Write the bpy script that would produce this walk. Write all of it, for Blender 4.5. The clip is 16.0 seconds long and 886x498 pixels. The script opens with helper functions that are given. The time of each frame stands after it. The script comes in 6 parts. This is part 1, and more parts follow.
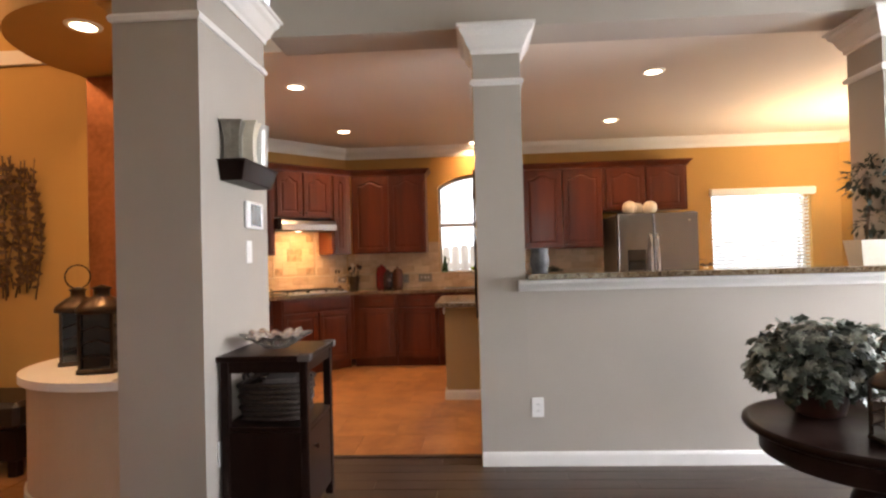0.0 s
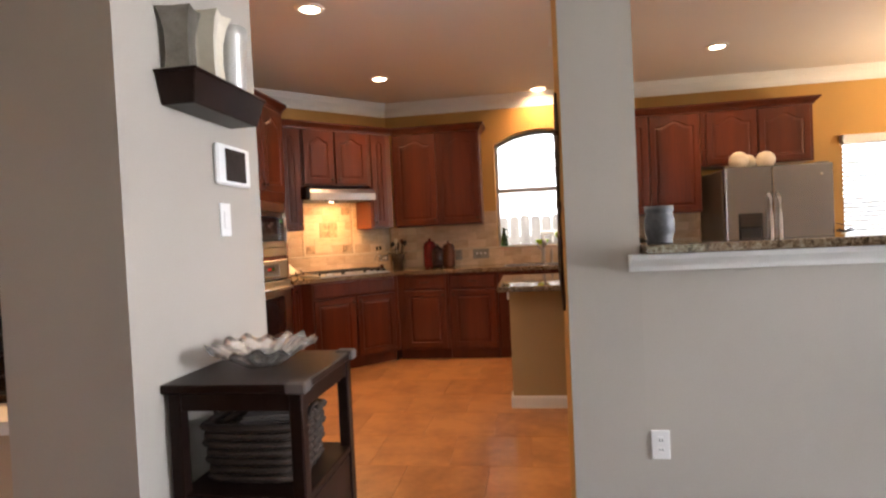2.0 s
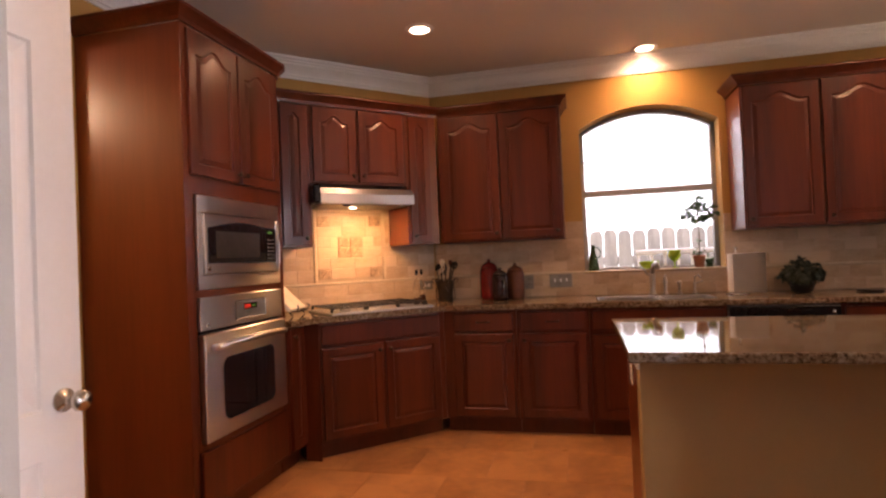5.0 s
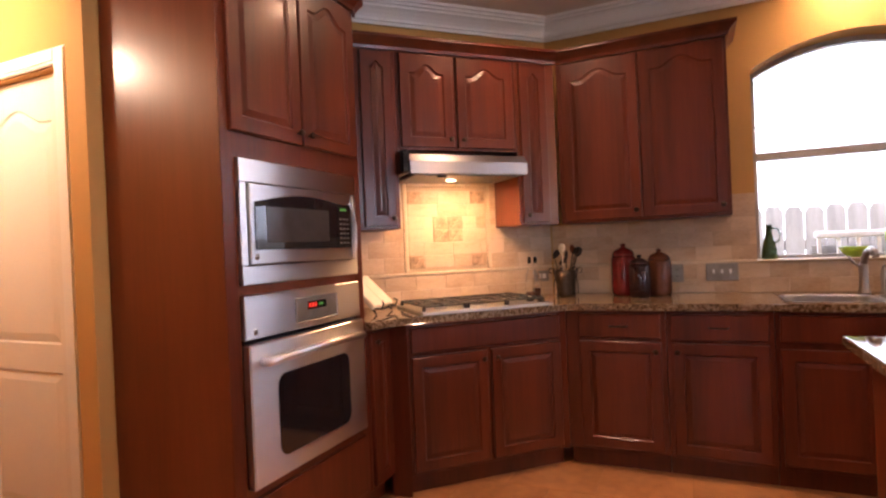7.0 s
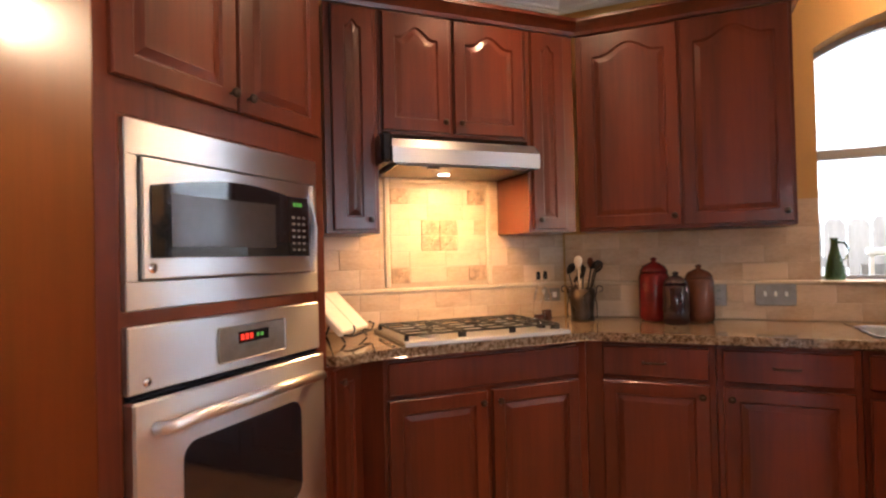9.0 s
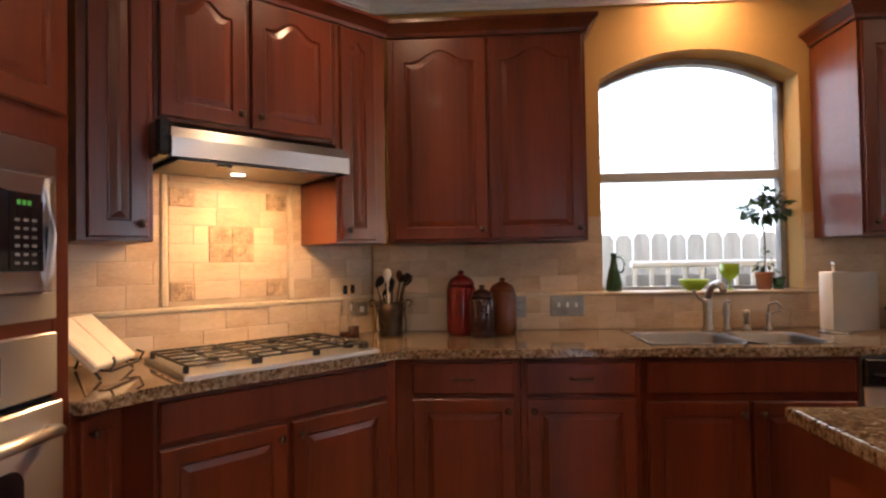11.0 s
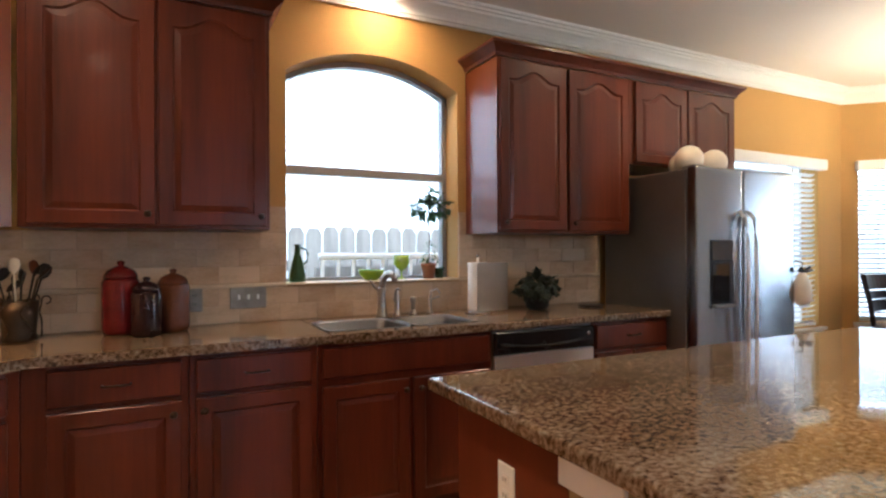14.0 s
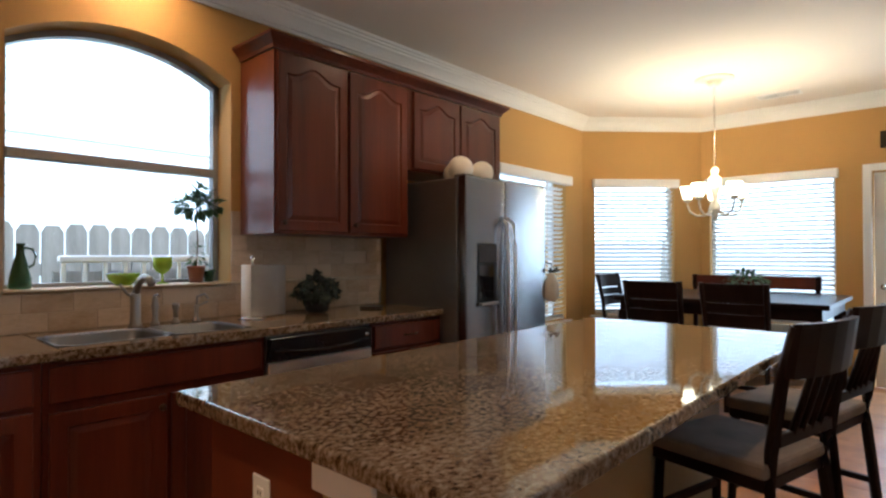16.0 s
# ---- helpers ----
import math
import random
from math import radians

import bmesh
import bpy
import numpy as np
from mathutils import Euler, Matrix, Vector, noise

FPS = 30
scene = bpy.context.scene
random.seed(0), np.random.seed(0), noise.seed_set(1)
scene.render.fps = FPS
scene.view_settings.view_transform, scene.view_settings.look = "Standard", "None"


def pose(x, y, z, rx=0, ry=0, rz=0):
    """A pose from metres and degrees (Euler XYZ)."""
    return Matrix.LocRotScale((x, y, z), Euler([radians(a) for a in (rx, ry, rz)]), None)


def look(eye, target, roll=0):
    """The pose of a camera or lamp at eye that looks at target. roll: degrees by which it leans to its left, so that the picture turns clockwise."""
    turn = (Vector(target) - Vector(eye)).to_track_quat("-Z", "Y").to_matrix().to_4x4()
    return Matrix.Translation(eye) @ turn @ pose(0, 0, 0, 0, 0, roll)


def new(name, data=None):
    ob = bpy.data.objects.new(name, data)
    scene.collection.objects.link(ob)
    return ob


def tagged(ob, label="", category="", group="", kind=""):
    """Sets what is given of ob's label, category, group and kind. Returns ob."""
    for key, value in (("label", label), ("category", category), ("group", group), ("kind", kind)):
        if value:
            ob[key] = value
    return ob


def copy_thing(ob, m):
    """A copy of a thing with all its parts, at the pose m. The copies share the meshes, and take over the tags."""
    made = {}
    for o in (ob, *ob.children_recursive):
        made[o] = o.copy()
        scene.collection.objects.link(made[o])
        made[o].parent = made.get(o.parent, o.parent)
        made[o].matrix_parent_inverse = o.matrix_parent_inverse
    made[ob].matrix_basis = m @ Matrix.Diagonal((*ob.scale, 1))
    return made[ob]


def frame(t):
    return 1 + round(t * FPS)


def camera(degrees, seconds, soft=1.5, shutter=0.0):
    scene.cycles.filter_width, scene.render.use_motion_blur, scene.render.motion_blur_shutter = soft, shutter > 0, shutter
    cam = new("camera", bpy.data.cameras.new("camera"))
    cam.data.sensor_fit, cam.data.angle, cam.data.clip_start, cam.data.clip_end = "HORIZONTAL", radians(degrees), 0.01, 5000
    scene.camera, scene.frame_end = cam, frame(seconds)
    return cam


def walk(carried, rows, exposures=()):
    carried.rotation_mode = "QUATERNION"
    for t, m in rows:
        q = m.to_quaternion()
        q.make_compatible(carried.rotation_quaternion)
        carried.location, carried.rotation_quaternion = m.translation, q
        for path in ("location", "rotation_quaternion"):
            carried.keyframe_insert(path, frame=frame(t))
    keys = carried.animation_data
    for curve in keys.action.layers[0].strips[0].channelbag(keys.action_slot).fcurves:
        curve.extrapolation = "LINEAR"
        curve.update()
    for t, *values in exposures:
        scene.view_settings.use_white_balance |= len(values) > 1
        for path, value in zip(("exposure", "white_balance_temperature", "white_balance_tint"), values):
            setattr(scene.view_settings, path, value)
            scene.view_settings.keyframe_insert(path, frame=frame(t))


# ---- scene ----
cam = camera(77.0, 16.0, 2.4)
PATH = [
    (0.0, -0.003, 0.634, 1.308, 3.17, 0.90, 1.50),
    (0.5, -0.001, 0.900, 1.294, 6.36, 0.28, 0.68),
    (1.0, -0.057, 1.178, 1.279, 8.77, -0.46, 2.03),
    (1.5, -0.130, 1.440, 1.279, 7.42, -0.95, 3.49),
    (2.0, -0.144, 1.749, 1.270, 8.49, -1.36, 2.72),
    (2.5, -0.163, 2.028, 1.262, 11.52, -1.94, 1.86),
    (3.0, -0.248, 2.299, 1.274, 9.94, -0.97, 2.90),
    (5.5, -0.536, 3.631, 1.266, 17.16, 1.09, 2.11),
    (6.0, -0.581, 3.820, 1.270, 21.96, 0.09, 1.70),
    (6.5, -0.696, 4.012, 1.275, 23.19, -0.17, 1.99),
    (7.0, -0.797, 4.199, 1.271, 24.32, -0.14, 2.44),
    (7.5, -0.866, 4.397, 1.279, 26.23, 0.12, 2.33),
    (8.0, -0.940, 4.543, 1.278, 26.82, 0.39, 1.89),
    (10.5, -1.146, 5.006, 1.280, 9.14, 1.17, 0.82),
    (11.0, -1.139, 5.003, 1.302, 3.21, 1.15, 0.94),
    (11.5, -1.137, 5.020, 1.291, -2.67, 1.15, 0.12),
    (12.0, -1.122, 5.020, 1.286, -8.08, 0.70, -0.06),
    (12.5, -1.093, 5.026, 1.278, -12.68, 0.54, 0.13),
    (13.0, -1.083, 5.014, 1.280, -17.36, 0.32, 0.12),
    (13.5, -1.072, 5.014, 1.276, -22.05, 0.37, 0.04),
    (14.0, -1.049, 5.003, 1.285, -26.85, 0.19, 0.27),
    (14.5, -1.033, 4.988, 1.283, -32.44, 0.35, 0.40),
    (15.0, -1.008, 4.980, 1.272, -37.80, 0.65, 0.42),
    (15.5, -0.992, 4.987, 1.264, -42.94, 0.84, 0.36),
    (16.0, -0.966, 4.981, 1.270, -47.83, 0.58, 0.11),
]
EXPOSURE = [(0.0, 1.35, 6720, 16), (1.5, 1.42, 6620, 16), (3.0, 1.38, 6420, 15), (5.2, 1.08, 6850, 32), (6.0, 1.16, 6450, 34), (8.0, 1.69, 5850, 19), (10.5, 1.40, 5870, 13), (11.5, 1.02, 5720, 12),
            (12.3, 1.05, 5230, 10), (13.0, 1.22, 5200, 9), (14.0, 1.31, 5030, 5), (15.2, 0.83, 5080, 7), (16.0, 0.66, 5050, 3)]
walk(cam, [(t, pose(x, y, z, 90 + pitch, roll, yaw)) for t, x, y, z, yaw, pitch, roll in PATH], EXPOSURE)

# ---- world and lights ----
world = bpy.data.worlds.new("sky")
scene.world = world
world.use_nodes = True
wn = world.node_tree.nodes
sky = wn.new("ShaderNodeTexSky")
sky.sky_type = "NISHITA"
sky.sun_disc = False
sky.sun_elevation = radians(42)
sky.sun_rotation = radians(217)
sky.air_density, sky.dust_density, sky.ozone_density = 1.0, 2.0, 1.2
wn["Background"].inputs["Strength"].default_value = 0.15
veil = wn.new("ShaderNodeHueSaturation")
veil.inputs["Saturation"].default_value, veil.inputs["Value"].default_value = 0.36, 3.3
world.node_tree.links.new(sky.outputs[0], veil.inputs["Color"])
world.node_tree.links.new(veil.outputs[0], wn["Background"].inputs["Color"])

WARM = (1.0, 0.59, 0.29)
DAY = (0.86, 0.93, 1.0)


def lamp(name, kind, where, target, energy, colour, size=0.1, size_y=0.0, spread=180.0):
    data = bpy.data.lights.new(name, kind)
    data.energy, data.color = energy, colour
    if kind == "AREA":
        data.shape = "RECTANGLE" if size_y else "DISK"
        data.size = size
        if size_y:
            data.size_y = size_y
        data.spread = radians(spread)
    elif kind == "SUN":
        data.angle = radians(size)
    else:
        data.shadow_soft_size = size
    ob = new(name, data)
    ob.matrix_world = look(where, target)
    return ob


CZ = 2.787      # kitchen ceiling
HIGH = 3.7      # living room ceiling
lamp("sun", "SUN", (-6, -8, 14), (0, 0, 4), 1.8, (1.0, 0.96, 0.90), 2)
CANS = [(-1.47, 5.25), (1.50, 5.25), (-1.455, 6.93), (1.55, 6.89), (0.045, 7.815)]
for cx, cy in CANS:
    lamp("can_lamp", "AREA", (cx, cy, CZ - 0.012), (cx, cy, 0), 4.7, WARM, 0.11, 0, 150)
lamp("hood_lamp", "AREA", (-2.00, 7.22, 1.665), (-2.10, 7.32, 0.9), 4.2, (1.0, 0.53, 0.20), 0.22, 0.05, 170)
lamp("pantry_lamp", "POINT", (-3.55, 5.1, 2.3), (-3.55, 5.1, 0), 18, (1.0, 0.72, 0.42), 0.08)
lamp("niche_lamp", "AREA", (-2.10, 3.55, 2.62), (-2.10, 3.55, 0), 6, WARM, 0.11, 0, 150)
lamp("foyer_lamp", "POINT", (-3.6, 3.3, 3.2), (-3.6, 3.3, 0), 17, WARM, 0.12)
# sky light through the openings
lamp("window_2_sky", "AREA", (3.70, 8.30, 1.32), (3.70, 6.0, 1.1), 4, DAY, 1.2, 1.45)
lamp("window_3_sky", "AREA", (5.30, 7.80, 1.34), (3.8, 6.29, 1.1), 3.4, DAY, 0.92, 1.45)
lamp("window_4_sky", "AREA", (5.92, 6.37, 1.32), (4.0, 6.39, 1.1), 5, DAY, 1.17, 1.5)
lamp("patio_door_sky", "AREA", (5.90, 5.06, 1.15), (3.6, 5.0, 0.0), 11, DAY, 0.60, 1.7)
lamp("living_window_sky", "AREA", (5.05, 3.0, 1.6), (0.0, 3.0, 1.2), 80, (0.88, 0.94, 1.0), 1.85, 1.95)
lamp("front_window_sky", "AREA", (1.6, -2.75, 1.6), (0.8, 2.0, 1.2), 3, (0.95, 0.97, 1.0), 2.0, 1.8)

# ---- materials ----


def mat(name, base, rough=0.5, metal=0.0, scale=3.0, vary=0.25, fine=40.0, bump=0.1, stretch=(1, 1, 1),
        second=None, spec=0.5, per_object=0.0, coat=0.0, trans=0.0, emit=None, ior=1.45, relief=0.002, gloss=0.07, brushed=0.0):
    m = bpy.data.materials.new(name)
    m.use_nodes = True
    nt = m.node_tree
    b = nt.nodes["Principled BSDF"]
    b.inputs["Roughness"].default_value = rough
    b.inputs["Metallic"].default_value = metal
    b.inputs["Specular IOR Level"].default_value = spec
    b.inputs["Coat Weight"].default_value = coat
    b.inputs["Coat Roughness"].default_value = 0.12
    b.inputs["Transmission Weight"].default_value = trans
    b.inputs["IOR"].default_value = ior
    if emit:
        b.inputs["Emission Color"].default_value = (*emit[:3], 1)
        b.inputs["Emission Strength"].default_value = emit[3]
    if vary <= 0:
        b.inputs["Base Color"].default_value = (*base, 1)
        return m
    tc = nt.nodes.new("ShaderNodeTexCoord")
    mp = nt.nodes.new("ShaderNodeMapping")
    mp.inputs["Scale"].default_value = stretch
    nt.links.new(tc.outputs["Object"], mp.inputs["Vector"])
    info = nt.nodes.new("ShaderNodeObjectInfo")
    nt.links.new(info.outputs["Random"], mp.inputs["Location"])
    big = nt.nodes.new("ShaderNodeTexNoise")
    big.inputs["Scale"].default_value, big.inputs["Detail"].default_value = scale, 4
    small = nt.nodes.new("ShaderNodeTexNoise")
    small.inputs["Scale"].default_value, small.inputs["Detail"].default_value = fine, 6
    for n in (big, small):
        nt.links.new(mp.outputs["Vector"], n.inputs["Vector"])
    add = nt.nodes.new("ShaderNodeMath")
    add.operation = "MULTIPLY_ADD"
    nt.links.new(small.outputs["Fac"], add.inputs[0])
    add.inputs[1].default_value = 0.45
    nt.links.new(big.outputs["Fac"], add.inputs[2])
    rnd = nt.nodes.new("ShaderNodeMath")
    rnd.operation = "MULTIPLY_ADD"
    nt.links.new(info.outputs["Random"], rnd.inputs[0])
    rnd.inputs[1].default_value = per_object
    nt.links.new(add.outputs[0], rnd.inputs[2])
    ramp = nt.nodes.new("ShaderNodeValToRGB")
    lo = second or tuple(c * (1 - vary) for c in base)
    hi = tuple(min(1, c * (1 + vary * 0.6)) for c in base)
    ramp.color_ramp.elements[0].position, ramp.color_ramp.elements[0].color = 0.45, (*lo, 1)
    ramp.color_ramp.elements[1].position, ramp.color_ramp.elements[1].color = 0.98 + per_object, (*hi, 1)
    nt.links.new(rnd.outputs[0], ramp.inputs["Fac"])
    nt.links.new(ramp.outputs["Color"], b.inputs["Base Color"])
    rr = nt.nodes.new("ShaderNodeMapRange")
    rr.inputs["To Min"].default_value, rr.inputs["To Max"].default_value = max(0.02, rough - gloss), min(1, rough + gloss)
    nt.links.new(small.outputs["Fac"], rr.inputs["Value"])
    nt.links.new(rr.outputs[0], b.inputs["Roughness"])
    if brushed:
        up = nt.nodes.new("ShaderNodeCombineXYZ")
        up.inputs["Z"].default_value = 1.0
        b.inputs["Anisotropic"].default_value = brushed
        nt.links.new(up.outputs[0], b.inputs["Tangent"])
    if bump:
        bp = nt.nodes.new("ShaderNodeBump")
        bp.inputs["Strength"].default_value, bp.inputs["Distance"].default_value = bump, relief
        nt.links.new(small.outputs["Fac"], bp.inputs["Height"])
        nt.links.new(bp.outputs["Normal"], b.inputs["Normal"])
    return m


def granite_mat():
    m = bpy.data.materials.new("granite")
    m.use_nodes = True
    nt = m.node_tree
    b = nt.nodes["Principled BSDF"]
    b.inputs["Roughness"].default_value = 0.045
    tc = nt.nodes.new("ShaderNodeTexCoord")
    mp = nt.nodes.new("ShaderNodeMapping")
    mp.inputs["Scale"].default_value = (1.0, 1.35, 1.0)
    mp.inputs["Rotation"].default_value = (0, 0, 0.5)
    nt.links.new(tc.outputs["Object"], mp.inputs["Vector"])
    a = nt.nodes.new("ShaderNodeTexNoise")
    a.inputs["Scale"].default_value, a.inputs["Detail"].default_value, a.inputs["Roughness"].default_value = 58, 6, 0.7
    c = nt.nodes.new("ShaderNodeTexNoise")
    c.inputs["Scale"].default_value, c.inputs["Detail"].default_value = 5, 3
    v = nt.nodes.new("ShaderNodeTexVoronoi")
    v.inputs["Scale"].default_value = 72
    for n in (a, c, v):
        nt.links.new(mp.outputs["Vector"], n.inputs["Vector"])
    s = nt.nodes.new("ShaderNodeMath")
    s.operation = "MULTIPLY_ADD"
    nt.links.new(c.outputs["Fac"], s.inputs[0])
    s.inputs[1].default_value = 0.25
    nt.links.new(a.outputs["Fac"], s.inputs[2])
    s2 = nt.nodes.new("ShaderNodeMath")
    s2.operation = "MULTIPLY_ADD"
    nt.links.new(v.outputs["Distance"], s2.inputs[0])
    s2.inputs[1].default_value = 0.16
    nt.links.new(s.outputs[0], s2.inputs[2])
    r = nt.nodes.new("ShaderNodeValToRGB")
    cr = r.color_ramp
    cr.elements[0].position, cr.elements[0].color = 0.52, (0.020, 0.011, 0.006, 1)
    cr.elements[1].position, cr.elements[1].color = 0.86, (0.29, 0.235, 0.175, 1)
    for pos, col in ((0.59, (0.052, 0.028, 0.013, 1)), (0.66, (0.120, 0.076, 0.040, 1)), (0.75, (0.195, 0.140, 0.088, 1))):
        e = cr.elements.new(pos)
        e.color = col
    nt.links.new(s2.outputs[0], r.inputs["Fac"])
    nt.links.new(r.outputs["Color"], b.inputs["Base Color"])
    return m


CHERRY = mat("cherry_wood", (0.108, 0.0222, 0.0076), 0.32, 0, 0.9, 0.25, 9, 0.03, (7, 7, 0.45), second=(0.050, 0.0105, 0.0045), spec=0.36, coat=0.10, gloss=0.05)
# lighter copy of the cherry: warm lamp glow on side panels put into the colour
CHERRY_LIT = mat("cherry_side_lit", (0.140, 0.034, 0.0110), 0.33, 0, 0.8, 0.2, 8, 0.02, (6, 6, 0.4), second=(0.095, 0.022, 0.0075), coat=0.12, gloss=0.04)
GRANITE = granite_mat()
GREIGE = mat("greige_paint", (0.438, 0.402, 0.350), 0.85, 0, 1.2, 0.06, 160, 0.25)
GOLD = mat("gold_paint", (0.50, 0.29, 0.085), 0.80, 0, 1.2, 0.08, 160, 0.25)
TAN = mat("tan_paint", (0.40, 0.29, 0.14), 0.80, 0, 1.2, 0.08, 160, 0.25)
CEIL = mat("ceiling_paint", (0.74, 0.68, 0.60), 0.9, 0, 0.8, 0.05, 120, 0.3)
WHITE = mat("white_trim", (0.80, 0.79, 0.76), 0.45, 0, 2, 0.05, 60, 0.05)
DOORW = mat("white_door", (0.76, 0.73, 0.68), 0.40, 0, 2, 0.05, 60, 0.08)
BEIGE = mat("beige_paint", (0.50, 0.385, 0.27), 0.75, 0, 1.2, 0.08, 160, 0.25)
PLATE = mat("white_plastic", (0.82, 0.82, 0.80), 0.35, 0, 4, 0.03, 60, 0.0)
STEEL = mat("brushed_steel", (0.70, 0.705, 0.72), 0.31, 1.0, 3, 0.05, 8, 0.0, (1.0, 1.0, 1.6), gloss=0.015, brushed=0.95)
HOODM = mat("hood_steel", (0.46, 0.45, 0.44), 0.36, 1.0, 3, 0.05, 8, 0.0, (1.0, 1.0, 1.6), gloss=0.015, brushed=0.9)
STEEL_F = mat("fridge_steel", (0.31, 0.31, 0.315), 0.24, 1.0, 3, 0.05, 12, 0.0, (0.6, 0.6, 30), gloss=0.02, brushed=0.9)
STEEL_F.node_tree.nodes["Principled BSDF"].inputs["Specular Tint"].default_value = (0.45, 0.45, 0.47, 1)
TRAY = mat("satin_steel", (0.42, 0.415, 0.41), 0.45, 1.0, 6, 0.06, 60, 0.0)
STEEL_D = mat("steel_grey_side", (0.17, 0.165, 0.16), 0.42, 0.6, 3, 0.15, 60, 0.1)
CHROME = mat("chrome", (0.72, 0.70, 0.67), 0.12, 1.0, 6, 0.05, 60, 0.0)
NICKEL = mat("satin_nickel", (0.58, 0.55, 0.50), 0.25, 1.0, 6, 0.08, 60, 0.0)
FAUCET = mat("dull_nickel", (0.40, 0.365, 0.32), 0.30, 1.0, 6, 0.1, 60, 0.0)
PEWTER = mat("pewter_plate", (0.30, 0.28, 0.25), 0.38, 0.8, 20, 0.25, 120, 0.2)
BLACK = mat("black_gloss", (0.012, 0.012, 0.014), 0.12, 0, 6, 0.2, 60, 0.0)
IRON = mat("cast_iron", (0.018, 0.017, 0.016), 0.45, 0.2, 20, 0.3, 150, 0.4)
BRANCH = mat("aged_bronze", (0.15, 0.085, 0.04), 0.5, 0.5, 20, 0.4, 150, 0.3)
BRONZE = mat("dark_bronze", (0.060, 0.040, 0.026), 0.38, 0.8, 20, 0.4, 150, 0.3)
ESPRESSO = mat("espresso_wood", (0.018, 0.009, 0.007), 0.32, 0, 3, 0.25, 10, 0.0, (4, 4, 0.6), spec=0.11, gloss=0.02)
TILE = mat("travertine", (0.58, 0.45, 0.31), 0.45, 0, 5, 0.22, 45, 0.30, (1, 1, 2.4), second=(0.42, 0.285, 0.165), per_object=0.30)
GROUT = mat("grout", (0.50, 0.395, 0.275), 0.9, 0, 8, 0.15, 120, 0.4)
TRIMT = mat("stone_trim", (0.60, 0.49, 0.34), 0.42, 0, 6, 0.2, 60, 0.25)
DECO = mat("carved_stone", (0.44, 0.31, 0.19), 0.55, 0, 26, 0.5, 60, 0.9, relief=0.006)
FTILE = mat("floor_tile", (0.45, 0.215, 0.083), 0.30, 0, 4.2, 0.35, 18, 0.06, (1, 1, 1), second=(0.25, 0.102, 0.036), per_object=0.22, gloss=0.05)
FGROUT = mat("floor_grout", (0.38, 0.168, 0.060), 0.6, 0, 8, 0.2, 120, 0.3)
OAK = mat("dark_floor_wood", (0.050, 0.030, 0.021), 0.30, 0, 3, 0.55, 40, 0.08, (0.8, 7, 7), per_object=0.3, gloss=0.015)
SEAT = mat("seat_fabric", (0.24, 0.185, 0.14), 0.85, 0, 8, 0.3, 220, 0.5)
LEAF = mat("leaf_green", (0.055, 0.12, 0.045), 0.45, 0, 8, 0.45, 60, 0.2, per_object=0.1)
LEAF2 = mat("leaf_pale", (0.26, 0.29, 0.25), 0.42, 0, 34, 0.6, 60, 0.2, second=(0.030, 0.045, 0.030))
LEAFD = mat("leaf_dark", (0.035, 0.05, 0.035), 0.5, 0, 8, 0.4, 60, 0.2)
STEM = mat("plant_stem", (0.10, 0.06, 0.03), 0.8, 0, 20, 0.3, 90, 0.5)
POTB = mat("brown_glaze", (0.055, 0.022, 0.014), 0.35, 0, 10, 0.3, 60, 0.1)
TERRA = mat("terracotta", (0.30, 0.12, 0.06), 0.7, 0, 10, 0.25, 90, 0.3)
PAPER = mat("paper_towel", (0.88, 0.86, 0.82), 0.95, 0, 12, 0.05, 160, 0.4)
CREAM = mat("cream_ceramic", (0.72, 0.66, 0.54), 0.35, 0, 5, 0.1, 60, 0.05)
RED = mat("red_glaze", (0.105, 0.007, 0.007), 0.18, 0, 7, 0.45, 60, 0.05)
PLUM = mat("plum_glaze", (0.020, 0.007, 0.008), 0.16, 0, 7, 0.4, 60, 0.05)
CARAMEL = mat("caramel_glaze", (0.115, 0.038, 0.018), 0.22, 0, 7, 0.4, 60, 0.05)
GRNGLASS = mat("green_glass", (0.06, 0.13, 0.05), 0.08, 0, 5, 0.2, 40, 0.0, trans=0.45)
LIME = mat("lime_glass", (0.42, 0.62, 0.04), 0.10, 0, 5, 0.15, 40, 0.0, trans=0.35)
GLASS = mat("clear_glass", (0.99, 0.99, 0.99), 0.02, 0, 1, 0, trans=1.0, ior=1.12, coat=0.8)
# some opaque white in the clear glass stands in for bright window reflections
CRYSTAL = mat("brightened_crystal", (0.95, 0.95, 0.95), 0.06, 0, 1, 0, trans=0.88, ior=1.42, coat=0.6)
SINKM = mat("sink_steel", (0.19, 0.185, 0.18), 0.36, 1.0, 3, 0.1, 30, 0.0)
PANE = mat("window_glass", (0.96, 0.98, 1.0), 0.0, 0, 1, 0, trans=1.0, ior=1.05)
DARKGLASS = mat("oven_glass", (0.010, 0.010, 0.012), 0.04, 0, 6, 0.2, 40, 0.0, spec=1.0, gloss=0.01)
BLIND = mat("blind_slat", (0.80, 0.80, 0.78), 0.5, 0, 4, 0.05, 60, 0.05)
FENCE = mat("fence_wood", (0.26, 0.245, 0.22), 0.85, 0, 3, 0.3, 30, 0.4, (4, 4, 0.5), per_object=0.2)
LAWN = mat("lawn", (0.09, 0.13, 0.045), 0.95, 0, 1.5, 0.4, 40, 0.6)
PATIO = mat("patio_concrete", (0.52, 0.50, 0.47), 0.85, 0, 2, 0.2, 60, 0.4)
ROOF = mat("roof_shingle", (0.30, 0.28, 0.26), 0.9, 0, 6, 0.3, 60, 0.5)
SIDING = mat("pale_siding", (0.72, 0.76, 0.78), 0.7, 0, 2, 0.06, 40, 0.1)
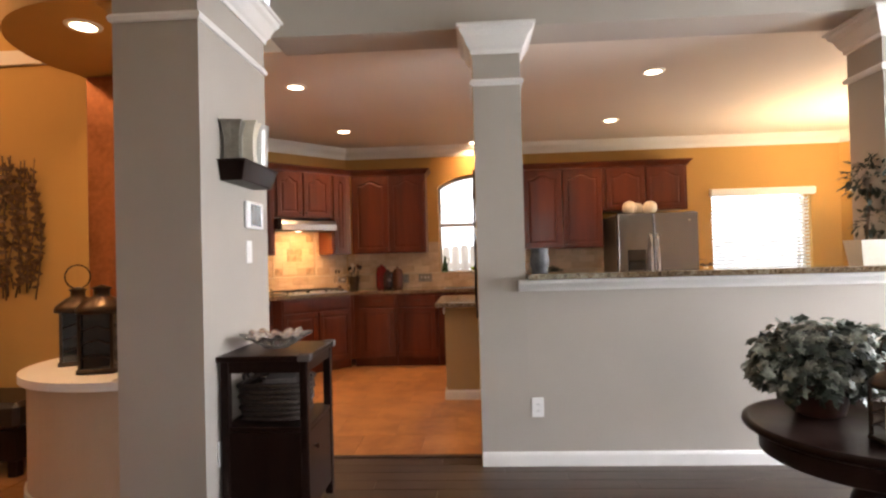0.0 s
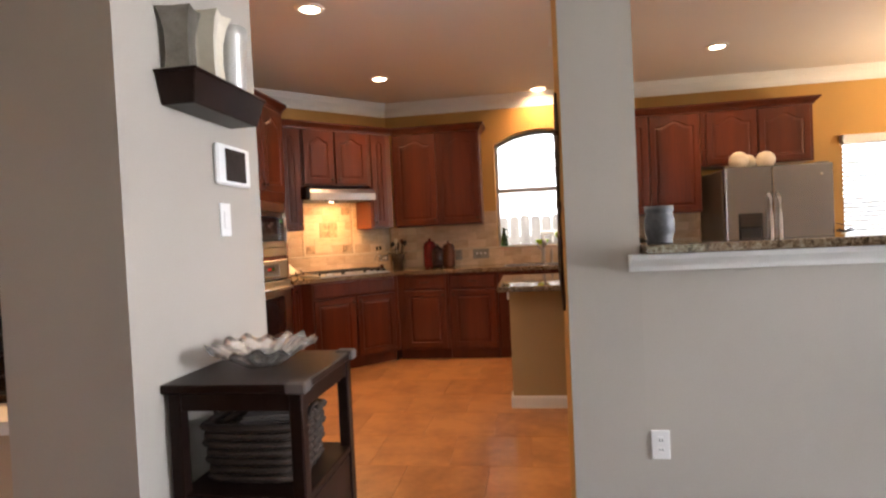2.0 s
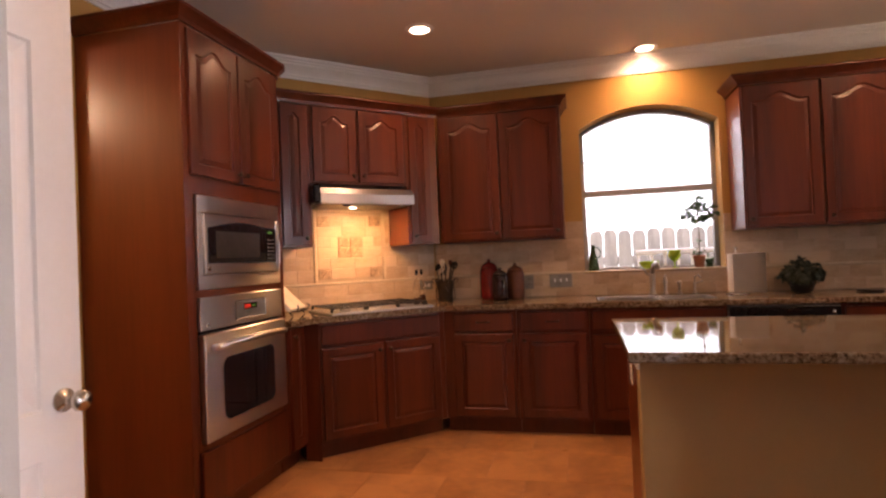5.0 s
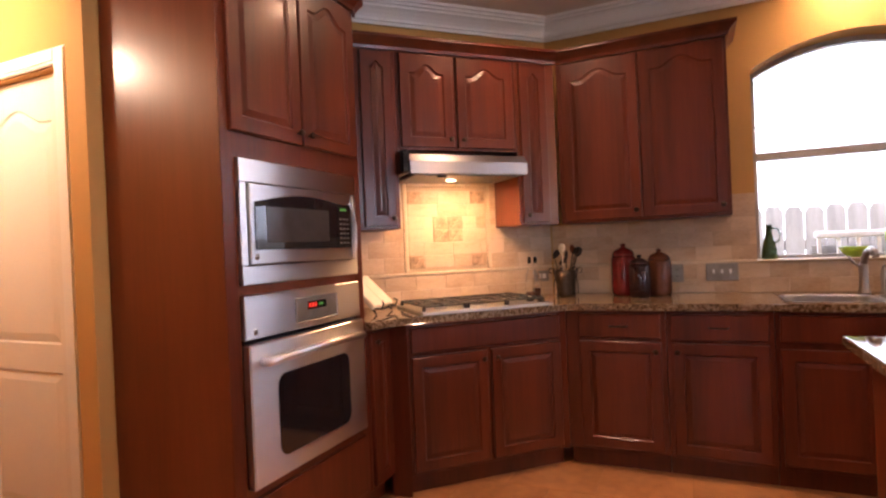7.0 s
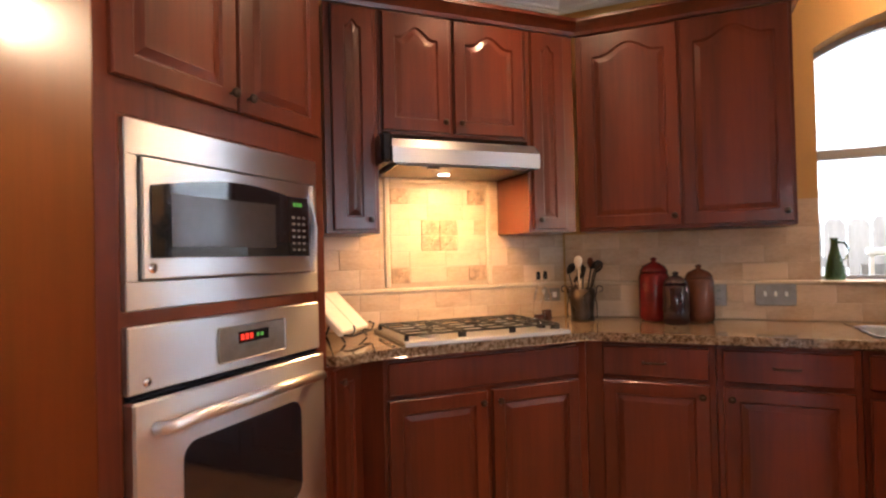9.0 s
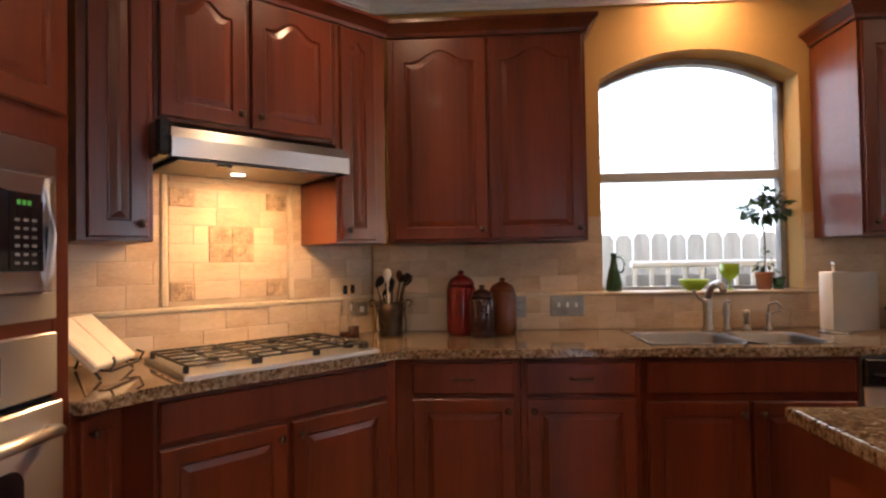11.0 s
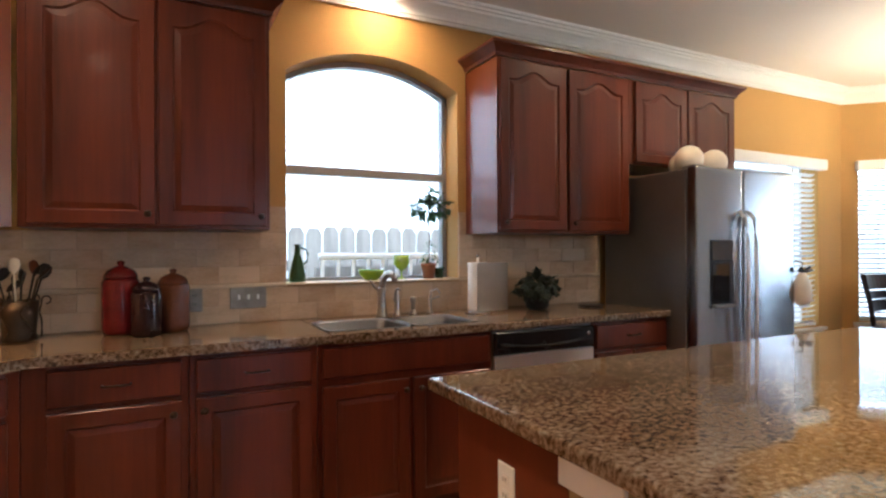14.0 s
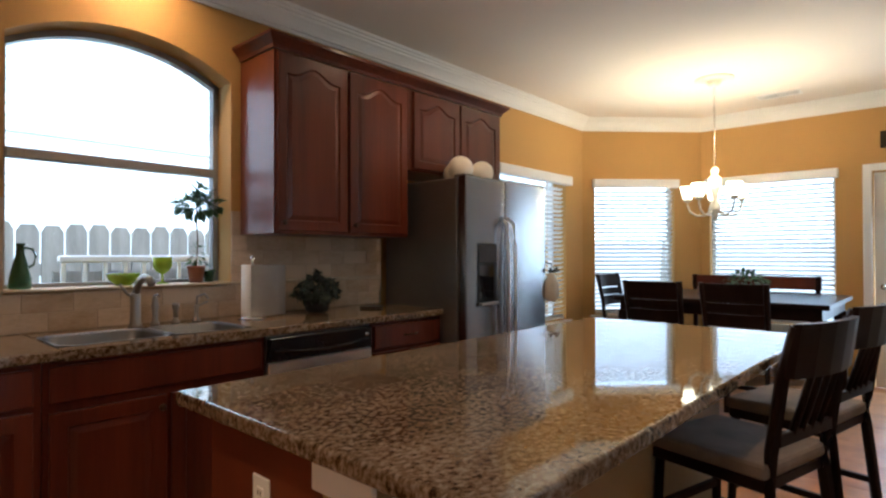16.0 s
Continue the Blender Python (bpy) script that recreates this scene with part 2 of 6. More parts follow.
CANGLOW = mat("lamp_lens", (1, 0.9, 0.75), 0.5, 0, 1, 0, emit=(1.0, 0.80, 0.52, 8))
SHADE = mat("lit_shade", (0.9, 0.8, 0.6), 0.5, 0, 1, 0, emit=(1.0, 0.80, 0.50, 6))
REDLED = mat("red_display", (0.05, 0, 0), 0.3, 0, 1, 0, emit=(1.0, 0.05, 0.02, 0.35))
GRNLED = mat("green_display", (0, 0.05, 0), 0.3, 0, 1, 0, emit=(0.35, 1.0, 0.15, 0.09))
SCREEN = mat("dark_screen", (0.045, 0.038, 0.034), 0.12, 0, 5, 0.2, 40, 0.0)
COPPER = mat("copper_panel", (0.45, 0.17, 0.07), 0.38, 0.75, 3, 0.5, 30, 0.2)
LEATHER = mat("black_leather", (0.02, 0.016, 0.014), 0.4, 0, 10, 0.3, 120, 0.3)
WICKER = mat("dark_wicker", (0.045, 0.030, 0.022), 0.75, 0, 20, 0.5, 120, 0.6)
CANDLE = mat("candle_wax", (0.72, 0.66, 0.55), 0.55, 0, 6, 0.06, 40, 0.0)
STONEJ = mat("grey_stone", (0.095, 0.098, 0.105), 0.45, 0, 14, 0.5, 60, 0.3)
SILVERV = mat("ribbed_silver", (0.62, 0.61, 0.58), 0.35, 0.5, 8, 0.1, 60, 0.1)
FELT = mat("grey_foam", (0.12, 0.10, 0.09), 0.9, 0, 20, 0.2, 120, 0.4)
PLASTW = mat("paper_page", (0.78, 0.72, 0.60), 0.8, 0, 20, 0.1, 120, 0.1)

# ---- mesh helpers ----


def cub(bm, x0, x1, y0, y1, z0, z1, bev=0.0, seg=1):
    m = Matrix.Translation(((x0 + x1) / 2, (y0 + y1) / 2, (z0 + z1) / 2)) @ Matrix.Diagonal((x1 - x0, y1 - y0, z1 - z0, 1))
    vs = bmesh.ops.create_cube(bm, size=1, matrix=m)["verts"]
    if bev:
        es = {e for v in vs for e in v.link_edges}
        bmesh.ops.bevel(bm, geom=list(es), offset=bev, segments=seg, affect="EDGES", profile=0.6)
    return bm


def cubes(*rows, bev=0.0):
    bm = bmesh.new()
    for r in rows:
        cub(bm, *r, bev=bev)
    return bm


def lathe(bm, prof, c=(0, 0, 0), seg=24, flute=0.0, count=0):
    rings = []
    for r, z in prof:
        ring = []
        for i in range(seg):
            a = 2 * math.pi * i / seg
            k = 1 + (flute * math.cos(count * a) if count else 0)
            ring.append(bm.verts.new((c[0] + r * k * math.cos(a), c[1] + r * k * math.sin(a), c[2] + z)))
        rings.append(ring)
    for a, b in zip(rings, rings[1:]):
        for i in range(seg):
            j = (i + 1) % seg
            bm.faces.new((a[i], a[j], b[j], b[i]))
    if prof[0][0] > 1e-4:
        bm.faces.new(rings[0][::-1])
    if prof[-1][0] > 1e-4:
        bm.faces.new(rings[-1])
    for f in bm.faces:
        f.smooth = True
    return bm


def turned(prof, c=(0, 0, 0), seg=24, flute=0.0, count=0):
    return lathe(bmesh.new(), prof, c, seg, flute, count)


def tube(bm, pts, r, seg=8, taper=None):
    pts = [Vector(p) for p in pts]
    rings = []
    for i, p in enumerate(pts):
        d = (pts[min(i + 1, len(pts) - 1)] - pts[max(i - 1, 0)]).normalized()
        side = d.cross(Vector((0, 0, 1)))
        if side.length < 0.05:
            side = d.cross(Vector((0, 1, 0)))
        side.normalize()
        up = side.cross(d)
        rr = taper[i] if taper else r
        rings.append([bm.verts.new(p + rr * (math.cos(2 * math.pi * k / seg) * side + math.sin(2 * math.pi * k / seg) * up)) for k in range(seg)])
    for a, b in zip(rings, rings[1:]):
        for k in range(seg):
            f = bm.faces.new((a[k], a[(k + 1) % seg], b[(k + 1) % seg], b[k]))
            f.smooth = True
    bm.faces.new(rings[0][::-1])
    bm.faces.new(rings[-1])
    return bm


def tubes(r, *paths, seg=8):
    bm = bmesh.new()
    for p in paths:
        tube(bm, p, r, seg)
    return bm


def prism(bm, poly, z0, z1, bev=0.0):
    """An upright prism over a plan polygon."""
    lo = [bm.verts.new((x, y, z0)) for x, y in poly]
    hi = [bm.verts.new((x, y, z1)) for x, y in poly]
    n = len(poly)
    fs = [bm.faces.new(lo[::-1]), bm.faces.new(hi)]
    for i in range(n):
        fs.append(bm.faces.new((lo[i], lo[(i + 1) % n], hi[(i + 1) % n], hi[i])))
    if bev:
        es = [e for e in fs[1].edges] + [e for e in fs[0].edges]
        bmesh.ops.bevel(bm, geom=es, offset=bev, segments=3, affect="EDGES", profile=0.5)
    bmesh.ops.recalc_face_normals(bm, faces=bm.faces[:])
    return bm


def sweep(bm, path, prof, closed=False):
    """A moulding: the profile (out, up) along a level plan path; out is to the path's right."""
    n = len(path)
    rings = []
    for i in range(n):
        p = Vector((path[i][0], path[i][1]))
        a = Vector((path[i - 1][0], path[i - 1][1])) if i > 0 or closed else None
        b = Vector((path[(i + 1) % n][0], path[(i + 1) % n][1])) if i < n - 1 or closed else None
        d0 = (p - a).normalized() if a else (b - p).normalized()
        d1 = (b - p).normalized() if b else d0
        n0, n1 = Vector((d0.y, -d0.x)), Vector((d1.y, -d1.x))
        m = (n0 + n1).normalized()
        m = m / max(0.3, m.dot(n0))
        rings.append([bm.verts.new((p.x + m.x * o, p.y + m.y * o, u)) for o, u in prof])
    k = len(prof)
    for i in range(n if closed else n - 1):
        a, b = rings[i], rings[(i + 1) % n]
        for j in range(k):
            bm.faces.new((a[j], a[(j + 1) % k], b[(j + 1) % k], b[j]))
    if not closed:
        bm.faces.new(rings[0])
        bm.faces.new(rings[-1][::-1])
    bmesh.ops.recalc_face_normals(bm, faces=bm.faces[:])
    return bm


def mesh_of(bm, name, material):
    me = bpy.data.meshes.new(name)
    bm.to_mesh(me)
    bm.free()
    me.materials.append(material)
    return me


def part(name, bm, material, parent, label="", m=None):
    """One mesh object under a thing or a part, in its parent's own space."""
    ob = new(name, mesh_of(bm, name, material) if isinstance(bm, bmesh.types.BMesh) else bm)
    ob.parent = parent
    if m is not None:
        ob.matrix_basis = m
    if label:
        ob["label"] = label
    return ob


def thing(name, m, label, category, group=""):
    ob = new(name)
    ob.empty_display_size = 0.05
    ob.matrix_basis = m
    return tagged(ob, label, category, group)


def solid(name, bm, material, label, category, m=None, group=""):
    """A thing that is one mesh."""
    ob = new(name, mesh_of(bm, name, material))
    if m is not None:
        ob.matrix_basis = m
    return tagged(ob, label, category, group)


def fabric(name, bm, material, label="", category=""):
    """A piece of the setting."""
    ob = new(name, mesh_of(bm, name, material))
    return tagged(ob, label, category, "", "structure")

# ---- the large structure ----


def wall_boxes(length, height, thick, openings=()):
    """A wall from x 0 to length, y 0 to thick; openings (x0, x1, z0, z1, rise): rise is a round arch above z1."""
    bm = bmesh.new()
    cuts = sorted({0.0, length, *[o[0] for o in openings], *[o[1] for o in openings]})
    for a, b in zip(cuts, cuts[1:]):
        hole = next((o for o in openings if o[0] <= a + 1e-6 and o[1] >= b - 1e-6), None)
        if not hole:
            cub(bm, a, b, 0, thick, 0, height)
            continue
        if hole[2] > 0:
            cub(bm, a, b, 0, thick, 0, hole[2])
        rise = hole[4] if len(hole) > 4 else 0
        if not rise:
            cub(bm, a, b, 0, thick, hole[3], height)
            continue
        n = 20
        half = (b - a) / 2
        rad = (half * half + rise * rise) / (2 * rise)
        xs = [a + (b - a) * i / n for i in range(n + 1)]
        zs = [hole[3] + rise - rad + math.sqrt(max(0, rad * rad - (x - a - half) ** 2)) for x in xs]
        for y in (0, thick):
            v = [(bm.verts.new((x, y, z)), bm.verts.new((x, y, height))) for x, z in zip(xs, zs)]
            for p, q in zip(v, v[1:]):
                bm.faces.new((p[0], q[0], q[1], p[1]) if y == 0 else (p[1], q[1], q[0], p[0]))
        for x0, z0, x1, z1 in zip(xs, zs, xs[1:], zs[1:]):
            f = bm.faces.new([bm.verts.new(p) for p in ((x0, 0, z0), (x0, thick, z0), (x1, thick, z1), (x1, 0, z1))])
            f.smooth = True
    return bm


def wall(name, material, m, length, height, thick, openings=(), label=""):
    ob = fabric(name, wall_boxes(length, height, thick, openings), material, label, "wall")
    ob.matrix_basis = m
    return ob


WX0, WX1, WZ0, WZ1, WRISE = -0.46, 0.57, 1.105, 2.25, 0.15   # kitchen window opening
O = Vector((-2.2325, 7.455))     # middle of the corner wall
R2 = math.sqrt(0.5)


def corner(u, out=0.0):
    """Plan point u metres along the 45 degree corner wall and out in front of it."""
    return (O.x + R2 * u + R2 * out, O.y + R2 * u - R2 * out)


wall_n = wall("wall_north", GOLD, pose(-1.90, 8.0, 0), 6.63, CZ, 0.25,
              [(WX0 + 1.90, WX1 + 1.90, WZ0, WZ1, WRISE), (3.08 + 1.90, 4.32 + 1.90, 0.58, 2.08)], "gold painted kitchen wall with arched window")
wall_c = wall("wall_corner", GOLD, pose(*corner(-1.02), 0, 0, 0, 45), 1.90, CZ, 0.2, (), "gold corner wall behind the cooktop")
wall("wall_west", GOLD, pose(-2.87, 4.62, 0, 0, 0, 90), 2.2, CZ, 0.11, [(0.06, 0.95, 0, 2.35)], "gold wall with pantry opening")
wall("wall_bay", GOLD, pose(4.6546, 8.0354, 0, 0, 0, -45), 1.46, CZ, 0.2, [(0.19, 1.10, 0.60, 2.09)], "gold bay wall with window")
wall("wall_east", GOLD, pose(5.65, 7.05, 0, 0, 0, -90), 2.95, CZ, 0.2,
     [(0.10, 1.26, 0.55, 2.09), (1.55, 2.43, 0, 2.05)], "gold dining wall with window and glazed door")
wall("wall_pantry_north", GOLD, pose(-4.4, 5.62, 0), 1.42, CZ, 0.11, [(0.55, 1.29, 0, 2.07)], "lit gold wall inside the pantry hall")
wall("wall_pantry_west", GOLD, pose(-4.4, 4.5, 0, 0, 0, 90), 1.3, CZ, 0.1, (), "gold wall at the end of the hall")
wall("wall_behind_pantry", GOLD, pose(-4.4, 6.4, 0), 1.5, CZ, 0.1, (), "plain wall behind the inner door")
wall("wall_foyer_north", GOLD, pose(-5.6, 4.5, 0), 2.825, HIGH, 0.12, (), "warm gold foyer wall")
wall("wall_foyer_jog", GOLD, pose(-2.78, 4.38, 0), 0.80, HIGH, 0.118, (), "gold foyer wall return")
wall("wall_foyer_west", GOLD, pose(-5.6, -2.9, 0, 0, 0, 90), 7.5, HIGH, 0.12, (), "gold foyer wall")
fabric("wall_behind_pillar", cubes((-1.985, -1.862, 4.0, 4.379, 0, CZ)), GREIGE, "short wall behind the pillar", "wall")
wall("wall_half", GREIGE, pose(0.318, 4.145, 0), 2.19, 1.14, 0.14, (), "greige half wall below the bar ledge")
wall("wall_living_east", GREIGE, pose(4.95, 4.1, 0, 0, 0, -90), 7.0, HIGH, 0.15, [(0.15, 2.05, 0.6, 2.6)], "greige living room wall with window")
wall("wall_living_south", GREIGE, pose(5.0, -2.65, 0, 0, 0, 180), 10.6, HIGH, 0.15, [(2.4, 4.4, 0.7, 2.5)], "greige living room wall")
wall("wall_south_dining", GREIGE, pose(2.835, 4.145, 0), 3.02, CZ, 0.14, (), "greige wall beyond the right column")
fabric("wall_pillar", cubes((-1.70, -1.28, 3.19, 4.03, 0, HIGH)), GREIGE, "greige painted pillar with keypad", "pillar")
fabric("wall_header", cubes((-1.28, 5.86, 4.145, 4.465, CZ - 0.03, HIGH)), GREIGE, "greige header above the opening", "wall")
fabric("wall_column_1", cubes((0.02, 0.318, 4.145, 4.465, 0, CZ - 0.03)), GREIGE, "square greige column at the half wall", "column")
fabric("wall_column_2", cubes((2.51, 2.835, 4.145, 4.465, 0, CZ - 0.03)), GREIGE, "square greige column at the half wall", "column")
fabric("column_face", cubes((0.0165, 0.0195, 4.15, 4.46, 0, CZ - 0.04)), GOLD, "gold painted column side towards the doorway", "wall")

bm = bmesh.new()
prism(bm, [(-4.5, 4.465), (5.9, 4.465), (5.9, 8.3), (-4.5, 8.3)], CZ, CZ + 0.1)
fabric("ceiling_kitchen", bm, CEIL, "off-white kitchen ceiling", "ceiling")
fabric("ceiling_living", cubes((-5.7, 5.2, -2.9, 4.6, HIGH, HIGH + 0.1)), CEIL, "high off-white living room ceiling", "ceiling")

# mouldings
CROWN = [(o, CZ + u) for o, u in ((0.0, -0.140), (0.012, -0.140), (0.014, -0.122), (0.024, -0.120), (0.026, -0.104), (0.036, -0.086), (0.055, -0.064), (0.070, -0.052), (0.072, -0.038), (0.088, -0.036), (0.090, -0.022), (0.108, -0.020), (0.108, -0.002), (0.0, -0.002))]
bm = bmesh.new()
sweep(bm, [(-2.868, 4.64), (-2.868, 6.798), (-1.692, 7.998), (4.69, 7.998), (5.648, 7.04), (5.648, 4.48)], CROWN)
fabric("crown_molding", bm, WHITE, "white crown molding round the kitchen", "crown molding")


def ring(x0, x1, y0, y1, prof, name, label):
    b = bmesh.new()
    sweep(b, [(x0, y0), (x0, y1), (x1, y1), (x1, y0)][::-1], prof, True)
    fabric(name, b, WHITE, label, "molding")


CAP = [(0.0, 2.585), (0.012, 2.585), (0.014, 2.61), (0.03, 2.63), (0.055, 2.69), (0.075, 2.71), (0.08, 2.735), (0.095, 2.74), (0.095, 2.7565), (0.0, 2.7565)]
BAND = [(0.0, 2.385), (0.016, 2.39), (0.022, 2.41), (0.012, 2.425), (0.0, 2.43)]
for cx0, cx1 in ((0.02, 0.318), (2.51, 2.835)):
    ring(cx0, cx1, 4.145, 4.465, CAP, "column_capital", "white stepped capital on the column")
    ring(cx0, cx1, 4.145, 4.465, BAND, "column_band", "thin white band round the column")
ring(-1.70, -1.28, 3.19, 4.03, [(o, u + 0.085) for o, u in CAP], "pillar_capital", "white molding near the top of the pillar")
ring(-1.70, -1.28, 3.19, 4.03, [(o * 0.8, u + 0.085) for o, u in BAND], "pillar_band", "thin white band round the pillar")
BASE = [(0.0, 0.0), (0.014, 0.0), (0.014, 0.07), (0.008, 0.085), (0.0, 0.088)]
bm = bmesh.new()
sweep(bm, [(0.02, 4.144), (4.9, 4.144)], BASE)
fabric("baseboard", bm, WHITE, "white baseboard along the half wall", "baseboard")
bm = bmesh.new()
sweep(bm, [(4.69, 7.996), (5.646, 7.04), (5.646, 5.60)], BASE)
fabric("baseboard", bm, WHITE, "white baseboard in the dining bay", "baseboard")
# bar ledge on the half wall
ledge = thing("bar_ledge", pose(0, 0, 0), "speckled granite bar ledge over white trim on the half wall", "ledge")
bm = bmesh.new()
prism(bm, [(0.322, 4.02), (2.506, 4.02), (2.506, 4.36), (0.322, 4.36)], 1.158, 1.195, 0.006)
part("ledge_slab", bm, GRANITE, ledge)
bm = bmesh.new()
sweep(bm, [(0.27, 4.143), (2.506, 4.143)], [(0.0, 1.085), (0.012, 1.085), (0.02, 1.105), (0.05, 1.125), (0.06, 1.135), (0.085, 1.137), (0.085, 1.156), (0.0, 1.156)])
part("ledge_trim", bm, WHITE, ledge, "white molded trim")

# ---- doors and windows ----


def arch_y(s, rise):
    """Cathedral curve over s from -1 to 1."""
    s = abs(s)
    return rise * (0.5 + 0.5 * math.cos(math.pi * s / 0.78)) if s < 0.78 else 0.0


def panel_loops(bm, ox0, ox1, oz0, oz1, px0, px1, pz0, pz1, rise, yf, depth=0.007, margin=0.030, flat=False):
    """The front of a raised panel door piece: outer rectangle, sunk groove and raised field."""
    n = 12 if rise else 1
    ts = [1 - 2 * i / n for i in range(n + 1)] if rise else [1, -1]
    def loop(inset, y, r):
        x0, x1, z0, z1 = px0 + inset, px1 - inset, pz0 + inset, pz1 - inset
        pts = [(x0, z0), (x1, z0)] + [((x0 + x1) / 2 + t * (x1 - x0) / 2, z1 + arch_y(t, r)) for t in ts]
        return [bm.verts.new((x, y, z)) for x, z in pts]
    outer = [(ox0, oz0), (ox1, oz0)] + [((ox1 if i == 0 else ox0 if i == len(ts) - 1 else (px0 + px1) / 2 + t * (px1 - px0) / 2), oz1) for i, t in enumerate(ts)]
    l0 = [bm.verts.new((x, yf, z)) for x, z in outer]
    l1 = loop(0, yf, rise)
    l2 = loop(0.006, yf + depth, rise)
    l3 = loop(0.010, yf + depth, rise)
    l4 = loop(margin, yf + (depth if flat else 0.001), rise)
    k = len(l0)
    for a, b in ((l0, l1), (l1, l2), (l2, l3), (l3, l4)):
        for i in range(k):
            bm.faces.new((a[i], a[(i + 1) % k], b[(i + 1) % k], b[i]))
    bm.faces.new(l4)
    return l0


def panel_door(w, h, rise=0.0, thick=0.02, stile=0.055):
    """A raised panel cabinet door: x 0 to w, z 0 to h, front at y -thick, back at 0."""
    bm = bmesh.new()
    e = 0.004
    front = panel_loops(bm, e, w - e, e, h - e, stile, w - stile, stile, h - stile - rise, rise, -thick, margin=0.032)
    k = len(front)
    mid = [bm.verts.new((0 if v.co.x < e + 1e-5 else w if v.co.x > w - e - 1e-5 else v.co.x, -thick + e, 0 if v.co.z < e + 1e-5 else h if v.co.z > h - e - 1e-5 else v.co.z)) for v in front]
    back = [bm.verts.new((v.co.x, 0, v.co.z)) for v in mid]
    for a, b in ((mid, front), (back, mid)):
        for i in range(k):
            bm.faces.new((a[i], a[(i + 1) % k], b[(i + 1) % k], b[i]))
    bm.faces.new(back[::-1])
    bmesh.ops.recalc_face_normals(bm, faces=bm.faces[:])
    return bm


def slab_front(w, h, thick=0.02):
    bm = bmesh.new()
    cub(bm, 0, w, -thick, 0, 0, h, 0.005)
    return bm


KNOB = mesh_of(turned([(0.004, 0.0), (0.005, 0.012), (0.012, 0.018), (0.0145, 0.024), (0.011, 0.030), (0.0, 0.032)], seg=12), "knob", BRONZE)
bm = bmesh.new()
tube(bm, [(-0.045, 0, 0), (-0.045, -0.018, 0.0), (-0.035, -0.026, 0), (0.035, -0.026, 0), (0.045, -0.018, 0), (0.045, 0, 0)], 0.0045, 8)
PULL = mesh_of(bm, "pull", BRONZE)


def cabinet(name, m, w, h, d, fronts, label, toe=0.0, side=None, category="cabinet", group="", cornice=0.0, z_top=None):
    """A cabinet unit: its box from y 0 (front) to d, and fronts (kind, x0, x1, z0, z1, rise, knob side)."""
    t = thing(name, m, label, category, group)
    bm = bmesh.new()
    cub(bm, 0, w, 0, d, toe, h, 0.002)
    if toe:
        cub(bm, 0.0, w, 0.055, d, 0, toe)
    part("carcass", bm, side or CHERRY, t)
    for kind, x0, x1, z0, z1, rise, knob in fronts:
        if kind == "door":
            o = part("door", panel_door(x1 - x0, z1 - z0, rise), CHERRY, t, "", pose(x0, 0, z0))
            if knob:
                kx = 0.028 if knob[0] == "l" else x1 - x0 - 0.028
                kz = 0.045 if knob[1] == "b" else z1 - z0 - 0.045
                part("knob", KNOB, None, o, "dark bronze knob", pose(kx, -0.02, kz, 90))
        else:
            o = part("drawer_front" if kind == "drawer" else "false_front", slab_front(x1 - x0, z1 - z0), CHERRY, t, "", pose(x0, 0, z0))
            if kind == "drawer":
                part("pull", PULL, None, o, "dark bronze pull", pose((x1 - x0) / 2, -0.02, (z1 - z0) / 2))
    return t


CORN = [(0.0, 0.0), (0.012, 0.0), (0.016, 0.018), (0.036, 0.04), (0.05, 0.052), (0.056, 0.056), (0.056, 0.072), (0.0, 0.072)]

# lower cabinets along the north wall
TOP = 0.885
BY = 7.38
BD = 0.615
g = "lower cabinets"
cabinet("base_cabinet", pose(-1.485, BY, 0), 0.53, TOP, BD, [("drawer", 0.075, 0.505, 0.735, 0.868, 0, ""), ("door", 0.075, 0.505, 0.125, 0.715, 0, "rt")],
        "cherry base cabinet with one drawer above a panel door", 0.105, group=g)
cabinet("base_cabinet", pose(-0.953, BY, 0), 0.50, TOP, BD, [("drawer", 0.025, 0.475, 0.735, 0.868, 0, ""), ("door", 0.025, 0.475, 0.125, 0.715, 0, "lt")],
        "cherry base cabinet with one drawer above a panel door", 0.105, group=g)
cabinet("sink_cabinet", pose(-0.451, BY, 0), 0.872, 0.70, BD, [("door", 0.02, 0.425, 0.125, 0.70, 0, "rt"), ("door", 0.445, 0.852, 0.125, 0.70, 0, "lt"), ("false", 0.02, 0.852, 0.735, 0.868, 0, "")],
        "cherry sink cabinet with false front and two panel doors", 0.105, group=g)
part("top_rail", cubes((0.0, 0.872, 0.0, 0.02, 0.70, 0.885)), CHERRY, bpy.data.objects["sink_cabinet"])
cabinet("base_cabinet", pose(1.072, BY, 0), 0.58, TOP, BD, [("drawer", 0.02, 0.565, 0.735, 0.868, 0, ""), ("door", 0.02, 0.285, 0.125, 0.715, 0, "rt"), ("door", 0.305, 0.565, 0.125, 0.715, 0, "lt")],
        "cherry base cabinet beside the dishwasher and refrigerator", 0.105, group=g)
bx, by = corner(-0.475, 0.58)
cabinet("cooktop_cabinet", pose(bx, by, 0, 0, 0, 45), 0.94, 0.885, 0.555,
        [("false", 0.018, 0.90, 0.735, 0.866, 0, ""), ("door", 0.018, 0.445, 0.125, 0.715, 0, "rt"), ("door", 0.468, 0.90, 0.125, 0.715, 0, "lt")],
        "cherry corner cabinet below the cooktop", 0.105, group=g)
cabinet("base_cabinet", pose(-2.262, 6.492, 0, 0, 0, 90), 0.205, TOP, 0.585, [("door", 0.02, 0.20, 0.125, 0.868, 0, "lt")],
        "narrow cherry base cabinet beside the oven tower", 0.105, group=g)

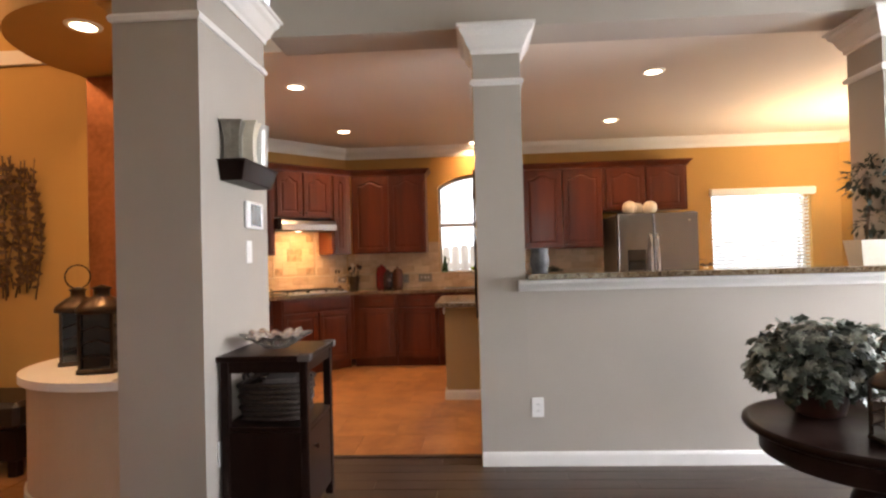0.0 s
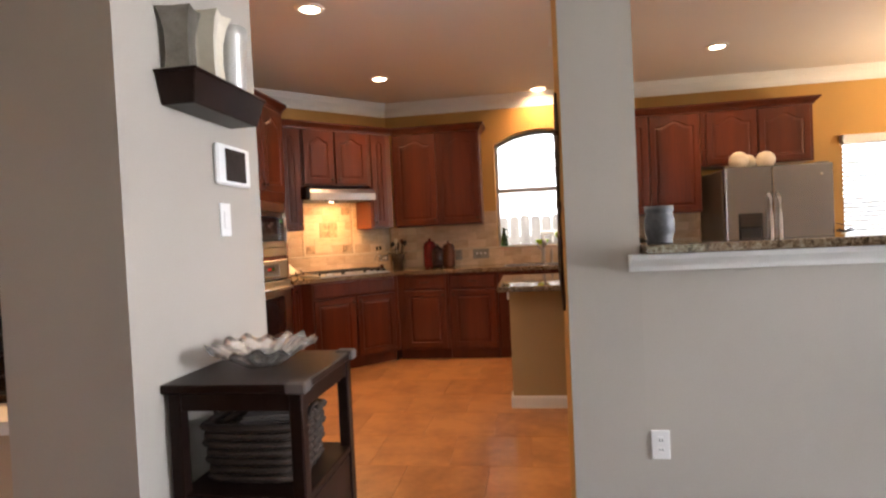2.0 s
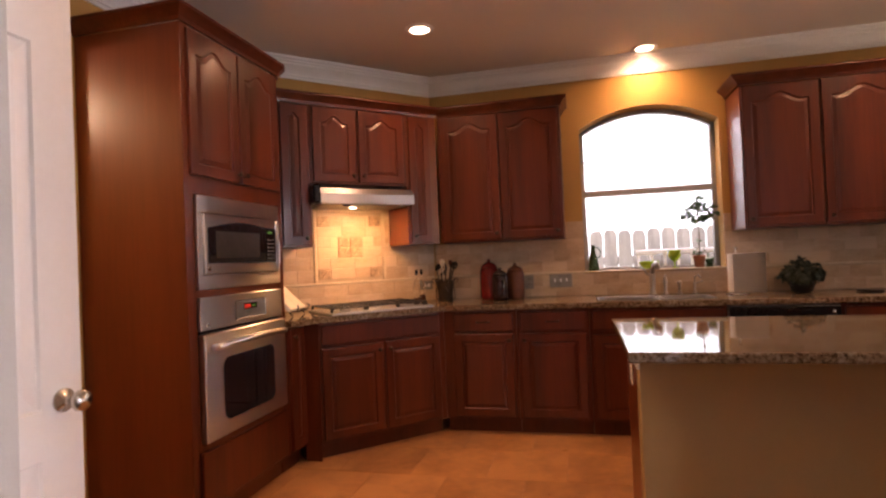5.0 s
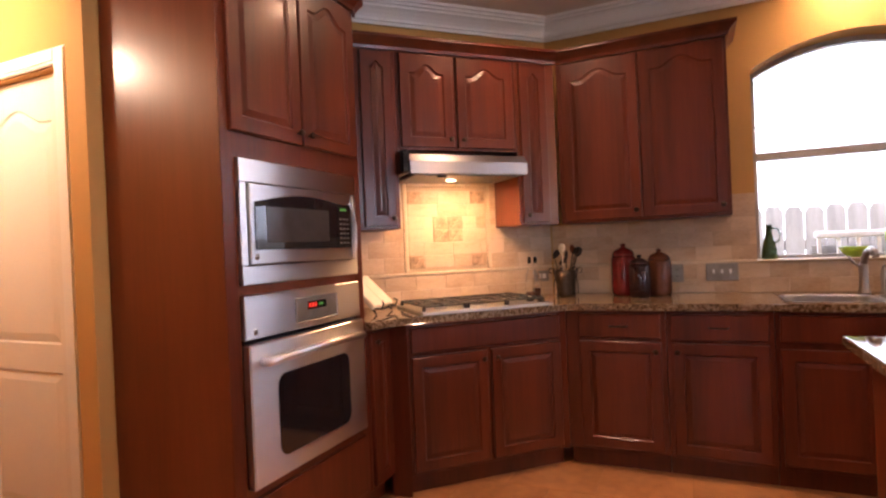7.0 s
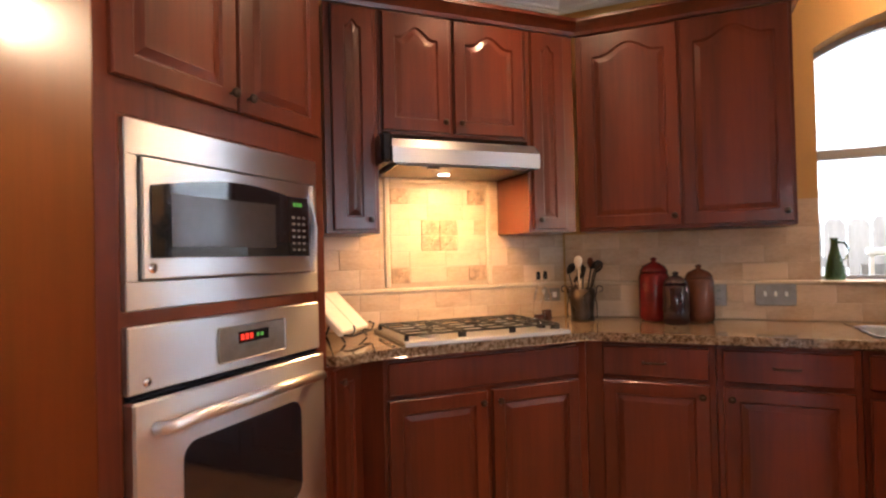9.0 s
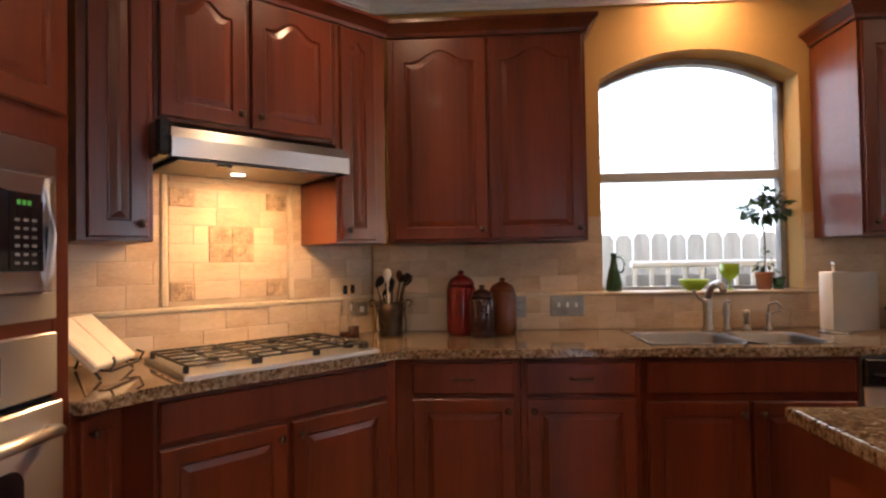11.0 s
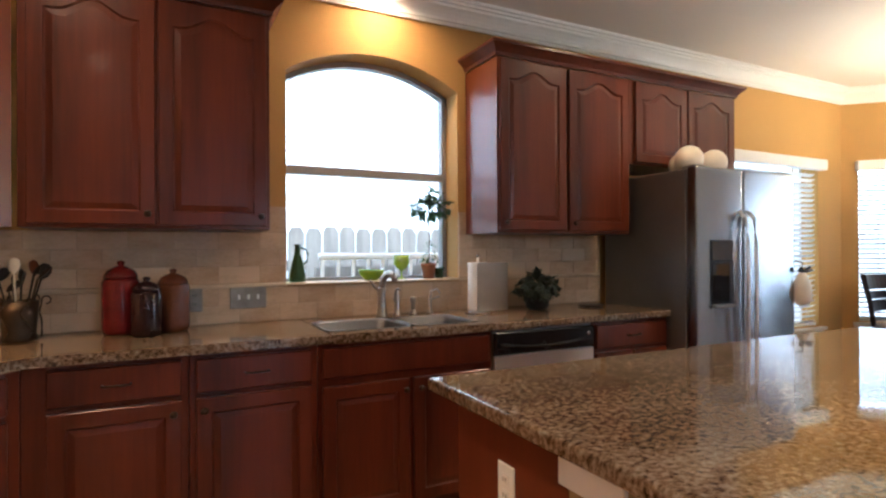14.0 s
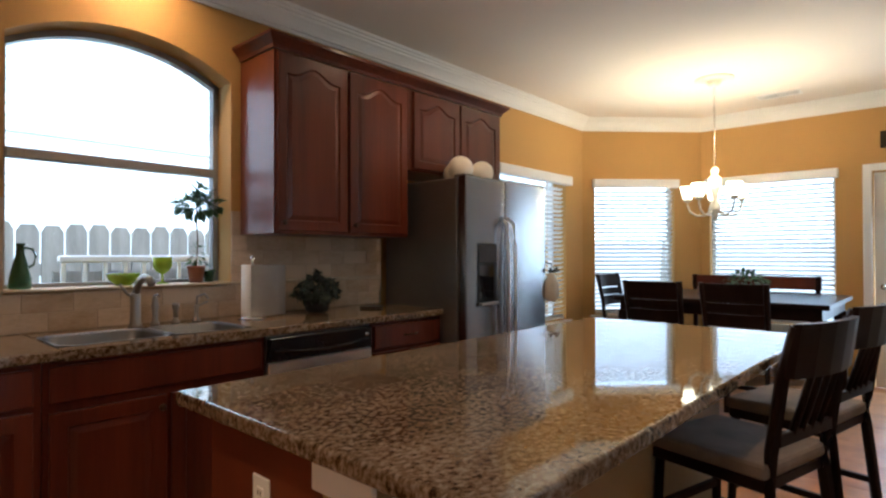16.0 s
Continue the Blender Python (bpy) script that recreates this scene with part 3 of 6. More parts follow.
bm = bmesh.new()
prism(bm, [(-2.264, 6.697), (-2.156, 6.704), (-2.25, 6.80), (-2.36, 6.80)], 0.0, TOP)
solid("corner_filler", bm, CHERRY, "cherry filler strip between base cabinets", "filler")
bm = bmesh.new()
prism(bm, [(-1.520, 7.345), (-1.484, 7.365), (-1.484, 7.379), (-1.512, 7.355)], 0.105, TOP)
solid("corner_filler", bm, CHERRY, "narrow cherry filler strip in the cabinet corner", "filler")
# upper cabinets
UY, UD, UZ = 7.66, 0.33, 1.385
UH = 2.375 - UZ
g = "upper cabinets"
cabinet("upper_cabinet", pose(-1.545, UY, UZ), 0.945, UH, UD, [("door", 0.03, 0.475, 0.015, UH - 0.012, 0.055, "rb"), ("door", 0.487, 0.93, 0.015, UH - 0.012, 0.055, "rb")],
        "cherry wall cabinet with two arched panel doors", group=g)
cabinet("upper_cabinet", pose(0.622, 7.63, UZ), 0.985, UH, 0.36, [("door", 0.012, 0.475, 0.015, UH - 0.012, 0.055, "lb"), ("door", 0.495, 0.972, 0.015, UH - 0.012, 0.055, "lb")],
        "cherry wall cabinet with two arched panel doors", group=g, side=CHERRY_LIT)
cabinet("fridge_cabinet", pose(1.610, 7.63, 1.83), 1.03, 2.375 - 1.83, 0.36, [("door", 0.045, 0.515, 0.015, 0.533, 0.055, ""), ("door", 0.53, 1.0, 0.015, 0.533, 0.055, "")],
        "short cherry cabinet above the refrigerator", group=g)
ux, uy = corner(-0.405, 0.34)
cabinet("hood_cabinet", pose(ux, uy, 1.825, 0, 0, 45), 0.745, 2.375 - 1.825, 0.335, [("door", 0.018, 0.335, 0.015, 0.538, 0.05, "rb"), ("door", 0.358, 0.72, 0.015, 0.538, 0.05, "lb")],
        "short cherry cabinet with arched doors above the range hood", group=g)
ux, uy = corner(0.342, 0.34)
cabinet("upper_cabinet", pose(ux, uy, UZ, 0, 0, 45), 0.272, UH, 0.335, [("door", 0.02, 0.205, 0.015, UH - 0.012, 0.03, "lb")],
        # side towards the hood takes the lighter cherry, as if lit by the hood
        "narrow cherry wall cabinet beside the range hood", group=g, side=CHERRY_LIT)
ux, uy = corner(-0.64, 0.34)
cabinet("upper_cabinet", pose(ux, uy, UZ, 0, 0, 45), 0.233, UH, 0.335, [("door", 0.03, 0.215, 0.015, UH - 0.012, 0.03, "rb")],
        "narrow cherry wall cabinet beside the oven tower", group=g)

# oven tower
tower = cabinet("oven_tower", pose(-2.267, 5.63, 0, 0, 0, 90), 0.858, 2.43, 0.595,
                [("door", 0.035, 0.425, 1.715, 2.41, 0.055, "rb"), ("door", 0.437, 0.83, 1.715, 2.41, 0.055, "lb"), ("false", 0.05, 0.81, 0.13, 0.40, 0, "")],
                "tall cherry cabinet housing microwave and oven", 0.105, CHERRY_LIT)
part("face_frame", cubes((0.0, 0.052, -0.003, -0.001, 0.11, 2.43), (0.80, 0.858, -0.003, -0.001, 0.11, 2.43), (0.052, 0.80, -0.003, -0.001, 1.63, 1.715)), CHERRY, tower)
bm = bmesh.new()
sweep(bm, [(-2.86, 5.63), (-2.267, 5.63), (-2.267, 6.488), (-2.30, 6.55)], [(o, u + 2.43) for o, u in CORN])
solid("cornice", bm, CHERRY, "cherry cornice on the oven tower", "cornice")
bm = bmesh.new()
a, b = corner(-0.645, 0.34), corner(0.583, 0.34)
sweep(bm, [a, (-1.548, 7.66), (-0.60, 7.66), (-0.60, 7.98)], [(o, u + 2.375) for o, u in CORN])
solid("cornice", bm, CHERRY, "cherry cornice along the wall cabinets", "cornice")
bm = bmesh.new()
sweep(bm, [(0.622, 7.98), (0.622, 7.63), (2.64, 7.63), (2.64, 7.98)], [(o, u + 2.375) for o, u in CORN])
solid("cornice", bm, CHERRY, "cherry cornice along the wall cabinets", "cornice")

# worktop with sink cutout
SX0, SX1, SY0, SY1 = -0.39, 0.40, 7.44, 7.84
CT0, CT1 = 0.887, 0.925
top = thing("worktop", pose(0, 0, 0), "polished brown speckled granite worktop", "worktop")
bm = bmesh.new()
a, b = corner(-0.475, 0.615), corner(0.468, 0.615)
prism(bm, [(-2.222, 6.492), a, b, (-1.4, 7.352), (SX0, 7.352), (SX0, 7.998), (-1.70, 7.998), (-2.866, 6.82), (-2.866, 6.492)], CT0, CT1, 0.007)
part("slab", bm, GRANITE, top)
part("slab", cubes((SX0, SX1, 7.352, SY0, CT0, CT1)), GRANITE, top)
part("slab", cubes((SX0, SX1, SY1, 7.998, CT0, CT1)), GRANITE, top)
bm = bmesh.new()
prism(bm, [(SX1, 7.352), (1.658, 7.352), (1.658, 7.998), (SX1, 7.998)], CT0, CT1, 0.007)
part("slab", bm, GRANITE, top)

# island
isl = thing("kitchen_island", pose(0, 0, 0), "long kitchen island with granite top, cherry end and tan knee wall", "island")
bm = bmesh.new()
prism(bm, [(-0.352, 5.435), (1.95, 5.435), (1.95, 6.482), (-0.352, 6.482)], 0.876, 0.914, 0.008)
part("countertop", bm, GRANITE, isl, "polished brown speckled granite top")
part("knee_wall", cubes((-0.285, 1.86, 5.785, 5.93, 0, 0.875)), TAN, isl, "tan painted knee wall")
part("cabinet_body", cubes((-0.285, 1.86, 5.931, 6.42, 0.0, 0.875), bev=0.002), CHERRY_LIT, isl, "orange cherry end panel")
bm = bmesh.new()
sweep(bm, [(-0.287, 5.932), (-0.287, 5.783), (1.86, 5.783)][::-1], [(-o, u) for o, u in BASE])
part("base_trim", bm, WHITE, isl, "white baseboard")
part("corner_trim", cubes((-0.30, -0.286, 5.76, 5.95, 0.79, 0.875), bev=0.003), WHITE, isl, "white trim under the top")
for i in range(4):
    o = part("door", panel_door(0.47, 0.58), CHERRY, isl, "", pose(1.80 - i * 0.5, 6.42, 0.125, 0, 0, 180))
    part("knob", KNOB, None, o, "", pose(0.03, -0.02, 0.53, 90))


def wall_plate(name, m, w, h, material, label, kind):
    """A plate on a wall, facing -y: outlet, toggles or rocker."""
    t = thing(name, m, label, "outlet" if "out" in kind else "switch")
    bm = bmesh.new()
    cub(bm, -w / 2, w / 2, -0.006, 0, -h / 2, h / 2, 0.003)
    part("plate", bm, material, t)
    n = {"outlet": 1, "rocker": 1, "toggle3": 3, "outlet_h": 1}[kind]
    dark = PLATE if material is PEWTER else mat_slot
    for i in range(n):
        x = (i - (n - 1) / 2) * 0.046
        if kind == "outlet":
            for dz in (-0.02, 0.02):
                o = part("socket", cubes((x - 0.015, x + 0.015, -0.009, -0.006, dz - 0.013, dz + 0.013), bev=0.003), material, t)
                part("slot", cubes((-0.007, -0.004, -0.0095, -0.0088, dz - 0.005, dz + 0.005), (0.004, 0.007, -0.0095, -0.0088, dz - 0.005, dz + 0.005)), mat_slot, o)
        elif kind == "outlet_h":
            for dx in (-0.02, 0.02):
                part("socket", cubes((dx - 0.013, dx + 0.013, -0.009, -0.006, -0.015, 0.015), bev=0.003), dark, t, "light socket face")
        elif kind == "rocker":
            part("rocker", cubes((x - 0.016, x + 0.016, -0.010, -0.006, -0.033, 0.033), bev=0.002), material, t)
        else:
            part("toggle", cubes((x - 0.006, x + 0.006, -0.016, -0.006, -0.012, 0.012), bev=0.002), PLATE, t)
    return t


mat_slot = mat("socket_slot", (0.05, 0.05, 0.05), 0.5, 0, 6, 0.1)
wall_plate("outlet", pose(-0.285, 6.165, 0.70, 0, 0, -90), 0.072, 0.115, PLATE, "white outlet on the cherry island end", "outlet")
wall_plate("outlet", pose(0.37, 4.145, 0.362), 0.075, 0.122, PLATE, "white outlet low on the half wall", "outlet")
wall_plate("outlet", pose(-1.28, 3.34, 0.37, 0, 0, 90), 0.075, 0.122, PLATE, "white outlet low on the pillar", "outlet")
wall_plate("light_switch", pose(-1.28, 3.735, 1.370, 0, 0, 90), 0.075, 0.128, PLATE, "white light switch below the keypad", "rocker")
wall_plate("switch_plate", pose(-0.652, 7.992, 1.055), 0.178, 0.117, PEWTER, "pewter three-gang switch plate on the tile", "toggle3")
wall_plate("outlet", pose(*corner(0.665, 0.008), 1.05, 0, 0, 45), 0.118, 0.075, PEWTER, "pewter outlet plate beside the oil bottles", "outlet_h")
wall_plate("outlet", pose(-0.905, 7.992, 1.05), 0.075, 0.117, PEWTER, "pewter outlet behind the canisters", "outlet")


def window(name, m, w, h, rise, label, rail=None, depth=0.25):
    """A window in its opening: x 0 to w, z 0 to h (arch above), in the wall's y from 0."""
    t = tagged(new(name), label, "window", "", "structure")
    t.matrix_basis = m
    y0, y1, f = depth - 0.10, depth - 0.045, 0.032
    bm = bmesh.new()
    cub(bm, 0.001, f, y0, y1, 0.001, h)
    cub(bm, w - f, w - 0.001, y0, y1, 0.001, h)
    cub(bm, f, w - f, y0, y1, 0.001, f)
    if rise:
        half = w / 2
        rad = (half * half + rise * rise) / (2 * rise)
        pts = []
        for i in range(25):
            x = w * i / 24
            pts.append((x, h + rise - rad + math.sqrt(max(0, rad * rad - (x - half) ** 2))))
        for (xa, za), (xb, zb) in zip(pts, pts[1:]):
            v = [bm.verts.new(p) for p in ((xa, y0, za - 0.001), (xb, y0, zb - 0.001), (xb, y0, zb - f), (xa, y0, za - f), (xa, y1, za - 0.001), (xb, y1, zb - 0.001), (xb, y1, zb - f), (xa, y1, za - f))]
            for q in ((0, 1, 2, 3), (7, 6, 5, 4), (3, 2, 6, 7), (4, 5, 1, 0)):
                bm.faces.new([v[k] for k in q])
        bmesh.ops.recalc_face_normals(bm, faces=bm.faces[:])
    else:
        cub(bm, f, w - f, y0, y1, h - f, h - 0.001)
    fm = FRAMEM if rise else WHITE
    part("window_frame", bm, fm, t)
    if rail:
        part("meeting_rail", cubes((f, w - f, y0 - 0.012, y1 - 0.005, rail - 0.024, rail + 0.024), bev=0.004), fm, t)
    zs = [f, rail or h / 2, h + rise - f]
    for a, b in zip(zs, zs[1:]):
        pane = part("pane", cubes((f * 0.6, w - f * 0.6, y0 + 0.022, y0 + 0.026, a, b)), PANE, t)
        pane.visible_shadow = False
    return t


FRAMEM = mat("window_frame_grey", (0.34, 0.33, 0.32), 0.45, 0, 5, 0.1, 60, 0.05)
window("window_1", pose(WX0, 8.0, WZ0), WX1 - WX0, WZ1 - WZ0, WRISE, "arched kitchen window over the sink with grey frame", 0.64)
window("window_2", pose(3.08, 8.0, 0.58), 1.24, 1.50, 0, "dining window behind white blinds", None)
window("window_3", pose(4.69, 8.0, 0, 0, 0, -45) @ pose(0.14, 0, 0.60), 0.91, 1.49, 0, "bay window behind white blinds", None, 0.2)
window("window_4", pose(5.65, 7.05, 0, 0, 0, -90) @ pose(0.10, 0, 0.55), 1.16, 1.54, 0, "wide dining window behind white blinds", None, 0.2)
window("window_5", pose(4.95, 4.1, 0, 0, 0, -90) @ pose(0.15, 0, 0.6), 1.9, 2.0, 0, "living room window", 1.0, 0.15)
window("window_6", pose(5.0, -2.65, 0, 0, 0, 180) @ pose(2.4, 0, 0.7), 2.0, 1.8, 0, "living room front window", 0.9, 0.15)
# window sill of the kitchen window
solid("window_sill", cubes((WX0 + 0.002, WX1 - 0.002, 7.965, 8.148, WZ0 + 0.002, WZ0 + 0.014), bev=0.004), TRIMT, "stone sill of the kitchen window", "sill")


def blind(m, w, h, n_slats, label):
    """A slatted blind hung in front of an opening: x 0 to w, z 0 to h."""
    t = thing("window_blind", m, label, "window blind", "dining blinds")
    bm = bmesh.new()
    cub(bm, -0.03, w + 0.03, -0.075, -0.004, h - 0.075, h + 0.02, 0.008)
    part("valance", bm, WHITE, t)
    b = bmesh.new()
    cub(b, 0.012, w - 0.012, -0.022, 0.022, -0.0015, 0.0015)
    me = mesh_of(b, "slat", BLIND)
    step = (h - 0.11) / n_slats
    for i in range(n_slats):
        part("slat", me, None, t, "", pose(0, 0.04, 0.04 + i * step, -30))
    part("bottom_rail", cubes((0.012, w - 0.012, 0.018, 0.062, 0.005, 0.028), bev=0.003), WHITE, t)
    for x in (0.16, w - 0.16):
        part("cord", tubes(0.0015, [(x, 0.015, 0.02), (x, 0.015, h - 0.08)], seg=4), WHITE, t)


blind(pose(3.08, 8.0, 0.585), 1.24, 1.49, 30, "white slatted blind on the back dining window")
blind(pose(4.69, 8.0, 0, 0, 0, -45) @ pose(0.14, 0, 0.605), 0.91, 1.48, 30, "white slatted blind on the bay window")
blind(pose(5.65, 7.05, 0, 0, 0, -90) @ pose(0.10, 0, 0.555), 1.16, 1.53, 31, "white slatted blind on the wide dining window")
for mm, w in ((pose(3.08, 8.0, 0.54), 1.24), (pose(4.69, 8.0, 0, 0, 0, -45) @ pose(0.14, 0, 0.56), 0.91), (pose(5.65, 7.05, 0, 0, 0, -90) @ pose(0.10, 0, 0.51), 1.16)):
    solid("window_sill", cubes((-0.05, w + 0.05, -0.05, 0.0, 0.012, 0.038), (-0.04, w + 0.04, -0.016, -0.001, -0.06, 0.012), bev=0.003), WHITE, "white painted window sill and apron", "sill", mm)


def room_door(name, m, w, h, label, knob_side="r", lever=False, kind=""):
    """A two panel door leaf: x 0 to w, z 0 to h, face at y 0, back at 0.04; both faces panelled."""
    t = thing(name, m, label, "door")
    if kind:
        t["kind"] = kind
    bm = bmesh.new()
    zs = [0.0, 0.86, h]
    for yf, sgn in ((0.0, 1), (0.04, -1)):
        for z0, z1, rise in ((0.0, 0.86, 0.0), (0.86, h, 0.07)):
            panel_loops(bm, 0, w, z0, z1, 0.115, w - 0.115, z0 + (0.2 if z0 == 0 else 0.06), z1 - (0.06 if z0 == 0 else 0.19), rise, yf, 0.008 * sgn, 0.045)
    for x in (0, w):
        bm.faces.new([bm.verts.new(p) for p in ((x, 0, 0), (x, 0.04, 0), (x, 0.04, h), (x, 0, h))])
    for z in (0, h):
        bm.faces.new([bm.verts.new(p) for p in ((0, 0, z), (w, 0, z), (w, 0.04, z), (0, 0.04, z))])
    bmesh.ops.remove_doubles(bm, verts=bm.verts[:], dist=0.0004)
    bmesh.ops.recalc_face_normals(bm, faces=bm.faces[:])
    leaf = part("leaf", bm, DOORW, t)
    kx = w - 0.055 if knob_side == "r" else 0.055
    for s, ang in ((0, 90), (0.04, -90)):
        k = part("knob", turned([(0.030, 0.0), (0.030, 0.006), (0.011, 0.012), (0.010, 0.034), (0.020, 0.042), (0.027, 0.054), (0.024, 0.066), (0.0, 0.070)], seg=20), NICKEL, leaf, "satin nickel knob", pose(kx, s, 0.935, ang))
    part("latch", cubes((w - 0.001 if knob_side == "r" else -0.002, w + 0.002 if knob_side == "r" else 0.001, 0.008, 0.032, 0.905, 0.965)), NICKEL, leaf)
    return t


def casing(m, w, h, label):
    """White casing round an opening w wide and h high, on the face y 0."""
    b = bmesh.new()
    for x0, x1, z0, z1 in ((-0.075, -0.003, 0, h + 0.07), (w + 0.003, w + 0.075, 0, h + 0.07), (-0.003, w + 0.003, h + 0.003, h + 0.07)):
        cub(b, x0, x1, -0.016, -0.001, z0, z1, 0.004)
        cub(b, x0 + (0.0 if z1 - z0 < 0.2 else 0.006), x1 - (0.0 if z1 - z0 < 0.2 else 0.006), -0.022, -0.0165, z0 + (0.012 if z1 - z0 < 0.2 else 0), z1 - 0.012, 0.002)
    o = fabric("door_trim", b, WHITE, label, "door casing")
    o.matrix_basis = m
    return o


room_door("door_1", pose(-1.80, 3.735, 0.012, 0, 0, 90), 0.885, 2.03, "white two-panel door standing open with nickel knob", kind="structure")
room_door("door_2", pose(-3.845, 5.66, 0.012), 0.73, 2.055, "closed white arched-panel door in the pantry hall", "l", kind="structure")
casing(pose(-3.85, 5.62, 0), 0.74, 2.07, "white casing round the inner door")


def patio_door():
    t = thing("door_3", pose(5.65, 7.05, 0, 0, 0, -90) @ pose(1.56, 0.05, 0.01), "white glazed patio door with bright yard behind", "door")
    t["kind"] = "structure"
    w, h = 0.86, 2.03
    part("leaf_frame", cubes((0, 0.13, 0, 0.045, 0, h), (w - 0.13, w, 0, 0.045, 0, h), (0.13, w - 0.13, 0, 0.045, 0, 0.28), (0.13, w - 0.13, 0, 0.045, h - 0.15, h), bev=0.003), DOORW, t)
    p = part("pane", cubes((0.12, w - 0.12, 0.02, 0.025, 0.27, h - 0.14)), PANE, t)
    p.visible_shadow = False
    part("handle", turned([(0.028, 0), (0.028, 0.006), (0.01, 0.012), (0.01, 0.03), (0.026, 0.05), (0, 0.062)], seg=16), NICKEL, t, "", pose(0.065, 0, 0.95, 90))


patio_door()
casing(pose(5.65, 7.05, 0, 0, 0, -90) @ pose(1.55, 0, 0), 0.88, 2.05, "white casing round the patio door")

# ---- ceiling fittings ----


def can_light(x, y, z):
    t = thing("recessed_light", pose(x, y, z), "round recessed ceiling light, switched on, with white trim", "ceiling light", "recessed lights")
    part("trim_ring", turned([(0.066, 0.0), (0.066, -0.010), (0.088, -0.008), (0.094, -0.001), (0.094, 0.0)], seg=28), WHITE, t)
    part("lens", turned([(0.0655, -0.005), (0.0, -0.0055)][::-1], seg=28), CANGLOW, t, "glowing lens")


for cx, cy in CANS:
    can_light(cx, cy, CZ - 0.001)


def vent(m, w, h, label):
    t = thing("ceiling_vent", m, label, "air vent")
    part("frame", cubes((-w / 2, w / 2, -h / 2, -h / 2 + 0.02, -0.008, 0), (-w / 2, w / 2, h / 2 - 0.02, h / 2, -0.008, 0), (-w / 2, -w / 2 + 0.02, -h / 2 + 0.02, h / 2 - 0.02, -0.008, 0), (w / 2 - 0.02, w / 2, -h / 2 + 0.02, h / 2 - 0.02, -0.008, 0)), WHITE, t)
    part("backing", cubes((-w / 2 + 0.02, w / 2 - 0.02, -h / 2 + 0.02, h / 2 - 0.02, -0.003, 0)), mat_slot, t)
    n = int((h - 0.04) / 0.018)
    for i in range(n):
        part("slat", cubes((-w / 2 + 0.02, w / 2 - 0.02, -0.001, 0.001, -0.006, 0.004)), WHITE, t, "", pose(0, -h / 2 + 0.03 + i * 0.018, -0.005, 35))


vent(pose(5.10, 6.155, CZ - 0.001, 0, 0, 90), 0.36, 0.16, "white slatted air vent in the dining ceiling")
vent(pose(0.25, 6.35, CZ - 0.001), 0.30, 0.16, "white slatted air vent in the kitchen ceiling")


def chandelier(x, y):
    t = thing("chandelier", pose(x, y, CZ - 0.001), "lit chandelier with curved arms and frosted bell shades", "chandelier")
    part("canopy", turned([(0.155, 0.0), (0.155, -0.008), (0.13, -0.016), (0.06, -0.02), (0.06, -0.024), (0.055, -0.05), (0.03, -0.07), (0.0, -0.072)][::-1], seg=32), CREAM, t)
    b = bmesh.new()
    for i in range(17):
        z = -0.075 - i * 0.041
        r = Matrix.Rotation(math.pi / 2 * (i % 2), 3, "Z")
        tube(b, [r @ Vector((0.009 * math.cos(k * math.pi / 4), 0, z + 0.02 * math.sin(k * math.pi / 4))) for k in range(9)], 0.0022, 5)
    part("chain", b, NICKEL, t)
    part("column", turned([(0.0, -0.76), (0.02, -0.765), (0.035, -0.80), (0.02, -0.83), (0.05, -0.86), (0.055, -0.93), (0.03, -0.98), (0.022, -1.05), (0.045, -1.10), (0.05, -1.14), (0.02, -1.19), (0.025, -1.21), (0.0, -1.225)][::-1], seg=20), CREAM, t)
    for i in range(5):
        a = radians(72 * i + 20)
        ca, sa = math.cos(a), math.sin(a)
        arm = part("arm", tubes(0.009, [(ca * r, sa * r, z) for r, z in ((0.03, -1.13), (0.08, -1.18), (0.15, -1.18), (0.205, -1.14), (0.225, -1.08), (0.225, -1.05))]), CREAM, t)
        part("cup", turned([(0.012, -1.06), (0.035, -1.045), (0.038, -1.03), (0.0, -1.03)], (ca * 0.225, sa * 0.225, 0), 14), CREAM, arm)
        part("shade", turned([(0.032, -1.028), (0.042, -1.0), (0.046, -0.97), (0.062, -0.92), (0.059, -0.92), (0.043, -0.97), (0.038, -1.0), (0.028, -1.025)], (ca * 0.225, sa * 0.225, 0), 18), SHADE, arm, "glowing frosted bell shade")
    for i in range(5):
        a = radians(72 * i + 20)
        lamp("chandelier_lamp", "POINT", (x + 0.225 * math.cos(a), y + 0.225 * math.sin(a), CZ - 0.93), (x, y, 9), 11.5, (1.0, 0.70, 0.38), 0.03)


chandelier(4.17, 6.465)

# ---- appliances ----


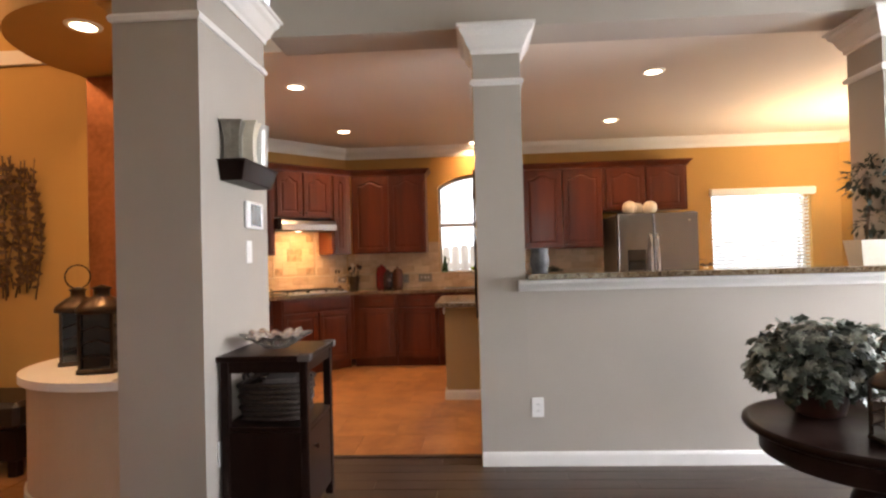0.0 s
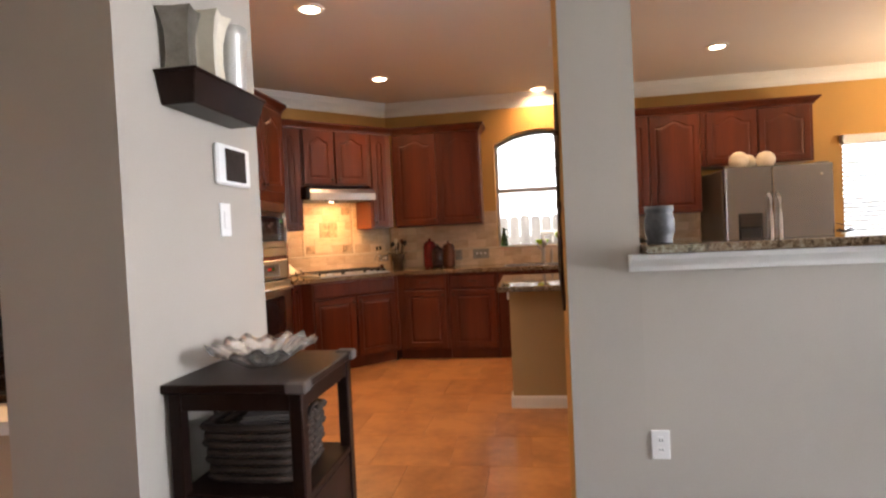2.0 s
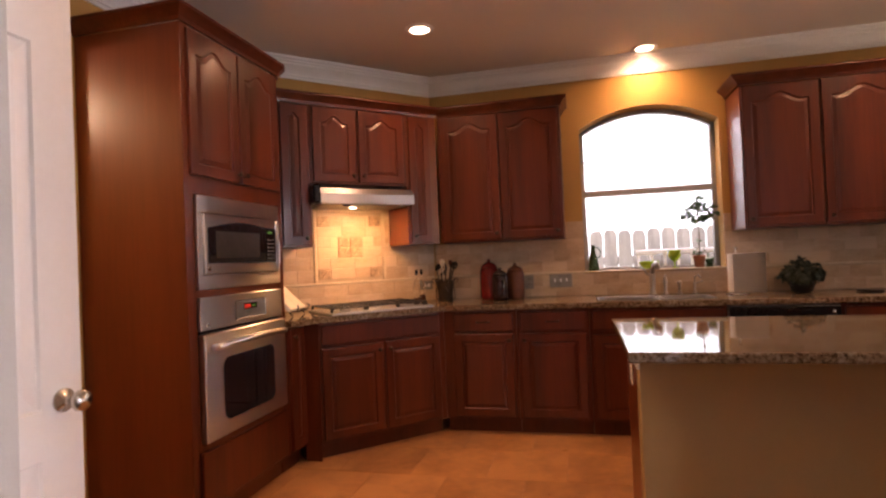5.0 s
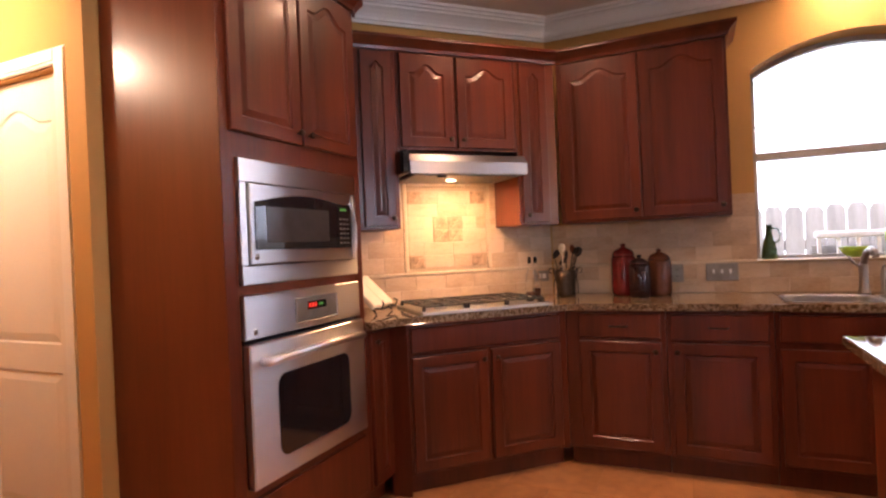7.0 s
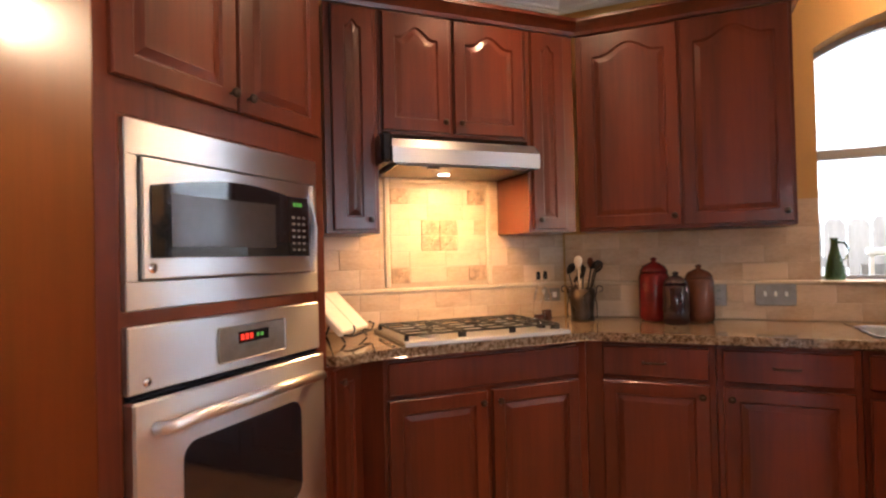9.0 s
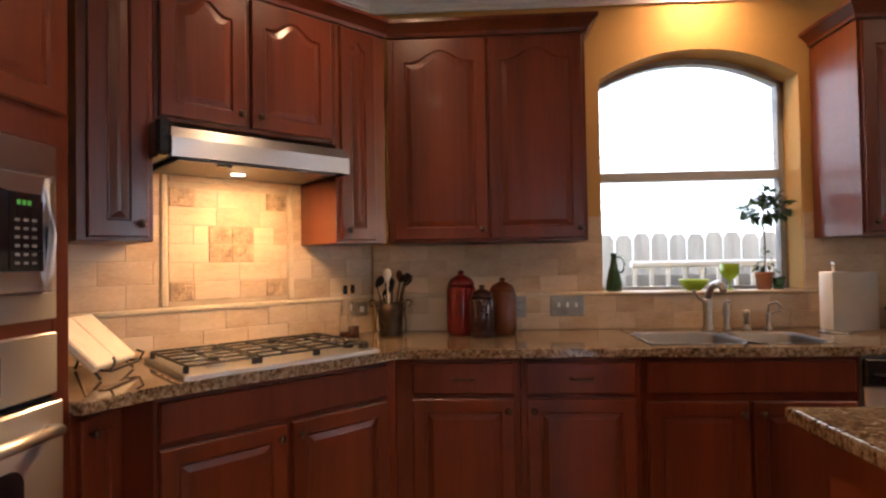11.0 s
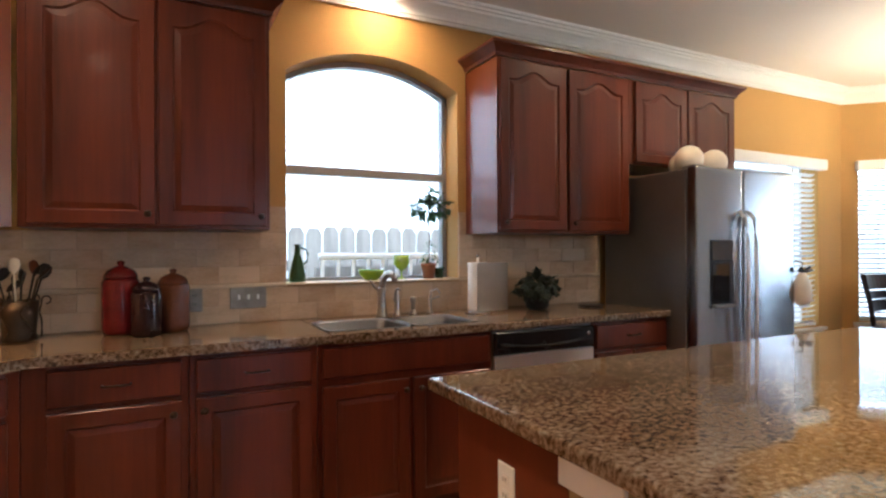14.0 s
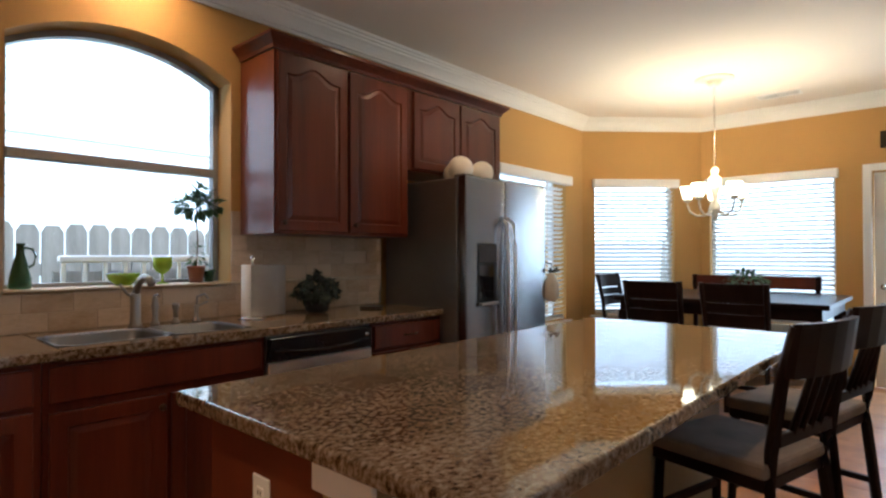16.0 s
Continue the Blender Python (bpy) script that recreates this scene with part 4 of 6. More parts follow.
def microwave():
    t = thing("microwave", pose(-2.267, 5.69, 1.166, 0, 0, 90), "stainless built-in microwave with dark window and keypad", "microwave")
    w, h = 0.735, 0.455
    b = bmesh.new()
    for r in ((0, w, -0.02, 0, h - 0.085, h), (0, w, -0.02, 0, 0, 0.07), (0, 0.035, -0.02, 0, 0.07, h - 0.085), (w - 0.02, w, -0.02, 0, 0.07, h - 0.085)):
        cub(b, *r, bev=0.003)
    part("trim_frame", b, STEEL, t, "brushed steel trim frame")
    d = part("door", cubes((0.038, 0.70, -0.03, -0.004, 0.073, h - 0.088), bev=0.004), STEEL, t, "steel door")
    pts = [(0.06, 0.125), (0.67, 0.125), (0.67, 0.30)]
    pts += [(0.67 - 0.61 * i / 12, 0.30 + 0.036 * math.sin(math.pi * i / 12)) for i in range(1, 12)] + [(0.06, 0.30)]
    b = bmesh.new()
    prism(b, pts, 0, 0.004)
    part("window", b, DARKGLASS, d, "dark curved window", pose(0, -0.0305, 0, 90))
    part("inner_window", cubes((0.115, 0.50, -0.0362, -0.0348, 0.152, 0.285), bev=0.0005), SCREEN, d)
    k = part("control_panel", cubes((0.565, 0.662, -0.0368, -0.0347, 0.130, 0.318), bev=0.0008), DARKGLASS, t, "black keypad panel")
    for r in range(6):
        for c in range(3):
            part("button", cubes((0.579 + c * 0.026, 0.593 + c * 0.026, -0.0378, -0.0367, 0.142 + r * 0.021, 0.149 + r * 0.021)), PEWTER, k)
    part("display", cubes((0.585, 0.596, -0.0378, -0.0367, 0.287, 0.299), (0.601, 0.612, -0.0378, -0.0367, 0.287, 0.299), (0.617, 0.628, -0.0378, -0.0367, 0.287, 0.299)), GRNLED, k, "green clock display")
    part("handle", tubes(0.011, [(0.690, -0.024, 0.08), (0.692, -0.036, 0.12), (0.692, -0.040, 0.22), (0.692, -0.036, 0.32), (0.690, -0.024, 0.36)], seg=10), STEEL, t, "curved steel handle")
    part("badge", turned([(0.013, 0), (0.012, 0.002), (0, 0.0025)], seg=16), CHROME, t, "", pose(0.065, -0.03, 0.10, 90))


def oven():
    t = thing("wall_oven", pose(-2.267, 5.69, 0.43, 0, 0, 90), "stainless wall oven with dark glass door", "oven")
    w = 0.735
    p = part("control_panel", cubes((0, w, -0.022, 0, 0.54, 0.70), bev=0.004), STEEL, t, "brushed steel control panel")
    part("touch_pad", cubes((0.27, 0.55, -0.025, -0.0215, 0.565, 0.665), bev=0.006), PEWTER, p, "grey touch pad")
    part("display", cubes((0.345, 0.47, -0.0265, -0.0248, 0.612, 0.645)), BLACK, p)
    part("digits", cubes((0.352, 0.366, -0.0275, -0.0262, 0.62, 0.638), (0.371, 0.385, -0.0275, -0.0262, 0.62, 0.638), (0.390, 0.402, -0.0275, -0.0262, 0.62, 0.638)), REDLED, p, "red clock digits")
    part("digits", cubes((0.418, 0.428, -0.0275, -0.0262, 0.624, 0.634), (0.434, 0.446, -0.0275, -0.0262, 0.624, 0.634)), GRNLED, p)
    part("badge", turned([(0.012, 0), (0.011, 0.002), (0, 0.0025)], seg=16), CHROME, t, "", pose(0.05, -0.022, 0.565, 90))
    part("gap", cubes((0.004, w - 0.004, -0.006, 0, 0.525, 0.54)), BLACK, t)
    d = part("door", cubes((0, w, -0.04, 0, 0.012, 0.525), bev=0.006), STEEL, t, "brushed steel door")
    pts = []
    x0, x1, z0, z1, r = 0.135, 0.60, 0.085, 0.395, 0.045
    for cx, cz, a0 in ((x1 - r, z0 + r, -90), (x1 - r, z1 - r, 0), (x0 + r, z1 - r, 90), (x0 + r, z0 + r, 180)):
        pts += [(cx + r * math.cos(radians(a0 + 18 * k)), cz + r * math.sin(radians(a0 + 18 * k))) for k in range(6)]
    b = bmesh.new()
    prism(b, pts, 0, 0.003)
    part("window", b, DARKGLASS, d, "dark glass window", pose(0, -0.0395, 0, 90))
    b = bmesh.new()
    tube(b, [(0.06, -0.04, 0.455), (0.065, -0.075, 0.46), (0.14, -0.09, 0.468), (0.37, -0.098, 0.472), (0.60, -0.09, 0.468), (0.67, -0.075, 0.46), (0.675, -0.04, 0.455)], 0.016, 12)
    part("handle", b, STEEL, d, "curved steel handle")


microwave()
oven()


def dishwasher():
    t = thing("dishwasher", pose(0.424, BY, 0), "stainless dishwasher with black control strip under the worktop", "dishwasher")
    part("body", cubes((0.004, 0.644, 0.0, 0.60, 0.105, 0.884), bev=0.003), STEEL_D, t)
    part("door", cubes((0.006, 0.642, -0.025, -0.001, 0.11, 0.757), bev=0.005), STEEL, t, "brushed steel door")
    c = part("control_panel", cubes((0.006, 0.642, -0.032, -0.001, 0.760, 0.876), bev=0.008), BLACK, t, "glossy black control panel")
    part("handle_lip", tubes(0.008, [(0.03, -0.034, 0.815), (0.18, -0.036, 0.797), (0.324, -0.037, 0.791), (0.46, -0.036, 0.797), (0.61, -0.034, 0.815)], seg=8), BLACK, c)
    part("badge", turned([(0.012, 0), (0.011, 0.002), (0, 0.0025)], seg=14), CHROME, c, "", pose(0.60, -0.032, 0.835, 90))
    part("kick_plate", cubes((0.01, 0.638, 0.05, 0.06, 0, 0.104)), BLACK, t)


def fridge():
    t = thing("refrigerator", pose(1.668, 7.175, 0), "stainless side-by-side refrigerator with dark grey sides", "refrigerator")
    w, h = 0.915, 1.765
    part("body", cubes((0.0, w, 0.075, 0.74, 0.02, h - 0.01), bev=0.006), STEEL_D, t, "dark grey body")
    sp = 0.405
    for x0, x1, nm in ((0.002, sp - 0.003, "freezer_door"), (sp + 0.003, w - 0.002, "fridge_door")):
        b = bmesh.new()
        cub(b, x0, x1, 0.0, 0.068, 0.09, h, 0.014, 3)
        d = part(nm, b, STEEL_F, t, "brushed steel door")
        hx = sp - 0.038 if x0 < 0.1 else sp + 0.038
        part("handle", tubes(0.012, [(hx, 0.0, 0.62), (hx, -0.045, 0.66), (hx, -0.058, 0.85), (hx, -0.06, 1.10), (hx, -0.056, 1.32), (hx, -0.045, 1.47), (hx, 0.0, 1.51)], seg=10), STEEL, d, "long curved steel handle")
        if x0 < 0.1:
            s = part("dispenser", cubes((0.105, 0.315, -0.004, 0.01, 0.94, 1.345), bev=0.006), BLACK, d, "black ice and water dispenser")
            part("control_face", cubes((0.12, 0.30, -0.009, -0.0035, 1.22, 1.33), bev=0.004), SCREEN, s)
            part("cavity", cubes((0.125, 0.295, -0.0055, -0.0035, 0.99, 1.20)), DARKGLASS, s)
            part("tray", cubes((0.12, 0.30, -0.03, 0.0, 0.945, 0.965), bev=0.004), STEEL_D, s)
        else:
            part("badge", turned([(0.014, 0), (0.013, 0.002), (0, 0.0025)], seg=16), CHROME, d, "", pose(w - 0.10, 0, h - 0.10, 90))
    part("kick_grille", cubes((0.01, w - 0.01, 0.05, 0.074, 0.0, 0.085)), BLACK, t)
    for x in (0.07, w - 0.07):
        part("hinge_cover", cubes((x - 0.05, x + 0.05, 0.03, 0.12, h - 0.008, h + 0.012), bev=0.004), STEEL_D, t)


dishwasher()
fridge()


def hood():
    x, y = corner(-0.428, 0.335)
    t = thing("range_hood", pose(x, y, 1.678, 0, 0, 45), "brushed steel range hood with light on under the cabinet", "range hood")
    b = bmesh.new()
    prof = [(-0.13, 0.0), (-0.13, 0.066), (-0.085, 0.112), (0.30, 0.130), (0.30, 0.0)]
    lo = [b.verts.new((0.05, yy, zz)) for yy, zz in prof]
    hi = [b.verts.new((0.762, yy, zz)) for yy, zz in prof]
    b.faces.new(lo)
    b.faces.new(hi[::-1])
    for i in range(5):
        b.faces.new((lo[i], lo[(i + 1) % 5], hi[(i + 1) % 5], hi[i]))
    bmesh.ops.recalc_face_normals(b, faces=b.faces[:])
    part("shell", b, HOODM, t)
    part("end_cap", cubes((0.0, 0.05, -0.132, 0.30, 0.0, 0.13), bev=0.012), BLACK, t, "black end cap")
    part("filter", cubes((0.08, 0.71, -0.10, 0.27, -0.006, -0.001)), STEEL_D, t)
    part("lamp_lens", cubes((0.35, 0.40, 0.10, 0.125, -0.010, -0.0065), bev=0.001), CANGLOW, t, "glowing lamp lens")
    part("switch", cubes((0.22, 0.27, -0.095, -0.075, -0.016, -0.0065)), BLACK, t)


hood()


def cooktop():
    x, y = corner(0.0, 0.335)
    t = thing("gas_cooktop", pose(x, y, CT1, 0, 0, 45), "stainless gas cooktop with black cast iron grates", "cooktop")
    b = bmesh.new()
    cub(b, -0.385, 0.385, -0.255, 0.225, 0.0, 0.014, 0.005, 2)
    part("tray", b, TRAY, t)
    part("rim", cubes((-0.385, 0.385, -0.265, -0.256, 0.0, 0.012)), TRAY, t)
    for bx_, by_, r in ((-0.24, 0.10, 0.045), (-0.24, -0.13, 0.038), (0.02, -0.02, 0.055), (0.25, 0.12, 0.038)):
        n = part("burner", turned([(r, 0.014), (r, 0.026), (r * 0.8, 0.030), (r * 0.8, 0.038), (0, 0.041)], (bx_, by_, 0), 20), STEEL, t)
        part("burner_cap", turned([(r * 0.72, 0.041), (r * 0.72, 0.046), (0, 0.049)], (bx_, by_, 0), 18), IRON, n)
    for gx in (-0.245, 0.01, 0.235):
        b = bmesh.new()
        hw = 0.118
        for yy in (-0.22, 0.20):
            cub(b, gx - hw, gx + hw, yy - 0.005, yy + 0.005, 0.035, 0.044, 0.003)
        for xx in (gx - hw, gx + hw):
            cub(b, xx - 0.005, xx + 0.005, -0.22, 0.20, 0.035, 0.044, 0.003)
        for k in range(1, 5):
            yy = -0.22 + 0.42 * k / 5
            cub(b, gx - hw, gx + hw, yy - 0.004, yy + 0.004, 0.037, 0.044, 0.002)
        cub(b, gx - 0.005, gx + 0.005, -0.22, 0.20, 0.034, 0.043, 0.002)
        for xx in (gx - hw, gx + hw):
            for yy in (-0.21, 0.19):
                cub(b, xx - 0.008, xx + 0.008, yy - 0.006, yy + 0.006, 0.014, 0.036)
        part("grate", b, IRON, t)
    for i in range(4):
        part("control_knob", turned([(0.022, 0.014), (0.022, 0.020), (0.018, 0.022), (0.016, 0.042), (0, 0.044)], (0.352 - 0.035 * (i % 2), -0.19 + i * 0.06, 0), 16), BLACK, t)


cooktop()


def sink():
    t = thing("kitchen_sink", pose(0, 0, 0), "double bowl stainless sink set in granite", "sink")
    for x0, x1 in ((SX0 + 0.003, 0.042), (0.046, SX1 - 0.003)):
        b = bmesh.new()
        y0, y1, zt, zb = SY0 + 0.003, SY1 - 0.003, CT1 + 0.002, 0.70
        rings = []
        for ins, z in ((0, zt), (0.012, zt), (0.02, zt - 0.012), (0.03, zb + 0.03), (0.06, zb)):
            pts = []
            r = 0.07
            for cx, cy, a0 in ((x1 - ins - r, y0 + ins + r, -90), (x1 - ins - r, y1 - ins - r, 0), (x0 + ins + r, y1 - ins - r, 90), (x0 + ins + r, y0 + ins + r, 180)):
                pts += [b.verts.new((cx + r * math.cos(radians(a0 + 18 * k)), cy + r * math.sin(radians(a0 + 18 * k)), z)) for k in range(6)]
            rings.append(pts)
        for p, q in zip(rings, rings[1:]):
            n = len(p)
            for i in range(n):
                b.faces.new((p[i], p[(i + 1) % n], q[(i + 1) % n], q[i])).smooth = True
        b.faces.new(rings[-1])
        bowl = part("bowl", b, SINKM, t)
        part("drain", turned([(0.04, zb + 0.002), (0.036, zb + 0.004), (0.0, zb + 0.001)], ((x0 + x1) / 2, (y0 + y1) / 2, 0), 18), CHROME, bowl)
    part("divider", cubes((0.036, 0.052, SY0 + 0.001, SY1 - 0.001, 0.80, CT1 - 0.012), bev=0.004), STEEL, t)


sink()
f = thing("kitchen_faucet", pose(0.03, 7.885, CT1), "brushed nickel pull-out kitchen faucet", "faucet")
part("base", turned([(0.032, 0), (0.030, 0.01), (0.024, 0.02), (0.021, 0.10), (0.023, 0.15), (0.019, 0.165)], seg=20), FAUCET, f)
part("spout", tubes(0.017, [(0, 0, 0.15), (0.004, -0.012, 0.19), (0.010, -0.035, 0.225), (0.018, -0.075, 0.242), (0.024, -0.115, 0.232), (0.026, -0.130, 0.205)], seg=12), FAUCET, f)
part("lever", tubes(0.007, [(-0.015, 0.0, 0.145), (-0.04, 0.0, 0.165), (-0.065, 0.0, 0.205)], seg=8), FAUCET, f)
d = thing("soap_dispenser", pose(0.12, 7.885, CT1), "brushed nickel soap dispenser beside the faucet", "soap dispenser")
part("body", turned([(0.022, 0), (0.020, 0.012), (0.014, 0.02), (0.013, 0.07), (0.018, 0.09), (0.012, 0.13), (0.006, 0.15)], seg=16), FAUCET, d)
part("nozzle", tubes(0.005, [(0, 0, 0.145), (0, -0.02, 0.152), (0, -0.05, 0.145)]), FAUCET, d)
d = thing("side_sprayer", pose(0.22, 7.885, CT1), "small nickel side sprayer beside the faucet", "sprayer")
part("holder", turned([(0.022, 0), (0.020, 0.012), (0.013, 0.018), (0.013, 0.03)], seg=16), FAUCET, d)
part("spray_head", turned([(0.011, 0.03), (0.012, 0.06), (0.018, 0.085), (0.017, 0.10), (0, 0.105)], seg=16), FAUCET, d)
d = thing("filter_tap", pose(0.325, 7.885, CT1), "small nickel filtered water tap", "tap")
part("body", turned([(0.022, 0), (0.019, 0.012), (0.010, 0.02), (0.010, 0.07), (0.013, 0.085), (0.0, 0.09)], seg=16), FAUCET, d)
part("spout", tubes(0.006, [(0, 0, 0.07), (0.0, -0.01, 0.13), (0.02, -0.05, 0.145), (0.03, -0.07, 0.12)]), FAUCET, d)
part("cross_handle", tubes(0.005, [(0.01, 0, 0.08), (0.06, 0, 0.10)], [(0.05, -0.015, 0.095), (0.05, 0.015, 0.095)]), FAUCET, d)

# ---- plants ----


def leaf(bm, p, d, up, size, wide=0.55):
    """One folded, pointed leaf from p along d."""
    d = d.normalized()
    s = d.cross(up)
    if s.length < 1e-3:
        s = d.cross(Vector((1, 0, 0)))
    s.normalize()
    n = s.cross(d)
    w = size * wide / 2
    rib = [p, p + d * size * 0.45 + n * size * 0.05, p + d * size - n * size * 0.10]
    l = [p + d * size * 0.22 + s * w * 0.8 + n * size * 0.10, p + d * size * 0.62 + s * w * 0.75 + n * size * 0.06]
    r = [p + d * size * 0.22 - s * w * 0.8 + n * size * 0.10, p + d * size * 0.62 - s * w * 0.75 + n * size * 0.06]
    v = [bm.verts.new(q) for q in (*rib, *l, *r)]
    for f in ((0, 1, 3), (1, 4, 3), (1, 2, 4), (0, 5, 1), (1, 5, 6), (1, 6, 2)):
        bm.faces.new([v[k] for k in f])


def ivy_leaf(bm, p, d, up, size):
    """One broad five-lobed leaf with a raised middle."""
    d = d.normalized()
    s = d.cross(up)
    if s.length < 1e-3:
        s = d.cross(Vector((1, 0, 0)))
    s.normalize()
    n = s.cross(d)
    mid = bm.verts.new(p + d * size * 0.35 + n * size * 0.10)
    ring = [bm.verts.new(p + (d * u + s * w + n * h) * size) for u, w, h in ((0.06, 0, 0), (-0.08, 0.30, -0.04), (0.22, 0.34, 0.03), (0.45, 0.50, -0.08), (0.58, 0.22, 0.03), (1.0, 0, -0.12), (0.58, -0.22, 0.03), (0.45, -0.50, -0.08), (0.22, -0.34, 0.03), (-0.08, -0.30, -0.04))]
    for i in range(10):
        bm.faces.new((mid, ring[i], ring[(i + 1) % 10]))


def ivy(c, radii, n, size, seed):
    rng = random.Random(seed)
    bm = bmesh.new()
    lumps = [Vector((rng.uniform(-1, 1), rng.uniform(-1, 1), rng.uniform(-0.6, 1))).normalized() for _ in range(8)]
    for _ in range(n):
        v = Vector((rng.gauss(0, 1), rng.gauss(0, 1), rng.gauss(0, 1))).normalized()
        r = (0.78 + 0.30 * max(v.dot(q) for q in lumps) ** 4) * (0.45 + 0.55 * rng.random() ** 0.5)
        p = Vector((c[0] + v.x * radii[0] * r, c[1] + v.y * radii[1] * r, c[2] + v.z * radii[2] * r))
        d = v * 0.5 + Vector((rng.uniform(-1, 1), rng.uniform(-1, 1), rng.uniform(-1.1, 0.3)))
        ivy_leaf(bm, p, d, v + Vector((rng.uniform(-0.5, 0.5), rng.uniform(-0.5, 0.5), 0.5)), size * rng.uniform(0.6, 1.1))
    return bm


def foliage(c, radii, n, size, seed, hollow=0.55, droop=0.0):
    rng = random.Random(seed)
    bm = bmesh.new()
    lumps = [Vector((rng.uniform(-1, 1), rng.uniform(-1, 1), rng.uniform(-1, 1))).normalized() for _ in range(7)]
    for _ in range(n):
        v = Vector((rng.gauss(0, 1), rng.gauss(0, 1), rng.gauss(0, 1))).normalized()
        k = 0.80 + 0.22 * max(v.dot(q) for q in lumps) ** 3
        r = k * (hollow + (1 - hollow) * rng.random() ** 0.5)
        p = Vector((c[0] + v.x * radii[0] * r, c[1] + v.y * radii[1] * r, c[2] + v.z * radii[2] * r))
        d = v + Vector((rng.uniform(-0.8, 0.8), rng.uniform(-0.8, 0.8), rng.uniform(-0.8, 0.5) - droop))
        leaf(bm, p, d, Vector((rng.uniform(-0.4, 0.4), rng.uniform(-0.4, 0.4), 1)), size * rng.uniform(0.6, 1.15))
    return bm


# ---- entrance: pillar, shelf, cart ----
pad = thing("security_keypad", pose(-1.28, 3.795, 1.580, 0, 0, 90), "white wall keypad with dark screen", "keypad")
part("housing", cubes((-0.122, 0.122, -0.022, 0, -0.078, 0.078), bev=0.008), PLATE, pad)
part("screen", cubes((-0.072, 0.080, -0.025, -0.0215, -0.062, 0.062), bev=0.002), SCREEN, pad, "dark screen")

sh = thing("wall_shelf", pose(-1.28, 3.36, 1.73), "black floating box shelf on the pillar", "shelf")
b = bmesh.new()
lo = [b.verts.new(p) for p in ((0, 0.03, 0), (0.115, 0.03, 0), (0.115, 0.45, 0), (0, 0.45, 0))]
hi = [b.verts.new(p) for p in ((0, 0, 0.105), (0.145, 0, 0.105), (0.145, 0.475, 0.105), (0, 0.475, 0.105))]
b.faces.new(lo[::-1])
b.faces.new(hi)
for i in range(4):
    b.faces.new((lo[i], lo[(i + 1) % 4], hi[(i + 1) % 4], hi[i]))
bmesh.ops.bevel(b, geom=b.edges[:], offset=0.004, segments=1, affect="EDGES")
part("shelf_box", b, ESPRESSO, sh)
part("top_board", cubes((0.0, 0.147, -0.002, 0.477, 0.0955, 0.1055), bev=0.002), ESPRESSO, sh)
b = bmesh.new()
n = 8
rings = []
for z, w in ((0, 0.055), (0.06, 0.050), (0.13, 0.052), (0.19, 0.064), (0.215, 0.078)):
    rings.append([b.verts.new((x * w, y * w * 0.8, z + (0.012 if z > 0.2 and x * y > 0 else 0))) for x, y in ((-1, -1), (0, -0.86), (1, -1), (0.86, 0), (1, 1), (0, 0.86), (-1, 1), (-0.86, 0))])
for p, q in zip(rings, rings[1:]):
    for i in range(8):
        b.faces.new((p[i], p[(i + 1) % 8], q[(i + 1) % 8], q[i]))
b.faces.new(rings[0][::-1])
solid("square_vase", b, CREAM, "cream flared square vase on the floating shelf", "vase", pose(-1.20, 3.52, 1.836, 0, 0, 8))
solid("ribbed_vase", turned([(0.046, 0), (0.050, 0.02), (0.052, 0.12), (0.058, 0.20), (0.062, 0.235), (0.056, 0.235), (0.050, 0.19), (0.0, 0.02)], seg=48, flute=0.02, count=24), SILVERV, "silvery ribbed cylinder vase on the floating shelf", "vase", pose(-1.20, 3.70, 1.836))
b = bmesh.new()
rings = []
for z, w in ((0, 0.040), (0.06, 0.036), (0.13, 0.038), (0.185, 0.048), (0.205, 0.058)):
    rings.append([b.verts.new((x * w, y * w * 0.8, z)) for x, y in ((-1, -1), (0, -0.86), (1, -1), (0.86, 0), (1, 1), (0, 0.86), (-1, 1), (-0.86, 0))])
for p, q in zip(rings, rings[1:]):
    for i in range(8):
        b.faces.new((p[i], p[(i + 1) % 8], q[(i + 1) % 8], q[i]))
b.faces.new(rings[0][::-1])
solid("dark_vase", b, PEWTER, "dark grey flared vase on the floating shelf", "vase", pose(-1.225, 3.43, 1.836, 0, 0, 8))

ct = thing("serving_cart", pose(-1.285 + 0.01, 3.315, 0), "dark espresso wooden bar cart with open shelf and lower cupboard", "cart")
CW, CD, CH = 0.455, 0.475, 0.85
part("top", cubes((-0.008, CW, -0.012, CD + 0.012, CH - 0.028, CH), bev=0.004), ESPRESSO, ct)
for x in (0.0, CW - 0.058):
    for y in (0.0, CD - 0.05):
        part("leg", cubes((x + 0.008, x + 0.050, y, y + 0.045, 0, CH - 0.028), bev=0.004), ESPRESSO, ct)
part("apron", cubes((0.05, CW - 0.05, 0.006, 0.024, CH - 0.085, CH - 0.028), bev=0.002), ESPRESSO, ct)
part("apron", cubes((CW - 0.03, CW - 0.012, 0.045, CD - 0.05, CH - 0.085, CH - 0.028), bev=0.002), ESPRESSO, ct)
part("shelf", cubes((0.012, CW - 0.012, 0.01, CD - 0.01, 0.475, 0.50), bev=0.003), ESPRESSO, ct)
part("side_panel", cubes((0.05, CW - 0.05, 0.006, 0.022, 0.07, 0.475)), ESPRESSO, ct)
part("side_panel", cubes((0.05, CW - 0.05, CD - 0.022, CD - 0.006, 0.07, 0.475)), ESPRESSO, ct)
part("floor_board", cubes((0.012, CW - 0.02, 0.01, CD - 0.01, 0.07, 0.09)), ESPRESSO, ct)
